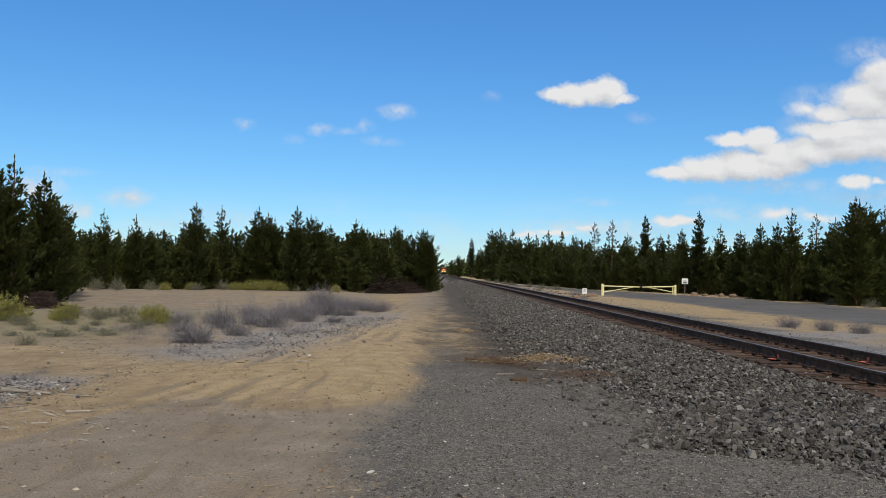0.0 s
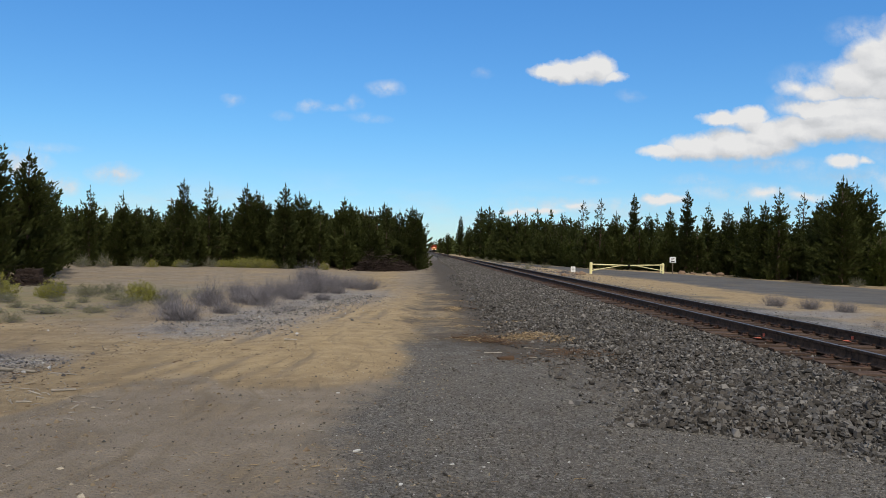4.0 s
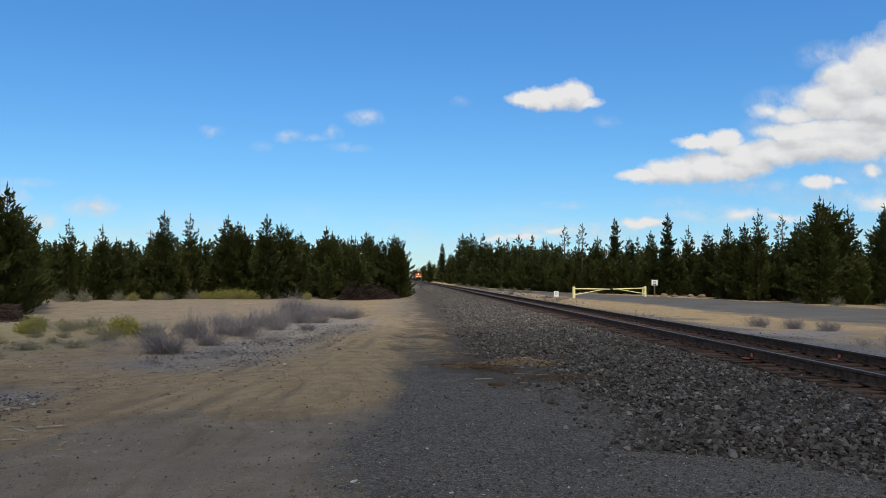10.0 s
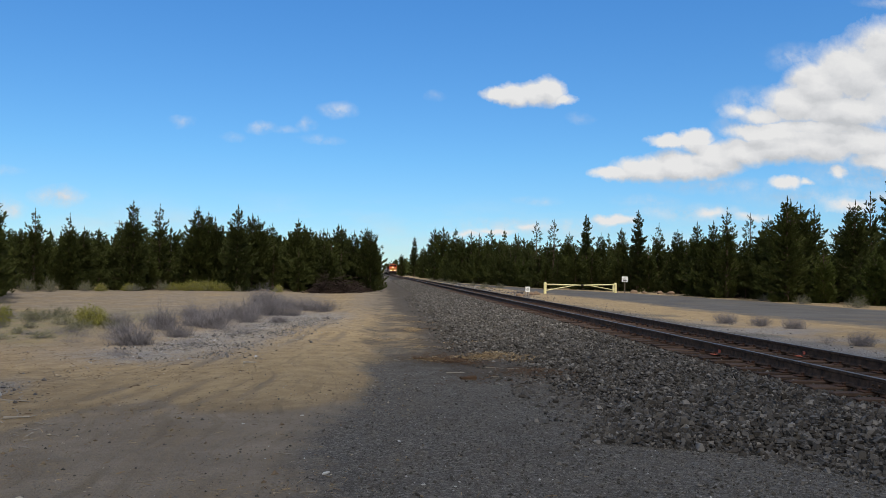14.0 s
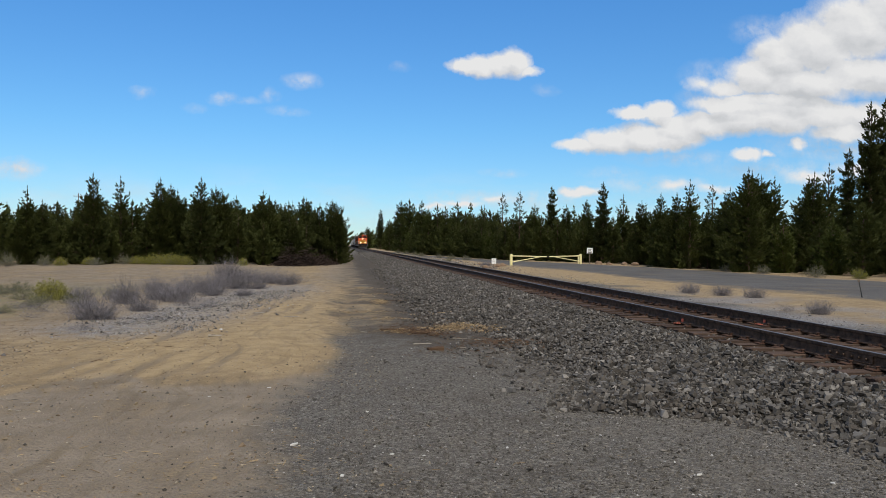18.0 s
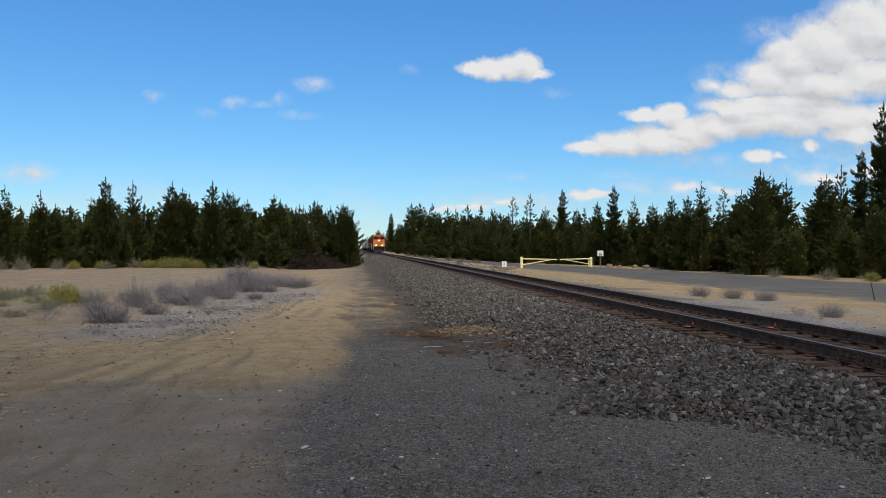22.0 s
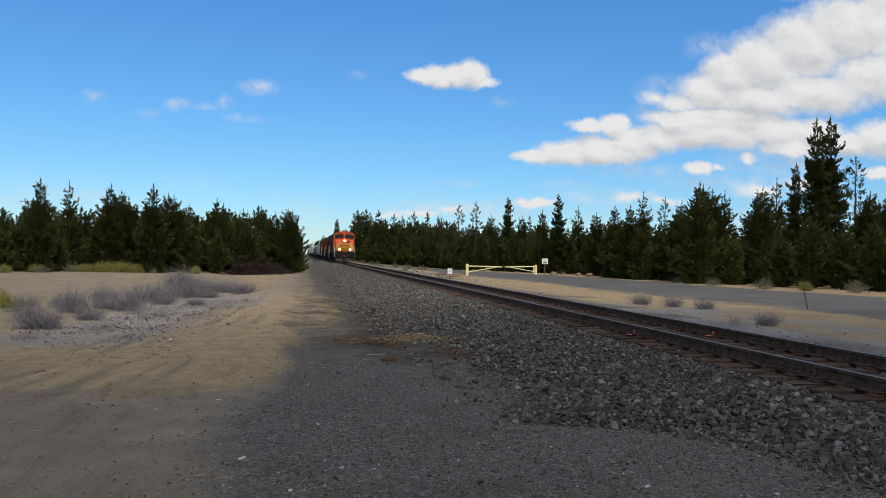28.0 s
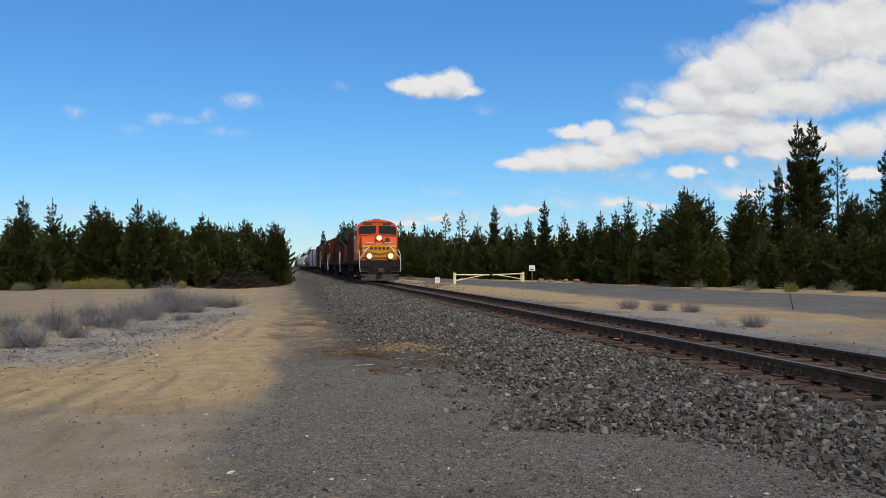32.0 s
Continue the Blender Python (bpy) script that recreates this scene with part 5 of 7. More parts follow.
# kind, place, width, height
for kind, x, y, w, h in [
    ("dead", -5.42, 18.2, 0.9, 0.76), ("low", -5.03, 16.1, 0.58, 0.22), ("dead", -5.95, 22.9, 0.76, 0.95), ("dead2", -4.97, 20.4, 0.72, 0.5), ("dead", -6.34, 28.0, 0.75, 0.75),
    ("dead2", -7.7, 24.6, 0.75, 0.5), ("dead2", -4.78, 23.8, 1.15, 0.66), ("dead", -5.22, 28.1, 1.0, 0.8), ("dead2", -4.5, 28.2, 1.1, 0.85), ("low", -3.55, 21.4, 0.8, 0.36), ("dead", -3.95, 30.6, 0.95, 1.05),
    ("dead2", -3.5, 35.0, 1.2, 0.72), ("dead", -4.2, 36.5, 0.8, 0.75), ("dead2", -2.25, 33.7, 1.1, 0.7), ("dead", -5.6, 40.0, 1.3, 1.2), ("dead2", -6.6, 21.3, 0.6, 0.36), ("low", -4.1, 17.9, 0.5, 0.2), ("low", -7.94, 20.9, 0.95, 0.26),
    ("dead2", -11.95, 26.8, 0.6, 0.45), ("low", -6.05, 12.5, 0.34, 0.14), ("low", -6.03, 11.9, 0.5, 0.15), ("dead2", -5.2, 25.6, 0.9, 0.6), ("dead2", -4.2, 26.4, 0.8, 0.55), ("dead", -5.5, 24.4, 0.6, 0.65), ("dead2", -3.2, 30.4, 0.8, 0.5), ("dead2", -4.6, 31.6, 0.9, 0.8), ("dead2", -6.5, 24.4, 0.8, 0.5), ("dead", -2.9, 34.6, 0.8, 0.7), ("low", -4.3, 22.3, 0.7, 0.3), ("low", -6.3, 19.6, 0.7, 0.25), ("dead", -3.2, 26.2, 0.5, 0.4), ("low", -6.9, 18.6, 0.5, 0.18),
    ("green", -12.7, 24.0, 1.5, 1.0), ("green", -11.2, 24.6, 0.95, 0.7), ("sage", -10.4, 25.2, 0.8, 0.5), ("green", -8.4, 24.4, 1.05, 0.72), ("green", -14.6, 26.0, 1.5, 0.85), ("sage", -8.9, 19.2, 1.2, 0.24), ("sage", -8.47, 16.9, 0.55, 0.26),
    ("sage", -10.35, 23.0, 0.6, 0.26), ("sage", -9.5, 22.8, 0.5, 0.24), ("sage", -10.8, 26.6, 1.6, 0.36), ("sage", -7.98, 21.7, 0.65, 0.26), ("sage", -10.6, 27.7, 1.1, 0.42), ("sage", -7.94, 19.7, 0.75, 0.22),
    ("sage", -9.3, 26.8, 1.0, 0.36), ("sage", -11.4, 22.4, 0.8, 0.3), ("sage", -10.2, 20.6, 0.6, 0.22), ("sage", -9.0, 21.0, 0.5, 0.2), ("sage", -12.0, 23.4, 0.9, 0.3), ("sage", -7.2, 26.0, 0.6, 0.3), ("sage", -9.9, 19.0, 0.5, 0.16), ("sage", -8.2, 23.0, 0.9, 0.34), ("sage", -9.1, 24.2, 0.9, 0.38), ("low", -7.2, 20.0, 0.7, 0.3), ("sage", -7.3, 22.8, 0.8, 0.34), ("low", -8.6, 20.6, 0.5, 0.16),
    ("green", -14.4, 63.6, 1.9, 0.95), ("green", -13.1, 63.4, 1.8, 1.0), ("green", -12.0, 63.2, 1.5, 0.8), ("sage", -16.4, 63.0, 1.7, 0.8), ("green", -15.6, 63.4, 1.3, 0.75), ("sage", -17.6, 60.0, 1.4, 0.6), ("green", -18.2, 60.5, 1.0, 0.7),
    ("sage", -24.7, 54.3, 1.1, 0.65), ("sage", -23.0, 55.0, 1.5, 0.95), ("sage", -21.8, 55.6, 1.4, 1.0), ("sage", -20.3, 57.8, 1.3, 0.8), ("green", -19.4, 58.2, 0.9, 0.7), ("sage", -10.6, 62.4, 0.8, 0.5), ("green", -7.6, 62.2, 0.8, 0.7),
    ("sage", 29.0, 46.5, 1.5, 0.8), ("sage", 28.6, 52.0, 1.3, 0.7), ("green", 30.6, 44.5, 1.0, 0.7), ("sage", 31.8, 41.5, 1.5, 0.85), ("sage", 34.0, 38.8, 2.4, 1.3), ("green", 36.0, 37.0, 1.8, 1.2), ("sage", 28.4, 57.0, 1.1, 0.6),
    ("sage", 14.2, 92.0, 1.3, 0.7), ("sage", 13.4, 99.0, 1.4, 0.7), ("sage", 12.9, 108.0, 1.3, 0.7), ("sage", 11.9, 122.0, 1.4, 0.7), ("sage", 10.9, 83.0, 1.0, 0.5), ("sage", 12.0, 134.0, 1.4, 0.7), ("sage", 11.8, 150.0, 1.5, 0.8), ("sage", 11.6, 170.0, 1.5, 0.8),
    ("dead2", 12.9, 28.9, 0.8, 0.52), ("dead2", 13.3, 27.1, 0.7, 0.48), ("dead2", 13.9, 25.9, 0.72, 0.48), ("dead2", 12.2, 19.5, 0.65, 0.45), ("low", 11.8, 20.3, 0.5, 0.26), ("dead2", 11.4, 64.0, 0.9, 0.6), ("low", 11.0, 58.5, 0.8, 0.45),
]:
    shrub(kind, x, y, w, h)


# ---------------------------------------------------------------- railway track
def rail_outline(x):
    t = RAIL_TOP
    half = [(0.0, 0), (0.036, -0.002), (0.036, -0.036), (0.011, -0.052), (0.009, -0.13), (0.02, -0.145), (0.07, -0.158), (0.07, -0.172)]
    right = [(x + a, t + b) for a, b in half]
    left = [(x - a, t + b) for a, b in half[1:][::-1]]
    return right + left


def build_track():
    track = thing("railway_track", "single railway track of dark steel rails on worn wooden ties", "railway track", kind="structure")
    for x in (RAIL_NEAR, RAIL_FAR):
        outline = rail_outline(x)
        s = Shape()
        m = len(outline)
        ys = [-260, -40, 0, 20, 60, 140, 300, 700, 1400, 2500]
        for y in ys:
            s.v += [(a, y, b) for a, b in outline]
        for k in range(len(ys) - 1):
            for q in range(m):
                s.f.append((k * m + q, k * m + (q + 1) % m, (k + 1) * m + (q + 1) % m, (k + 1) * m + q))
                s.smooth.append(False)
        s.put([(a, ys[0], b) for a, b in outline], [tuple(range(m))])
        rail = part("rail", s, "rail", track, "dark rusty steel rail")
        head = Shape().box(x - 0.031, x + 0.031, -260, 2500, RAIL_TOP - 0.004, RAIL_TOP + 0.0025)
        part("rail_head", head, "railhead", rail, "worn bright running surface")
    # ties
    r = np.random.default_rng(12)
    bases = []
    for k in range(5):
        s = Shape().box(-1.3, 1.3, -0.115, 0.115, -0.16, 0.0, 0.012)
        s.v = [(a + r.normal(0, 0.008), b + r.normal(0, 0.006), c + r.normal(0, 0.005)) for a, b, c in s.v]
        me = s.mesh("tie")
        me.materials.append(MAT["tie"])
        bases.append(me)
    spots = [y + r.normal(0, 0.02) for y in np.arange(-6.0, 146.0, 0.51)]
    for k, y in enumerate(spots[:298]):
        part("tie", bases[k % 5], "tie", track, "", pose(TRACK_X + r.normal(0, 0.025), y, TIE_TOP - 0.001 + r.normal(0, 0.004), r.normal(0, 0.4), 0, r.normal(0, 0.8)))
    far = Shape()
    for y in list(np.arange(146.5, 420.0, 0.51)) + list(np.arange(-120.0, -6.2, 0.51)):
        far.box(TRACK_X - 1.3, TRACK_X + 1.3, y - 0.11, y + 0.11, TIE_TOP - 0.16, TIE_TOP)
    tagged(part("far_ties", far, "tie", track, "row of worn wooden ties"), kind="stuff")
    # plates, spikes and anchors on the nearest ties
    plate = Shape().box(-0.17, 0.17, -0.09, 0.09, 0.0, 0.016, 0.004).mesh("tie_plate")
    plate.materials.append(MAT["rust"])
    spike = Shape().box(-0.012, 0.012, -0.012, 0.012, 0, 0.03).box(-0.022, 0.03, -0.018, 0.018, 0.028, 0.042, 0.004).mesh("spike")
    spike.materials.append(MAT["rust"])
    anchor = Shape().box(-0.09, 0.09, -0.018, 0.018, -0.02, 0.03, 0.006).mesh("rail_anchor")
    anchor.materials.append(MAT["rust"])
    for k, y in enumerate(spots[:90]):
        for x in (RAIL_NEAR, RAIL_FAR):
            part("tie_plate", plate, "rust", track, "", pose(x, y, TIE_TOP))
            for g in (-1, 1):
                part("spike", spike, "rust", track, "", pose(x + g * 0.085, y + g * 0.05, TIE_TOP + 0.014, 0, 0, 0 if g < 0 else 180))
            if k % 2:
                part("rail_anchor", anchor, "rust", track, "", pose(x, y + 0.14, TIE_TOP + 0.0))
    # joint bars, with bolts, and painted marks
    for x, y in ((RAIL_NEAR, 9.35), (RAIL_FAR, 7.9), (RAIL_NEAR, 21.2), (RAIL_FAR, 30.3)):
        for g in (-1, 1):
            bar = Shape().box(-0.012, 0.012, -0.46, 0.46, -0.14, -0.045, 0.006)
            bar.box(-0.012 + g * 0.02, 0.012 + g * 0.02, -0.46, 0.46, -0.15, -0.128, 0.004)
            joint = part("joint_bar", bar, "rail", track, "dark bolted joint bar", pose(x + g * 0.024, y, RAIL_TOP))
            for q in (-0.36, -0.22, -0.08, 0.08, 0.22, 0.36):
                part("bolt", Shape().rod((g * 0.008, q, -0.09), (g * 0.04, q, -0.09), 0.017, None, 6), "rail", joint)
    for x, y in ((RAIL_NEAR - 0.10, 14.3), (RAIL_FAR - 0.10, 14.1)):
        s = Shape().prism([(-0.07, -0.05), (0.0, -0.09), (0.03, -0.02), (0.05, 0.07), (-0.03, 0.05), (-0.1, 0.02)], 2, 0.0, 0.006)
        part("paint_mark", s, "mark", track, "orange survey paint on a tie", pose(x, y, TIE_TOP + 0.017))
        t = Shape().box(-0.014, 0.004, -0.025, 0.035, -0.15, -0.09)
        part("paint_mark", t, "mark", track, "", pose(x + 0.085, y, RAIL_TOP))


build_track()


# ---------------------------------------------------------------- gate, signs, boulders
def build_gate():
    a, b = Vector((14.7, 69.6, 0)), Vector((22.95, 76.0, 0))
    gate = thing("road_gate", "closed cream-yellow steel swing gate across the gravel road", "gate")
    way = (b - a).normalized()
    long = (b - a).length
    turn = math.degrees(math.atan2(way.y, way.x))
    gate.matrix_basis = pose(a.x, a.y, 0, 0, 0, turn)
    for x, h in ((0.0, 1.0), (long, 0.98)):
        post = part("post", Shape().rod((x, 0, -0.1), (x, 0, h), 0.13, 0.13, 12), "cream", gate, "thick cream steel post")
        part("cap", Shape().rod((x, 0, h), (x, 0, h + 0.03), 0.12, 0.05, 12), "cream", post)
    part("post", Shape().rod((long - 0.36, 0, 0.1), (long - 0.36, 0, 0.93), 0.06, None, 10), "cream", gate)
    mid = long * 0.5
    for s, e, g in ((0.1, mid - 0.03, 1), (long - 0.1, mid + 0.03, -1)):
        arm = part("arm", Shape().tube([(s, 0, 0.84), (s + (e - s) * 0.6, 0, 0.80), (e, 0, 0.76)], 0.055, 8), "cream", gate, "cream tube arm")
        part("brace", Shape().tube([(s, 0, 0.30), (s + (e - s) * 0.8, 0, 0.755)], 0.045, 8), "cream", arm)
    part("latch", Shape().box(mid - 0.18, mid + 0.18, -0.07, 0.07, 0.66, 0.84, 0.015), "black", gate, "dark latch box")


def build_sign(x, y, z, wide, high, turn, tall, bars, label):
    sign = thing("road_sign", label, "sign", "", pose(x, y, 0, 0, 0, turn))
    part("post", Shape().box(-0.04, 0.04, 0.0, 0.07, -0.1, z + high * 0.8, 0.008), "signback", sign, "dark wooden post")
    board = part("board", Shape().box(-wide / 2, wide / 2, -0.022, -0.002, z, z + high, 0.006), "sign", sign, "white sign board")
    for k, (cx, cz, w, h) in enumerate(bars):
        part("bar", Shape().box(cx * wide - w * wide / 2, cx * wide + w * wide / 2, -0.027, -0.0235, z + cz * high, z + (cz + h) * high), "ink", board)


def boulder(x, y, size, seed, label="rounded brown boulder beside the road"):
    r = np.random.default_rng(seed)
    bm = bmesh.new()
    bmesh.ops.create_icosphere(bm, subdivisions=3, radius=1.0)
    sx, sy, sz = size * r.uniform(0.8, 1.3), size * r.uniform(0.8, 1.2), size * r.uniform(0.6, 0.9)
    for p in bm.verts:
        d = 1 + 0.28 * noise.noise(p.co * 1.3 + Vector((seed, 0, 0))) + 0.08 * noise.noise(p.co * 4 + Vector((0, seed, 0)))
        p.co = Vector((p.co.x * sx, p.co.y * sy, p.co.z * sz)) * d
    ob = part("boulder", Shape().take(bm, True), "rock", None, label, pose(x, y, size * 0.2, 0, 0, r.uniform(0, 360)))
    tagged(ob, "", "rock", "boulders by the gate")


build_gate()
TURN = -16.0
build_sign(24.2, 77.0, 1.1, 0.58, 0.54, TURN, 1.7, [(0.0, 0.12, 0.62, 0.2), (-0.12, 0.66, 0.22, 0.09), (0.16, 0.66, 0.2, 0.09), (0.0, 0.48, 0.5, 0.07)], "white square notice on a dark post beside the gate")
build_sign(11.8, 62.5, 0.30, 0.36, 0.42, -12, 1.0, [(0.0, 0.68, 0.5, 0.1), (0.0, 0.48, 0.6, 0.08), (-0.02, 0.3, 0.46, 0.08)], "small white notice on a low dark post by the track")
for k, (x, y, s) in enumerate([(25.3, 77.6, 0.5), (26.2, 77.0, 0.42), (27.4, 76.0, 0.45), (28.2, 75.2, 0.6), (12.6, 65.0, 0.42), (10.8, 60.6, 0.4), (11.3, 61.8, 0.3), (13.4, 67.0, 0.45), (29.6, 70.0, 0.5), (30.4, 66.0, 0.4), (12.0, 70.5, 0.3)]):
    boulder(x, y, s * 0.62, 40 + k)


def build_delineator():
    post = thing("leaning_marker", "thin dark leaning marker stake beside the road", "stake", "", pose(18.0, 26.3, 0, 0, 0, 20))
    part("stake", Shape().rod((0.2, 0, -0.05), (-0.02, 0, 0.62), 0.022, 0.018, 6), "ink", post)
    part("tip", Shape().box(-0.075, 0.05, -0.012, 0.012, 0.58, 0.66, 0.004), "signback", post)


build_delineator()


def utility_pole(x, y, h):
    pole = thing("utility_pole", "weathered wooden utility pole behind the pines", "pole", "utility poles", pose(x, y, 0))
    part("pole", Shape().rod((0, 0, -0.3), (0, 0, h), 0.11, 0.08, 8), "signback", pole)
    arm = part("crossarm", Shape().box(-0.9, 0.9, -0.05, 0.05, h - 0.65, h - 0.54, 0.01), "signback", pole)
    for k in (-0.8, -0.4, 0.4, 0.8):
        part("insulator", Shape().rod((k, 0, h - 0.54), (k, 0, h - 0.42), 0.05, 0.03, 6), "sign", arm)


utility_pole(-50.0, 160.0, 10.9)
utility_pole(-53.0, 162.0, 7.6)


# ---------------------------------------------------------------- sticks, wood and litter on the ground
def stick(x, y, long, thick, turn, mat, label, seed):
    r = np.random.default_rng(seed)
    pts, p, d = [], np.array((-long / 2, 0.0, thick * 0.7)), np.array((1.0, 0.0, 0.0))
    n = 5
    s = Shape()
    for k in range(n):
        q = p + d * long / n
        s.rod(p, q, thick * (1 - 0.1 * k), thick * (0.9 - 0.1 * k), 7, k in (0, n - 1))
        p, d = q, d + np.array((0, r.normal(0, 0.12), 0))
        d /= np.linalg.norm(d)
    z = float(ground_height(np.array(x), np.array(y)))
    if x > 2.2:
        z = max(z, float(bed_height(np.array(x), np.array(y))))
    ob = part("stick", s, mat, None, label, pose(x, y, z, 0, 0, turn))
    tagged(ob, "", "stick", "sticks on the ground")


for k, (x, y, l, t, a) in enumerate([
    (-5.46, 10.7, 0.42, 0.04, -4), (-5.1, 10.62, 0.32, 0.03, -14), (-4.58, 10.57, 0.38, 0.014, 2), (-4.11, 9.45, 0.26, 0.02, 14), (-4.22, 8.75, 0.16, 0.014, 20), (-5.0, 9.7, 0.3, 0.012, 40), (-5.3, 9.6, 0.3, 0.01, -20),
    (-2.3, 14.4, 0.22, 0.02, 10), (-0.95, 7.6, 0.2, 0.007, -40), (-1.9, 6.6, 0.16, 0.006, 15), (-3.3, 12.0, 0.3, 0.008, 70), (-1.4, 8.0, 0.12, 0.006, 60), (-0.6, 6.3, 0.14, 0.006, 20),
]):
    stick(x, y, l, t, a, "driftwood", "bleached grey dead stick lying on sand", 60 + k)
for k, (x, y, l, t, a) in enumerate([
    (1.24, 13.4, 0.32, 0.012, 4), (2.57, 15.3, 0.34, 0.016, 12), (2.03, 14.2, 0.34, 0.012, -6), (1.49, 24.2, 0.7, 0.02, -8), (2.3, 13.9, 0.22, 0.012, 8), (1.2, 15.5, 0.5, 0.02, -28), (1.9, 13.1, 0.2, 0.014, -10), (1.35, 15.0, 0.4, 0.02, 8), (0.32, 15.4, 0.16, 0.012, -40), (0.8, 15.6, 0.36, 0.014, 10), (-1.2, 17.6, 0.3, 0.012, 15), (4.6, 22.0, 0.3, 0.02, 40),
    (-2.0, 19.0, 0.25, 0.014, 10), (2.9, 14.9, 0.25, 0.012, 30),
]):
    stick(x, y, l, t, a, "brownwood" if k % 2 else "driftwood", "split brown stick on gravel", 90 + k)


def wood_chunk():
    s = Shape()
    s.prism([(-0.125, 0.0), (0.10, -0.01), (0.13, 0.03), (0.115, 0.075), (-0.02, 0.06), (-0.13, 0.05)], 1, -0.06, 0.05)
    ob = part("wood_chunk", s, "brownwood", None, "short chunk of dark brown broken wood on gravel", pose(1.37, 12.7, 0.005, 0, 0, 12))
    tagged(ob, "", "wood")


wood_chunk()


def splinters(name, label, spots, mat, seed, size):
    """Heaps of straw, bark and splinters in one mesh."""
    r = np.random.default_rng(seed)
    v, f = [], []
    for x, y, sx, sy, n, h in spots:
        fx, fy = x + r.normal(0, sx, n), y + r.normal(0, sy, n)
        fz = ground_height(fx, fy)
        feet = zip(fx, fy, np.where(fx > 2.0, np.maximum(fz, bed_height(fx, fy)), fz))
        for _ in range(n):
            px, py, pz = next(feet)
            pz += 0.006 + abs(r.normal(0, h)) * math.exp(-((px - x) / (1.5 * sx)) ** 2 - ((py - y) / (1.5 * sy)) ** 2)
            a, l, w = r.uniform(0, 6.283), size * r.uniform(0.4, 1.6), size * r.uniform(0.05, 0.13)
            d, s = np.array((math.cos(a), math.sin(a), r.normal(0, 0.18))) * l, np.array((-math.sin(a), math.cos(a), r.normal(0, 0.3))) * w
            c = np.array((px, py, pz))
            k = len(v)
            v += [c - d - s, c + d - s, c + d + s, c - d + s, c + np.array((0, 0, w))]
            f += [(k, k + 1, k + 4, k + 4), (k + 1, k + 2, k + 4, k + 4), (k + 2, k + 3, k + 4, k + 4), (k + 3, k, k + 4, k + 4)]
    f = [t[:3] for t in f]
    tagged(new(name, raw_mesh(name, v, f, mat)), label, "debris", kind="stuff")


splinters("straw_debris", "straw and bark debris along the edge of the ballast", [
    (1.0, 15.3, 0.18, 0.2, 200, 0.03), (1.9, 15.9, 0.28, 0.25, 650, 0.06), (2.4, 16.1, 0.25, 0.25, 500, 0.06), (2.75, 15.6, 0.2, 0.3, 260, 0.04), (0.95, 23.4, 0.14, 0.5, 420, 0.04), (0.46, 20.1, 0.35, 0.12, 160, 0.02),
    (1.3, 27.5, 0.5, 0.2, 160, 0.02), (0.6, 31.0, 0.5, 0.3, 160, 0.02), (2.0, 19.5, 0.35, 0.15, 120, 0.02), (0.9, 18.0, 0.4, 0.15, 90, 0.02),
], "straw", 3, 0.045)
splinters("bark_debris", "dark bark and twigs lying by the ballast", [
    (1.25, 15.3, 0.28, 0.25, 300, 0.06), (1.5, 14.9, 0.3, 0.2, 160, 0.05), (2.57, 13.4, 0.4, 0.35, 420, 0.05), (1.9, 17.5, 0.5, 1.5, 200, 0.02), (1.0, 15.7, 0.25, 0.2, 90, 0.08), (2.9, 13.0, 0.3, 0.4, 120, 0.03), (1.7, 12.6, 0.6, 0.5, 90, 0.01), (5.4, 12.0, 0.15, 6.0, 220, 0.02), (5.5, 22.0, 0.15, 7.0, 260, 0.02),
    (-5.3, 10.4, 0.5, 0.5, 120, 0.02), (-7.5, 19.0, 1.5, 2.0, 160, 0.01), (-4.5, 14.0, 1.2, 1.5, 120, 0.01),
], "brownwood", 4, 0.05)
splinters("wood_chips", "pale wood chips and twigs scattered under shrubs", [
    (-4.6, 18.5, 0.8, 1.3, 520, 0.02), (-4.0, 22.5, 0.7, 2.0, 620, 0.02), (-3.4, 27.0, 0.7, 2.2, 560, 0.02), (-2.9, 32.0, 0.6, 2.0, 300, 0.02), (-5.7, 10.8, 0.45, 0.6, 300, 0.02), (-4.5, 8.8, 0.6, 0.6, 90, 0.01), 
], "driftwood", 5, 0.06)
splinters("pale_splinters", "short bleached splinters lying in the yard", [
    (-0.75, 6.35, 0.22, 0.07, 40, 0.004), (-2.8, 8.5, 1.3, 1.5, 200, 0.003), (-0.2, 6.8, 0.7, 0.5, 30, 0.003), (-4.6, 9.6, 0.9, 1.0, 160, 0.004), (-1.8, 6.4, 1.0, 0.7, 70, 0.003), (-2.0, 12.5, 0.9, 1.5, 120, 0.003), (1.2, 6.6, 0.8, 0.6, 24, 0.003),
], "straw", 8, 0.03)
splinters("slash_pile", "heap of dark dead branches under the grove's edge", [
    (-4.2, 62.5, 0.55, 0.8, 1100, 0.75), (-3.0, 65.0, 0.7, 1.0, 1300, 0.7), (-2.0, 67.5, 0.6, 1.2, 800, 0.5), (-1.4, 69.0, 0.5, 1.0, 500, 0.4), (-17.8, 36.2, 0.8, 0.5, 500, 0.35),
], "slash", 6, 0.2)


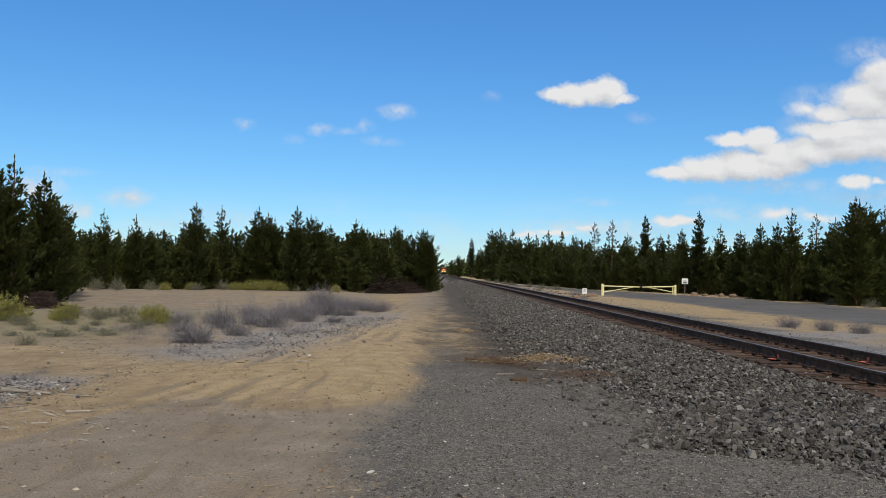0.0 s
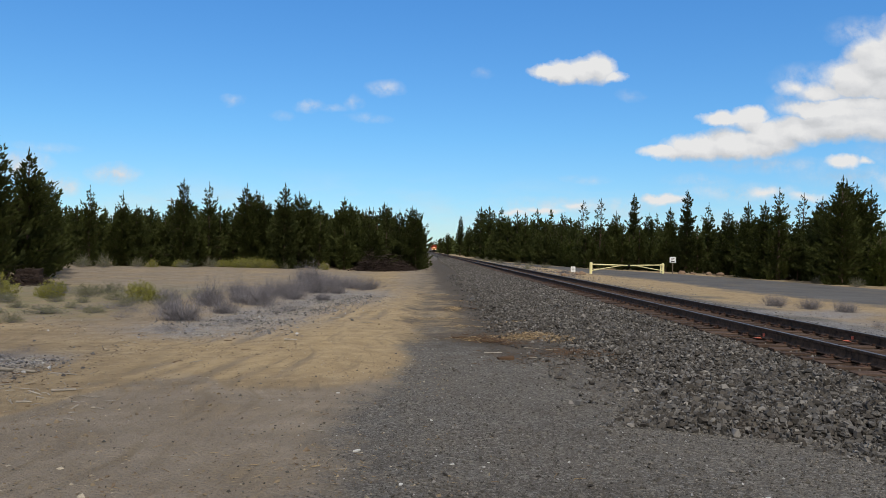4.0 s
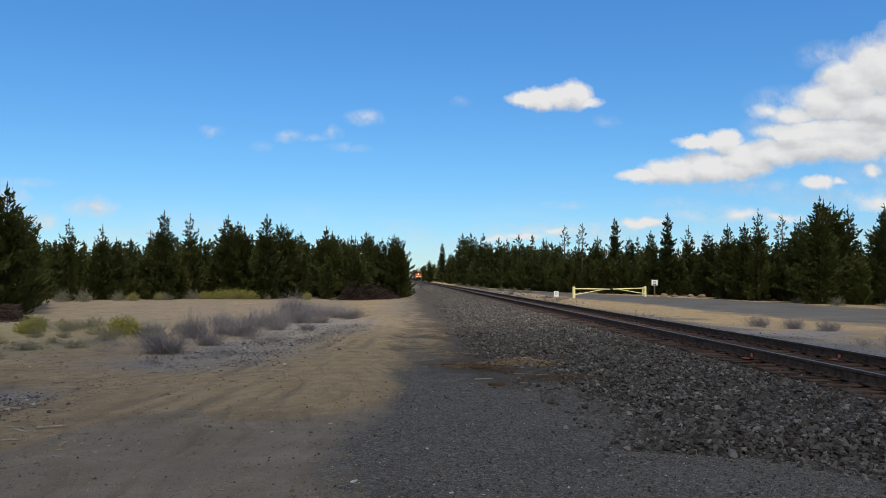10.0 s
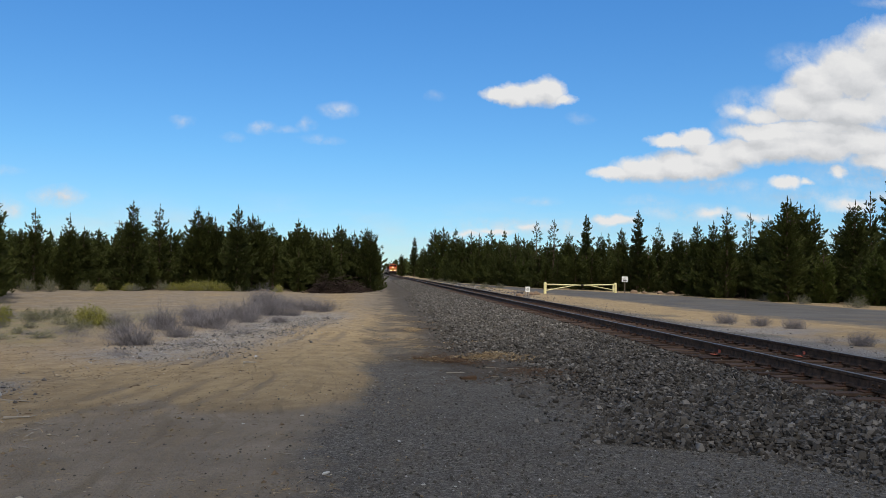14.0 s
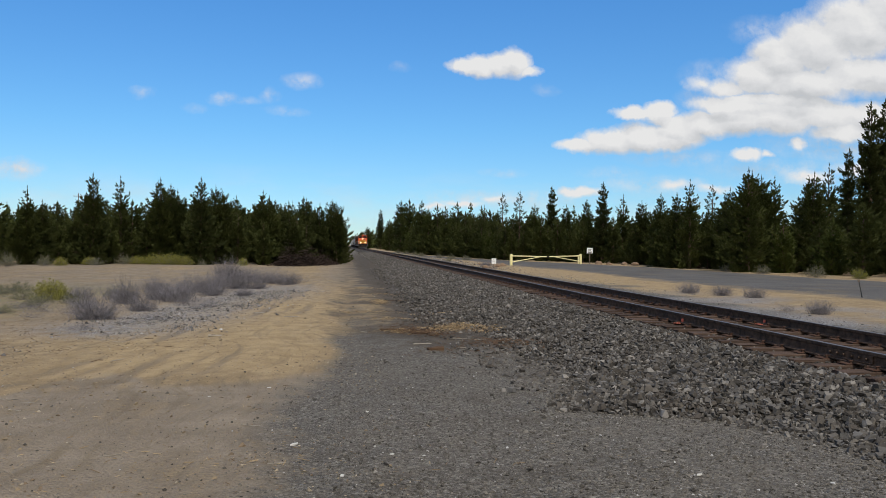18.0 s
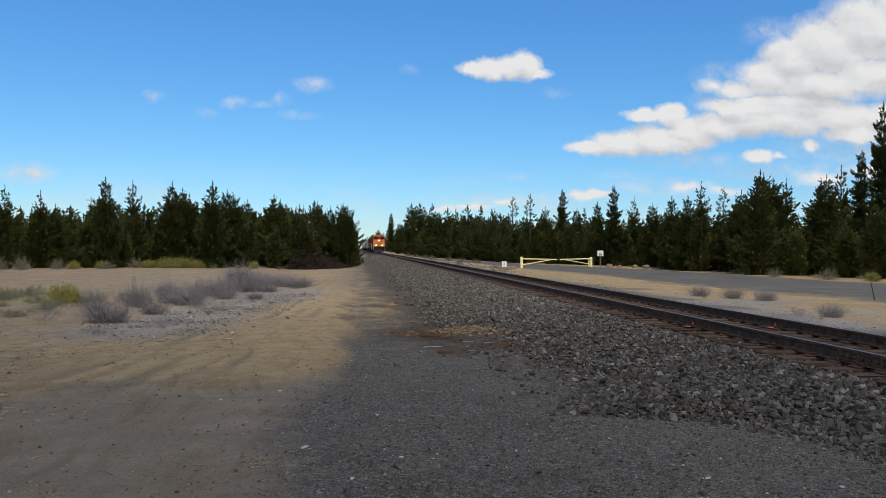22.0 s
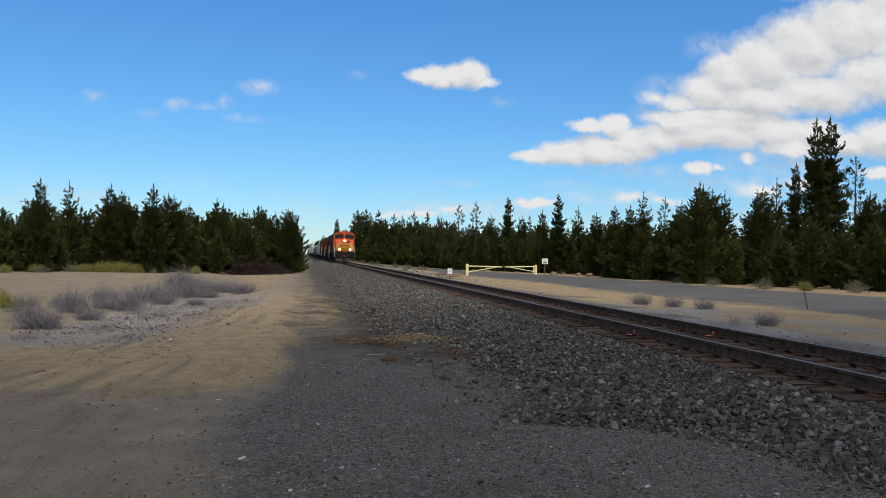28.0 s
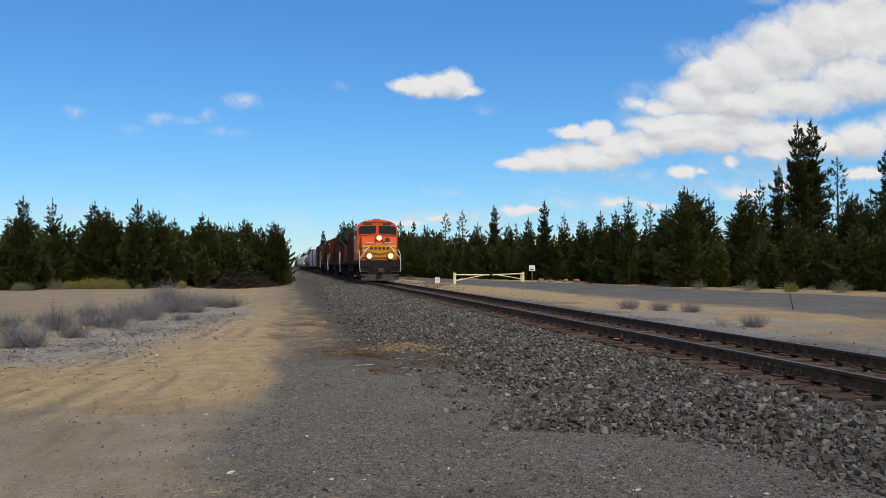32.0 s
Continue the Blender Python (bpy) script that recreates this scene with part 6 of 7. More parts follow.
def stump(x, y, size, seed):
    """A charred stump with a splintered top."""
    r = np.random.default_rng(seed)
    s = Shape()
    ring = [(math.cos(k * 0.5236), math.sin(k * 0.5236)) for k in range(12)]
    rows = [[(c * size * w * r.uniform(0.92, 1.08), d * size * w * r.uniform(0.92, 1.08), z * size + (r.uniform(-0.12, 0.2) * size if z > 1 else 0)) for c, d in ring] for z, w in ((-0.1, 1.25), (0.25, 0.95), (0.8, 0.85), (1.25, 0.8))]
    s.v = [p for row in rows for p in row] + [(0, 0, 1.1 * size)]
    for k in range(3):
        s.f += [(12 * k + q, 12 * k + (q + 1) % 12, 12 * k + 12 + (q + 1) % 12, 12 * k + 12 + q) for q in range(12)]
    s.f += [(36 + q, 36 + (q + 1) % 12, 48) for q in range(12)]
    s.smooth = [False] * len(s.f)
    z = float(ground_height(np.array(x), np.array(y)))
    tagged(part("tree_stump", s, "slash", None, "dark weathered tree stump under the pines", pose(x, y, z)), "", "stump", "stumps by the grove")


stump(-18.25, 38.2, 0.5, 5)
stump(-18.9, 38.6, 0.42, 6)


def litter(x, y, wide, seed):
    r = np.random.default_rng(seed)
    s = Shape().prism([(wide * math.cos(a) * r.uniform(0.5, 1.0), wide * 0.55 * math.sin(a) * r.uniform(0.6, 1.0)) for a in np.arange(0, 6.2, 0.8)], 2, 0.0, wide * 0.25)
    z = float(ground_height(np.array(x), np.array(y)))
    tagged(part("pale_stone", s, "litter", None, "small pale flat stone on grey gravel", pose(x, y, z + 0.002, r.uniform(-5, 5), r.uniform(-5, 5), r.uniform(0, 360))), "", "stone", "pale stones in the yard")


for k, (x, y, w) in enumerate([(-0.5, 6.88, 0.045), (0.3, 6.5, 0.03), (2.55, 5.75, 0.035), (3.4, 5.4, 0.03), (-0.95, 9.6, 0.03), (-1.55, 9.1, 0.025), (0.55, 6.45, 0.02), (0.6, 6.6, 0.018), (0.15, 8.2, 0.03), (-0.1, 5.9, 0.03), (2.2, 7.0, 0.02)]):
    litter(x, y, w, 120 + k)


# ---------------------------------------------------------------- train
LOCO_LONG = 22.3


def wheelset(parent, y, r=0.52, name="wheelset"):
    s = Shape()
    for g in (-1, 1):
        s.rod((g * 0.69, 0, 0), (g * 0.83, 0, 0), r, r, 20)
        s.rod((g * 0.69, 0, 0), (g * 0.66, 0, 0), r + 0.03, r + 0.03, 20)
        s.rod((g * 0.83, 0, 0), (g * 0.86, 0, 0), r * 0.72, r * 0.66, 16)
        for k in range(4):
            a = k * math.pi / 2
            s.box(g * 0.845 - 0.02, g * 0.845 + 0.02, math.cos(a) * r * 0.45 - 0.05, math.cos(a) * r * 0.45 + 0.05, math.sin(a) * r * 0.45 - 0.05, math.sin(a) * r * 0.45 + 0.05)
    s.rod((-0.7, 0, 0), (0.7, 0, 0), 0.09, None, 8)
    return part(name, s, "wheel", parent, "", pose(0, y, r))


def truck_side(parent, y0, y1, axles, big=True):
    for g in (-1, 1):
        s = Shape()
        x0, x1 = (1.0, 1.12) if g > 0 else (-1.12, -1.0)
        s.prism([(y0, 0.62), (y0 + 0.3, 0.85), (y1 - 0.3, 0.85), (y1, 0.62), (y1 - 0.25, 0.5), (y0 + 0.25, 0.5)], 0, x0, x1)
        side = part("truck_frame", s, "black", parent, "black truck side frame")
        for a in axles:
            b = Shape().box(x0 - 0.05, x1 + 0.05, a - 0.2, a + 0.2, 0.36, 0.68, 0.03)
            part("axle_box", b, "plow", side)
        for a in axles[:-1]:
            c = Shape().rod((g * 1.13, a + 0.75, 0.42), (g * 1.13, a + 0.75, 0.82), 0.11, None, 8)
            part("spring", c, "black", side)


def build_loco(y, front):
    """A wide-cab diesel unit; its front coupler at the origin, its body behind it. front: the lead unit, with lit lamps."""
    label = "orange and yellow wide-nosed diesel locomotive with lit headlights leading the train" if front else "orange diesel locomotive with dark roof coupled behind the leader"
    loco = thing("locomotive", label, "locomotive", "locomotives of the train")
    L = LOCO_LONG
    part("deck", Shape().box(-1.52, 1.52, 0.75, L - 0.6, 1.30, 1.62, 0.03), "black", loco, "black underframe and walkway")
    part("skirt", Shape().box(-1.54, -1.525, 1.5, L - 1.2, 1.42, 1.60).box(1.525, 1.54, 1.5, L - 1.2, 1.42, 1.60), "loco_red", loco, "red-brown sill stripe")
    # pilot, plow, coupler
    part("pilot", Shape().prism([(-1.5, 1.62), (1.5, 1.62), (1.5, 0.75), (1.28, 0.42), (-1.28, 0.42), (-1.5, 0.75)], 1, 0.62, 0.82), "black", loco, "black pilot plate")
    plow = Shape()
    plow.put([(-1.45, 0.62, 0.55), (0, 0.2, 0.55), (1.45, 0.62, 0.55), (1.4, 0.5, 0.1), (0, 0.02, 0.1), (-1.4, 0.5, 0.1), (-1.45, 0.75, 0.55), (0, 0.42, 0.55), (1.45, 0.75, 0.55), (1.4, 0.66, 0.1), (0, 0.3, 0.1), (-1.4, 0.66, 0.1)],
             [(0, 1, 4, 5), (1, 2, 3, 4), (6, 11, 10, 7), (7, 10, 9, 8), (0, 6, 7, 1), (1, 7, 8, 2), (5, 4, 10, 11), (4, 3, 9, 10), (0, 5, 11, 6), (2, 8, 9, 3)])
    part("plow", plow, "plow", loco, "dusty grey snow plow blade")
    part("coupler", Shape().box(-0.13, 0.13, -0.12, 0.7, 0.72, 0.98, 0.03).box(-0.24, 0.2, -0.28, -0.02, 0.68, 1.02, 0.04), "rust", loco, "rusty knuckle coupler")
    for k in (-0.62, -0.48, 0.48, 0.62):
        part("air_hose", Shape().tube([(k, 0.62, 1.05), (k, 0.45, 0.95), (k * 1.05, 0.42, 0.6)], 0.03), "black", loco)
    for g in (-1, 1):
        for k in range(4):
            part("front_step", Shape().box(g * 1.18 - 0.3, g * 1.18 + 0.3, 0.42 + 0.1 * k, 0.66 + 0.1 * k, 0.45 + 0.3 * k, 0.49 + 0.3 * k), "plow", loco)
        rail_bits = Shape().tube([(g * 1.50, 0.45, 0.75), (g * 1.56, 0.42, 1.25), (g * 1.52, 0.5, 1.75), (g * 1.12, 0.62, 2.25), (g * 0.85, 0.75, 2.62)], 0.028)
        rail_bits.tube([(g * 1.54, 0.55, 1.62), (g * 1.54, 0.6, 2.1), (g * 1.5, 1.4, 2.45)], 0.025)
        part("handrail", rail_bits, "railing", loco, "white front handrail")
    # nose
    nose = Shape().prism([(0.92, 1.62), (0.86, 2.25), (1.05, 3.0), (1.5, 3.32), (2.3, 3.42), (2.3, 1.62)], 0, -1.28, 1.28)
    nose_ob = part("nose", nose, "yellow", loco, "sloped yellow nose")
    part("nose_cap", Shape().prism([(0.985, 2.8), (1.035, 3.02), (1.5, 3.345), (2.32, 3.45), (2.32, 2.83)], 0, -1.30, 1.30), "orange", nose_ob, "orange upper nose")
    for g in (-1, 1):
        ch = Shape().prism([(g * 1.0, 1.65), (g * 1.31, 1.65), (g * 1.31, 3.3), (g * 1.16, 3.1)], 1, 1.25, 2.28)
        part("nose_corner", ch, "yellow", nose_ob)
        part("stripe", Shape().prism([(g * 0.86, 2.56), (g * 1.315, 2.5), (g * 1.315, 2.56), (g * 0.86, 2.62)], 1, 0.9, 2.2), "ink", nose_ob, "dark stripe")
        part("stripe", Shape().prism([(g * 0.98, 2.18), (g * 1.315, 2.12), (g * 1.315, 2.18), (g * 0.98, 2.24)], 1, 0.862, 2.2), "ink", nose_ob, "dark stripe")
    emblem = Shape().prism([(-0.95, 2.40), (-0.7, 2.72), (0.0, 2.86), (0.7, 2.72), (0.95, 2.40), (0.6, 2.2), (0.0, 2.1), (-0.6, 2.2)], 1, 0.80, 0.9)
    em = part("emblem", emblem, "yellow", nose_ob, "yellow shield panel")
    for k in range(5):
        part("emblem_bar", Shape().box(-0.72 + k * 0.31, -0.50 + k * 0.31, 0.785, 0.82, 2.42, 2.62, 0.004), "ink", em)
    for z, half in ((1.72, 1.26), (1.80, 1.26)):
        part("stripe", Shape().box(-half, half, 0.865, 0.915, z, z + 0.035), "ink", nose_ob, "dark stripe")
    part("nose_base", Shape().box(-1.29, 1.29, 0.875, 0.95, 1.56, 1.7, 0.01), "orange", nose_ob, "orange lower edge of the nose")
    for g in (-1, 1):
        part("grab_iron", Shape().tube([(g * 0.45, 0.9, 2.95), (g * 0.45, 0.84, 2.95), (g * 1.0, 0.9, 2.95), (g * 1.0, 0.98, 2.95)], 0.014, 5), "railing", nose_ob)
        part("wiper", Shape().tube([(g * 0.75, 2.24, 3.62), (g * 0.55, 2.23, 4.05)], 0.014, 4), "black", nose_ob)
        part("marker_light", Shape().rod((g * 0.3, 0.9, 2.98), (g * 0.3, 0.95, 2.98), 0.05, None, 8), "window", nose_ob)
    part("nose_door", Shape().box(0.95, 1.22, 0.845, 0.9, 1.66, 2.1, 0.01), "yellow", nose_ob)
    # cab
    cab = Shape().prism([(-1.55, 1.62), (-1.58, 3.9), (-1.5, 4.28), (-1.25, 4.52), (-0.8, 4.66), (0.8, 4.66), (1.25, 4.52), (1.5, 4.28), (1.58, 3.9), (1.55, 1.62)], 1, 2.3, 5.1)
    # trailing cabs wear the darkened orange in place of shade
    cab_ob = part("cab", cab, "orange" if front else "orange_shaded", loco, "orange crew cab")
    part("cab_roof", Shape().prism([(-1.2, 4.57), (-0.8, 4.69), (-0.4, 4.74), (0.4, 4.74), (0.8, 4.69), (1.2, 4.57)], 1, 2.25, 5.2), "orange", cab_ob)
    part("horn", Shape().box(-0.28, 0.28, 2.6, 3.2, 4.7, 4.86, 0.03), "orange", cab_ob)
    for g in (-1, 1):
        pane = Shape().prism([(g * 0.1, 3.68), (g * 1.46, 3.56), (g * 1.5, 3.95), (g * 1.38, 4.26), (g * 0.1, 4.33)], 1, 2.26, 2.295)
        part("windshield", pane, "window", cab_ob, "dark windshield pane")
        frame_bits = Shape()
        ring = [(g * 0.1, 3.68), (g * 1.46, 3.56), (g * 1.5, 3.95), (g * 1.38, 4.26), (g * 0.1, 4.33)]
        for p, q in zip(ring, ring[1:] + ring[:1]):
            frame_bits.rod((p[0], 2.255, p[1]), (q[0], 2.255, q[1]), 0.025, None, 5)
        part("window_gasket", frame_bits, "orange", cab_ob)
        part("number_board", Shape().box(min(g * 0.42, g * 1.06), max(g * 0.42, g * 1.06), 2.2, 2.3, 4.38, 4.54, 0.01), "ink", cab_ob, "dark number board")
        part("side_window", Shape().box(g * 1.56 - 0.03, g * 1.56 + 0.03, 3.0, 3.75, 3.35, 4.0, 0.02).box(g * 1.56 - 0.03, g * 1.56 + 0.03, 3.9, 4.65, 3.35, 4.0, 0.02), "window", cab_ob, "dark side window")
        part("mirror", Shape().box(g * 1.66 - 0.07, g * 1.66 + 0.07, 2.75, 2.8, 3.5, 3.9, 0.01), "black", cab_ob)
        part("cab_side_stripe", Shape().box(g * 1.556 - 0.012, g * 1.556 + 0.012, 2.35, 5.1, 2.2, 2.75), "yellow", cab_ob, "yellow side band")
    # lamps
    glow, ring = ("lamp", "lens") if front else ("window", "black")
    paint = "orange" if front else "orange_shaded"
    hl = part("headlight", Shape().box(-0.28, 0.28, 0.98, 1.25, 3.12, 3.5, 0.03), "orange", nose_ob, "headlight housing")
    part("lamp", Shape().rod((-0.1, 0.96, 3.3), (-0.1, 0.99, 3.3), 0.09, None, 14).rod((0.08, 0.965, 3.3), (0.08, 0.99, 3.3), 0.09, None, 14), glow, hl, "lit headlight")
    # glowing disc behind the lamps imitates their halo, as on the ditch lights
    part("reflector", Shape().rod((0, 0.975, 3.3), (0, 0.995, 3.3), 0.2, None, 16), ring, hl, "disc imitating lamp halo")
    part("bell_cover", Shape().rod((0.62, 0.98, 3.16), (0.62, 1.06, 3.16), 0.19, 0.19, 14), "ink", nose_ob, "round dark plate")
    for g in (-1, 1):
        box = part("ditch_light", Shape().box(g * 0.80 - 0.2, g * 0.80 + 0.2, 0.52, 0.75, 1.76, 2.1, 0.03), "black", loco, "ditch light housing")
        part("lamp", Shape().rod((g * 0.80, 0.49, 1.93), (g * 0.80, 0.53, 1.93), 0.14, None, 14), glow, box, "lit ditch light")
        part("reflector", Shape().rod((g * 0.80, 0.505, 1.93), (g * 0.80, 0.53, 1.93), 0.21, None, 16), ring, box, "disc imitating lamp halo")
    # hood
    hood = part("hood", Shape().box(-0.98, 0.98, 5.1, L - 3.6, 1.62, 4.3, 0.06), "loco_red", loco, "dark orange-red engine hood")
    part("hood_roof", Shape().prism([(-1.0, 4.05), (-0.7, 4.5), (0.7, 4.5), (1.0, 4.05)], 1, 5.1, L - 5.6), "loco_dark", hood, "dark sooty roof")
    for g in (-1, 1):
        part("side_band", Shape().box(g * 0.99 - 0.01, g * 0.99 + 0.01, 5.3, L - 3.7, 1.75, 2.0), "orange_shaded", hood, "dark orange band")
        for k in range(8):
            y0 = 6.0 + k * 1.45
            part("hood_door", Shape().box(g * 0.99 - 0.025, g * 0.99 + 0.025, y0, y0 + 1.3, 2.35, 3.9, 0.012), "loco_red", hood)
        run = Shape().tube([(g * 1.5, 5.3 + 2 * k, 2.65) for k in range(9)], 0.018, 5)
        for k in range(9):
            run.rod((g * 1.5, 5.3 + 2 * k, 1.62), (g * 1.5, 5.3 + 2 * k, 2.66), 0.018, None, 5)
        part("walkway_rail", run, "black", loco)
        part("rear_handrail", Shape().tube([(g * 1.52, L - 0.62, 0.6), (g * 1.56, L - 0.6, 1.4), (g * 1.5, L - 0.7, 2.65)], 0.032), "railing", loco, "white rear handrail")
    part("radiator", Shape().prism([(-1.0, 3.3), (-1.5, 3.75), (-1.5, 4.5), (-0.9, 4.7), (0.9, 4.7), (1.5, 4.5), (1.5, 3.75), (1.0, 3.3)], 1, L - 5.6, L - 1.5), "loco_dark", loco, "flared dark radiator cabin")
    part("rear_hood", Shape().box(-0.98, 0.98, L - 3.6, L - 1.5, 1.62, 4.1, 0.05), "loco_red", loco)
    part("exhaust", Shape().box(-0.35, 0.35, 10.6, 11.6, 4.45, 4.72, 0.04), "black", loco)
    part("fuel_tank", Shape().prism([(-1.35, 1.3), (-1.4, 0.75), (-1.0, 0.4), (1.0, 0.4), (1.4, 0.75), (1.35, 1.3)], 1, 7.6, 14.4), "black", loco, "black fuel tank")
    axles = []
    for y0 in (2.2, L - 6.4):
        pos = [y0, y0 + 2.05, y0 + 4.1]
        truck_side(loco, y0 - 0.7, y0 + 4.8, pos)
        axles += [wheelset(loco, a) for a in pos]
    return loco, axles


def freight_trucks(car, long):
    for y0 in (1.7, long - 1.7 - 1.78):
        truck_side(car, y0 - 0.45, y0 + 2.2, [y0, y0 + 1.78])
        for a in (y0, y0 + 1.78):
            wheelset(car, a, 0.46)
    part("coupler", Shape().box(-0.12, 0.12, -0.25, 0.8, 0.74, 0.96, 0.03).box(-0.12, 0.12, long - 0.8, long + 0.2, 0.74, 0.96, 0.03), "rust", car)


def build_boxcar():
    L = 16.5
    car = thing("boxcar", "dark brown boxcar with ribbed steel sides", "freight car", "freight cars of the train")
    body = part("body", Shape().box(-1.52, 1.52, 0.4, L - 0.4, 1.05, 4.5, 0.03), "boxcar", car)
    part("roof", Shape().prism([(-1.55, 4.48), (0, 4.68), (1.55, 4.48), (1.55, 4.4), (-1.55, 4.4)], 1, 0.35, L - 0.35), "plow", car, "weathered grey roof")
    for g in (-1, 1):
        for y in np.arange(0.9, L - 0.6, 1.1):
            part("rib", Shape().box(g * 1.545 - 0.03, g * 1.545 + 0.03, y, y + 0.1, 1.1, 4.4), "boxcar", body)
        part("door", Shape().box(g * 1.57 - 0.04, g * 1.57 + 0.04, L / 2 - 1.5, L / 2 + 1.5, 1.15, 4.3, 0.02), "boxcar", body)
        part("ladder", Shape().box(g * 1.56 - 0.02, g * 1.56 + 0.02, 0.5, 0.56, 1.0, 4.4).box(g * 1.56 - 0.02, g * 1.56 + 0.02, 0.9, 0.96, 1.0, 4.4), "railing", body)
    freight_trucks(car, L)
    return car, L


def build_lumber_car():
    L = 22.4
    car = thing("lumber_car", "center-beam flat car stacked with white-wrapped lumber", "freight car", "freight cars of the train")
    part("deck", Shape().box(-1.48, 1.48, 0.4, L - 0.4, 0.95, 1.2, 0.03), "redsteel", car)
    for y in (0.5, L - 0.7):
        part("bulkhead", Shape().box(-1.48, 1.48, y, y + 0.2, 1.2, 4.55, 0.03), "redsteel", car, "steel end bulkhead")
    part("center_beam", Shape().box(-0.08, 0.08, 0.6, L - 0.6, 4.35, 4.6, 0.02), "redsteel", car)
    for y in np.arange(2.4, L - 1.5, 2.5):
        part("center_post", Shape().box(-0.06, 0.06, y - 0.08, y + 0.08, 1.2, 4.4), "redsteel", car)
    for g in (-1, 1):
        for k in range(5):
            y0 = 0.9 + k * 4.15
            for j in range(4):
                x0, x1 = sorted((g * 0.12, g * (1.38 + 0.03 * ((k * 3 + j) % 3))))
                z0 = 1.22 + j * 0.78
                bundle = part("lumber_bundle", Shape().box(x0, x1, y0 + 0.04 * (j % 2), y0 + 3.95, z0, z0 + 0.72, 0.03), "wrap", car, "white-wrapped lumber bundle")
                part("dark_band", Shape().box(g * 1.43 - 0.02, g * 1.43 + 0.02, y0 + 0.3, y0 + 3.6, z0 + 0.22, z0 + 0.4), "hopper" if (k + j) % 2 else "plow", bundle)
    freight_trucks(car, L)
    return car, L


def round_body(half, low, high, y0, y1, n=16):
    ring = []
    for k in range(n + 1):
        a = math.pi * k / n
        ring.append((half * math.cos(a), high - (high - low) * 0.35 * (1 - math.sin(a))))
    return Shape().prism([(half, low)] + ring + [(-half, low)], 1, y0, y1)


def build_hopper():
    L = 18.0
    car = thing("covered_hopper", "pale tan covered hopper car with rounded sides", "freight car", "freight cars of the train")
    body = part("body", round_body(1.6, 1.7, 4.55, 0.9, L - 0.9), "hopper", car)
    part("sill", Shape().box(-1.5, 1.5, 0.4, L - 0.4, 1.0, 1.2, 0.02), "plow", car)
    for k in range(3):
        y = 2.9 + k * 4.1
        part("chute", Shape().put([(-1.5, y, 1.7), (1.5, y, 1.7), (1.5, y + 3.9, 1.7), (-1.5, y + 3.9, 1.7), (-0.5, y + 1.4, 0.45), (0.5, y + 1.4, 0.45), (0.5, y + 2.5, 0.45), (-0.5, y + 2.5, 0.45)],
                                  [(0, 1, 2, 3), (4, 7, 6, 5), (0, 4, 5, 1), (1, 5, 6, 2), (2, 6, 7, 3), (3, 7, 4, 0)]), "hopper", body)
    part("hatch_walk", Shape().box(-0.45, 0.45, 1.2, L - 1.2, 4.55, 4.66, 0.02), "plow", body)
    for y in (0.6, L - 0.66):
        part("end_ladder", Shape().box(-1.5, -1.44, y, y + 0.06, 1.1, 4.3).box(1.44, 1.5, y, y + 0.06, 1.1, 4.3), "railing", car)
    freight_trucks(car, L)
    return car, L


def build_tank():
    L = 16.0
    car = thing("tank_car", "black tank car coupled behind the lumber cars", "freight car", "freight cars of the train")
    s = Shape().rod((0, 0.8, 2.6), (0, L - 0.8, 2.6), 1.42, None, 24)
    s.rod((0, 0.5, 2.6), (0, 0.8, 2.6), 1.0, 1.42, 24).rod((0, L - 0.8, 2.6), (0, L - 0.5, 2.6), 1.42, 1.0, 24)
    tank = part("tank", s, "tank", car)
    part("dome", Shape().rod((0, L / 2, 3.9), (0, L / 2, 4.4), 0.5, 0.45, 16), "tank", tank)
    part("platform", Shape().box(-1.2, 1.2, L / 2 - 1.1, L / 2 + 1.1, 3.98, 4.03).tube([(-1.2, L / 2 - 1.1, 4.7), (1.2, L / 2 - 1.1, 4.7), (1.2, L / 2 + 1.1, 4.7), (-1.2, L / 2 + 1.1, 4.7)], 0.025), "plow", tank)
    part("sill", Shape().box(-0.5, 0.5, 0.4, L - 0.4, 1.0, 1.25, 0.02), "black", car)
    freight_trucks(car, L)
    return car, L


TRAIN_Y, TRAIN_SPEED = 59.55, 15.84      # where the leader's nose is at the end, and metres a second
TRAIN, LEAD_AXLES = [], []


def make_train():
    back = 0.0
    lead, axles = build_loco(0, True)
    LEAD_AXLES.extend(axles)
    TRAIN.append((lead, back, 0))
    back += LOCO_LONG + 0.3
    second, _ = build_loco(0, False)
    TRAIN.append((second, back + LOCO_LONG, 180))
    back += LOCO_LONG + 0.3
    TRAIN.append((copy_thing(second, pose(0, 0, 0)), back + LOCO_LONG, 180))
    back += LOCO_LONG + 0.4
    for build, count in ((build_boxcar, 1), (build_lumber_car, 2), (build_tank, 3), (build_hopper, 6)):
        car, long = build()
        for k in range(count):
            TRAIN.append((car if k == 0 else copy_thing(car, pose(0, 0, 0)), back, 0))
            back += long + 0.5


make_train()


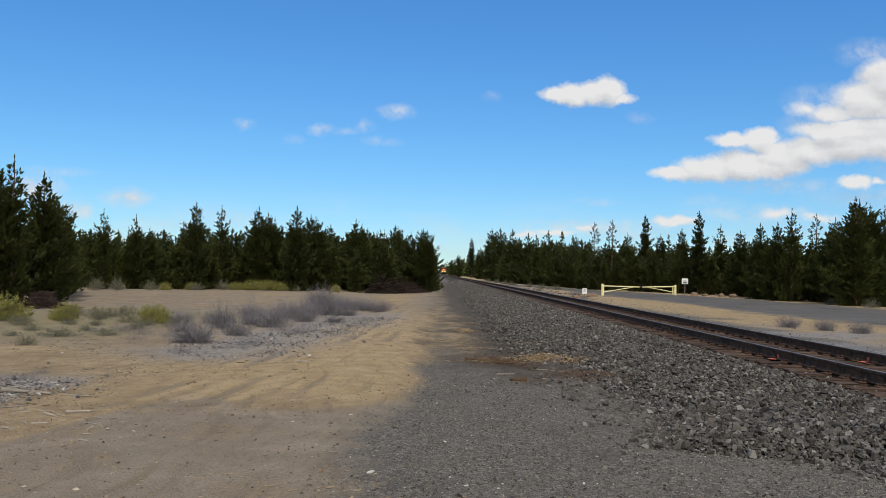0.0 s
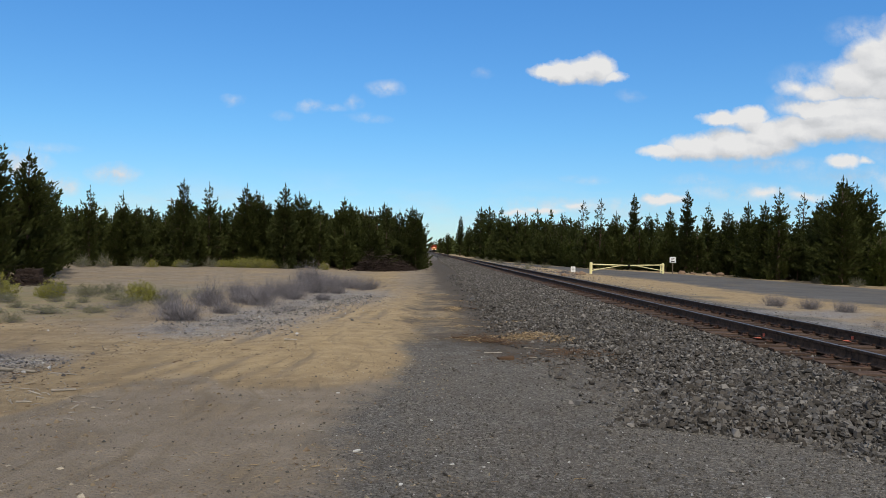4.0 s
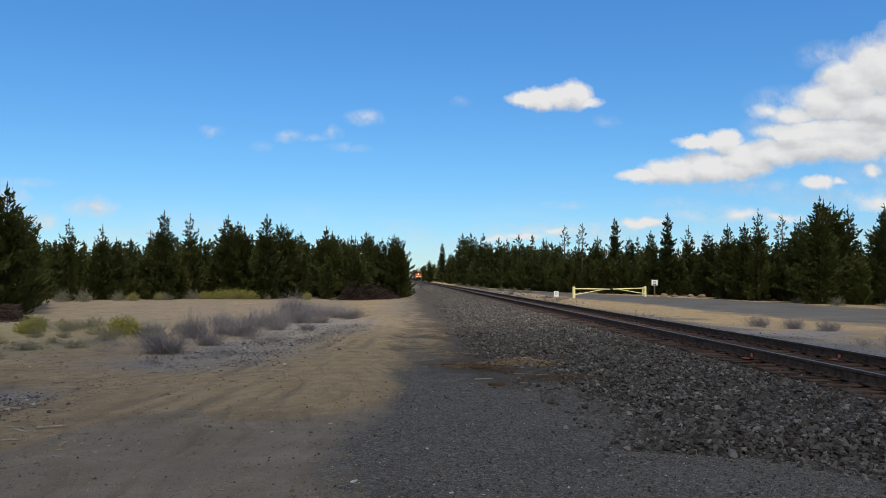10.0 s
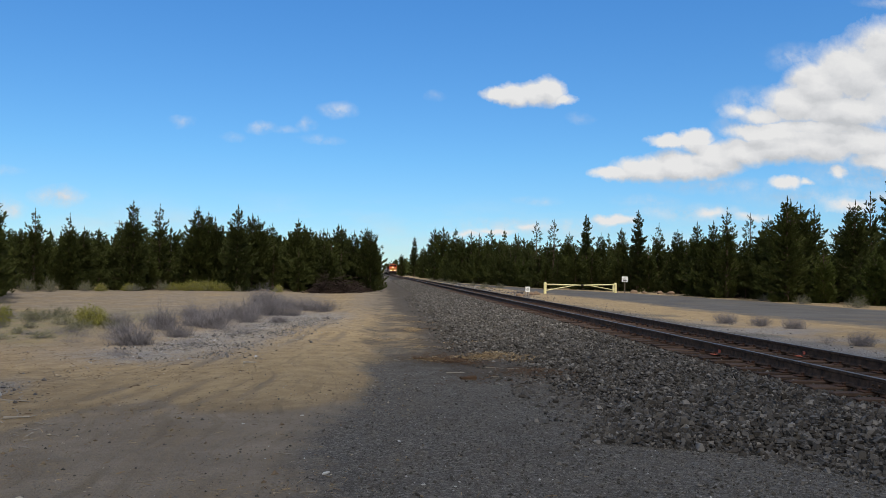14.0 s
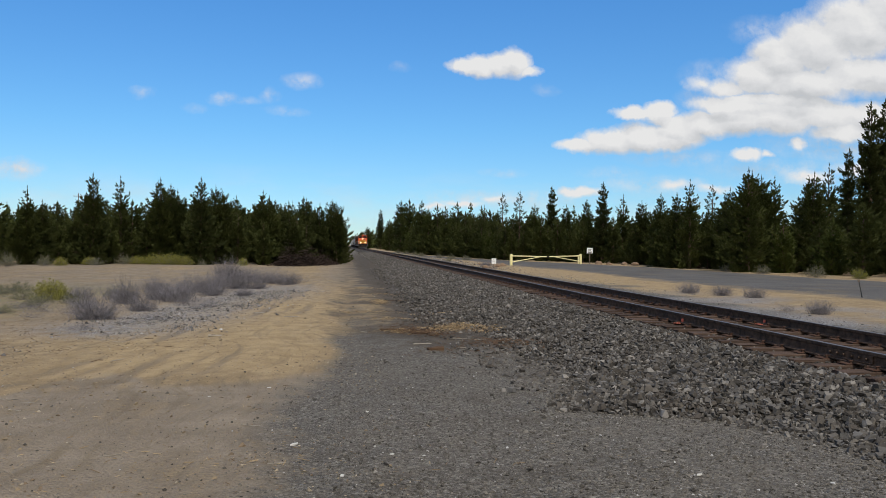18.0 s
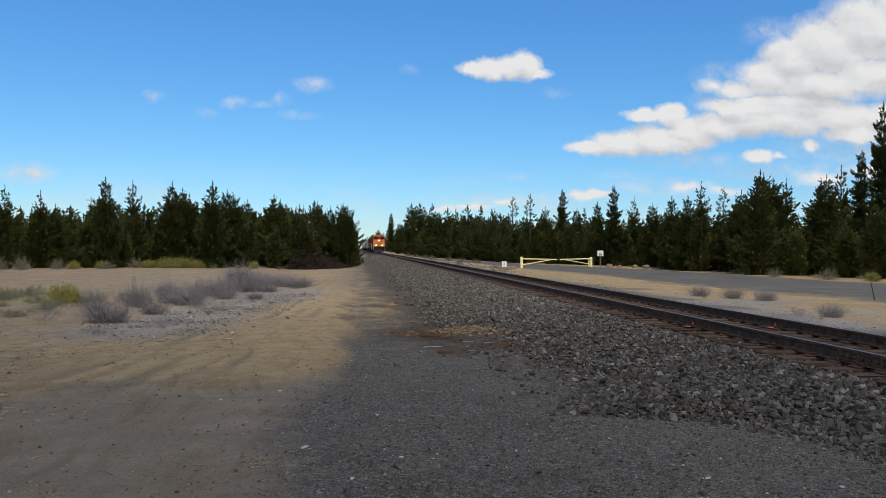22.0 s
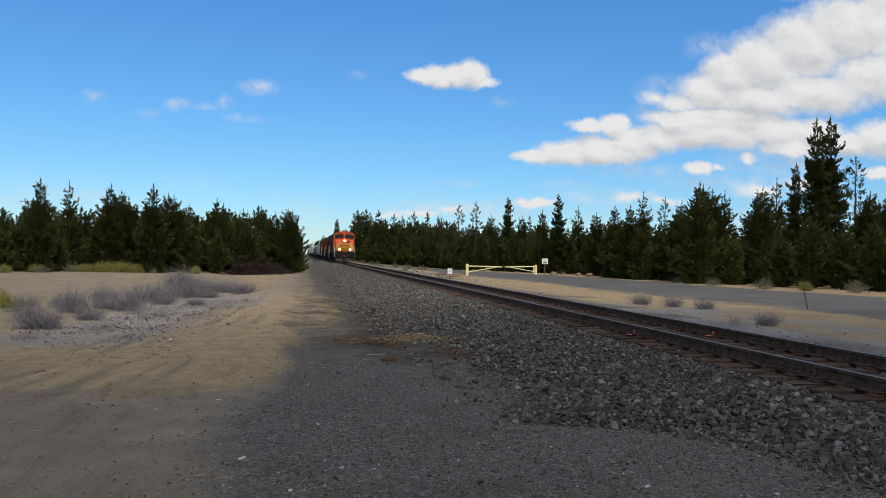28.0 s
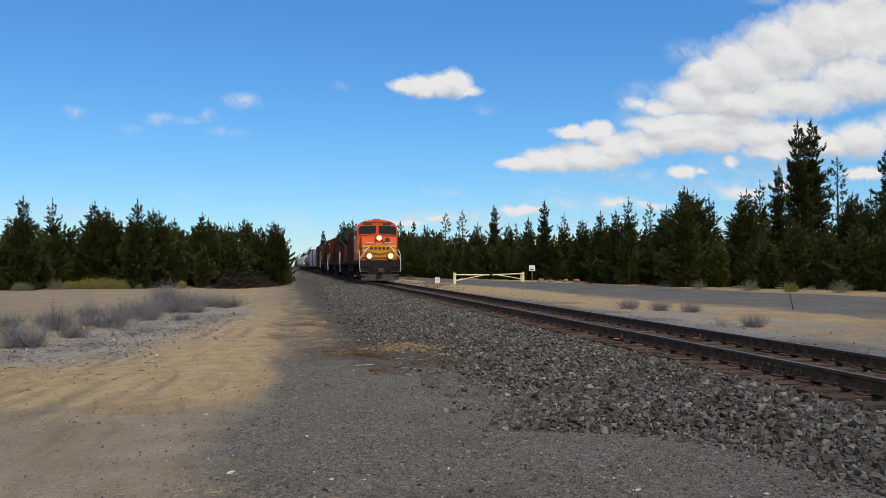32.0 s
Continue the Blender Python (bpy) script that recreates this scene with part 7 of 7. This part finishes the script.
# ---------------------------------------------------------------- unseen clouds added behind the viewer, crossing the sun to shade the yard
def build_shade_cloud(long, wide, seed):
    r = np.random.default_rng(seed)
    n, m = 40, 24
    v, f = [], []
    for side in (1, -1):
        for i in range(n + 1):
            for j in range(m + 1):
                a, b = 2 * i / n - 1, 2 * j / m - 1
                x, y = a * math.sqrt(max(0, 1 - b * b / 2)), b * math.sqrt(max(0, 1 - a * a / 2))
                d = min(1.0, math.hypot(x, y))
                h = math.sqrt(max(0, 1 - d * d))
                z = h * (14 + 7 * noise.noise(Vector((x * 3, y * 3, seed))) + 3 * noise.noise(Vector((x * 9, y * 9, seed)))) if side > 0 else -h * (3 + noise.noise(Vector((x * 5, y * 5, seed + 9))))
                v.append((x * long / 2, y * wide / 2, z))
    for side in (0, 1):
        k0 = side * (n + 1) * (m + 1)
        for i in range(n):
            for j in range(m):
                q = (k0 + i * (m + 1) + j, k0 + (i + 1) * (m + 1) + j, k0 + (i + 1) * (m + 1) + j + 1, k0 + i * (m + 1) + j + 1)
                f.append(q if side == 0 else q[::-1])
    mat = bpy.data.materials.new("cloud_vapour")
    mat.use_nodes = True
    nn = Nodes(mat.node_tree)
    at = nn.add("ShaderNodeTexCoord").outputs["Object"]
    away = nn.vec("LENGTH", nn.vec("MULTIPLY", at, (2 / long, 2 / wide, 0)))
    soft = nn.add("ShaderNodeMapRange", [nn.math("ADD", away, nn.math("MULTIPLY", nn.math("SUBTRACT", nn.noise(at, 0.05, 5.0), 0.5), 0.4)), 1.0, 0.70, 0.0, SHADE_DEPTH]).outputs[0]
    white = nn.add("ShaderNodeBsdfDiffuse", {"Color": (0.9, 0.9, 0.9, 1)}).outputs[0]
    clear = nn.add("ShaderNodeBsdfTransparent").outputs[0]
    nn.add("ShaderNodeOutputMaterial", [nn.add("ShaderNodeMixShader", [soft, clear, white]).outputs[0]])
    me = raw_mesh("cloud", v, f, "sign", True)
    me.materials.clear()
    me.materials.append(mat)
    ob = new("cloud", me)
    return tagged(ob, "cloud added out of view to shade the yard", "cloud", "drifting clouds", "structure")


# how much sun the added clouds hold back
SHADE_DEPTH = 0.57
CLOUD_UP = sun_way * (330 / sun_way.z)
SHADE_CLOUDS = [(build_shade_cloud(132, 120, 3), 10.5, -31), (build_shade_cloud(132, 120, 8), 26.0, -31)]      # when each one covers the yard, and how far along the track its middle lies


def motions():
    """The train runs up the straight track at an even pace."""
    for car, back, turn in TRAIN:
        walk(car, [(t, pose(TRACK_X, TRAIN_Y + TRAIN_SPEED * (32.0 - t) + back, RAIL_TOP, 0, 0, turn)) for t in (0.0, 8.0, 16.0, 24.0, 32.0)])
    turn_rate = TRAIN_SPEED / 0.52
    for axle in LEAD_AXLES:
        home = axle.location.copy()
        walk(axle, [(k / FPS, pose(*home, math.degrees(turn_rate * k / FPS) % 360)) for k in range(32 * FPS + 1)])
    for cloud, noon, along in SHADE_CLOUDS:
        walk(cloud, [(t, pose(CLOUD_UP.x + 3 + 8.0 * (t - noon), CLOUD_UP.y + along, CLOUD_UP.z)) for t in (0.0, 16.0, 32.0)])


motions()
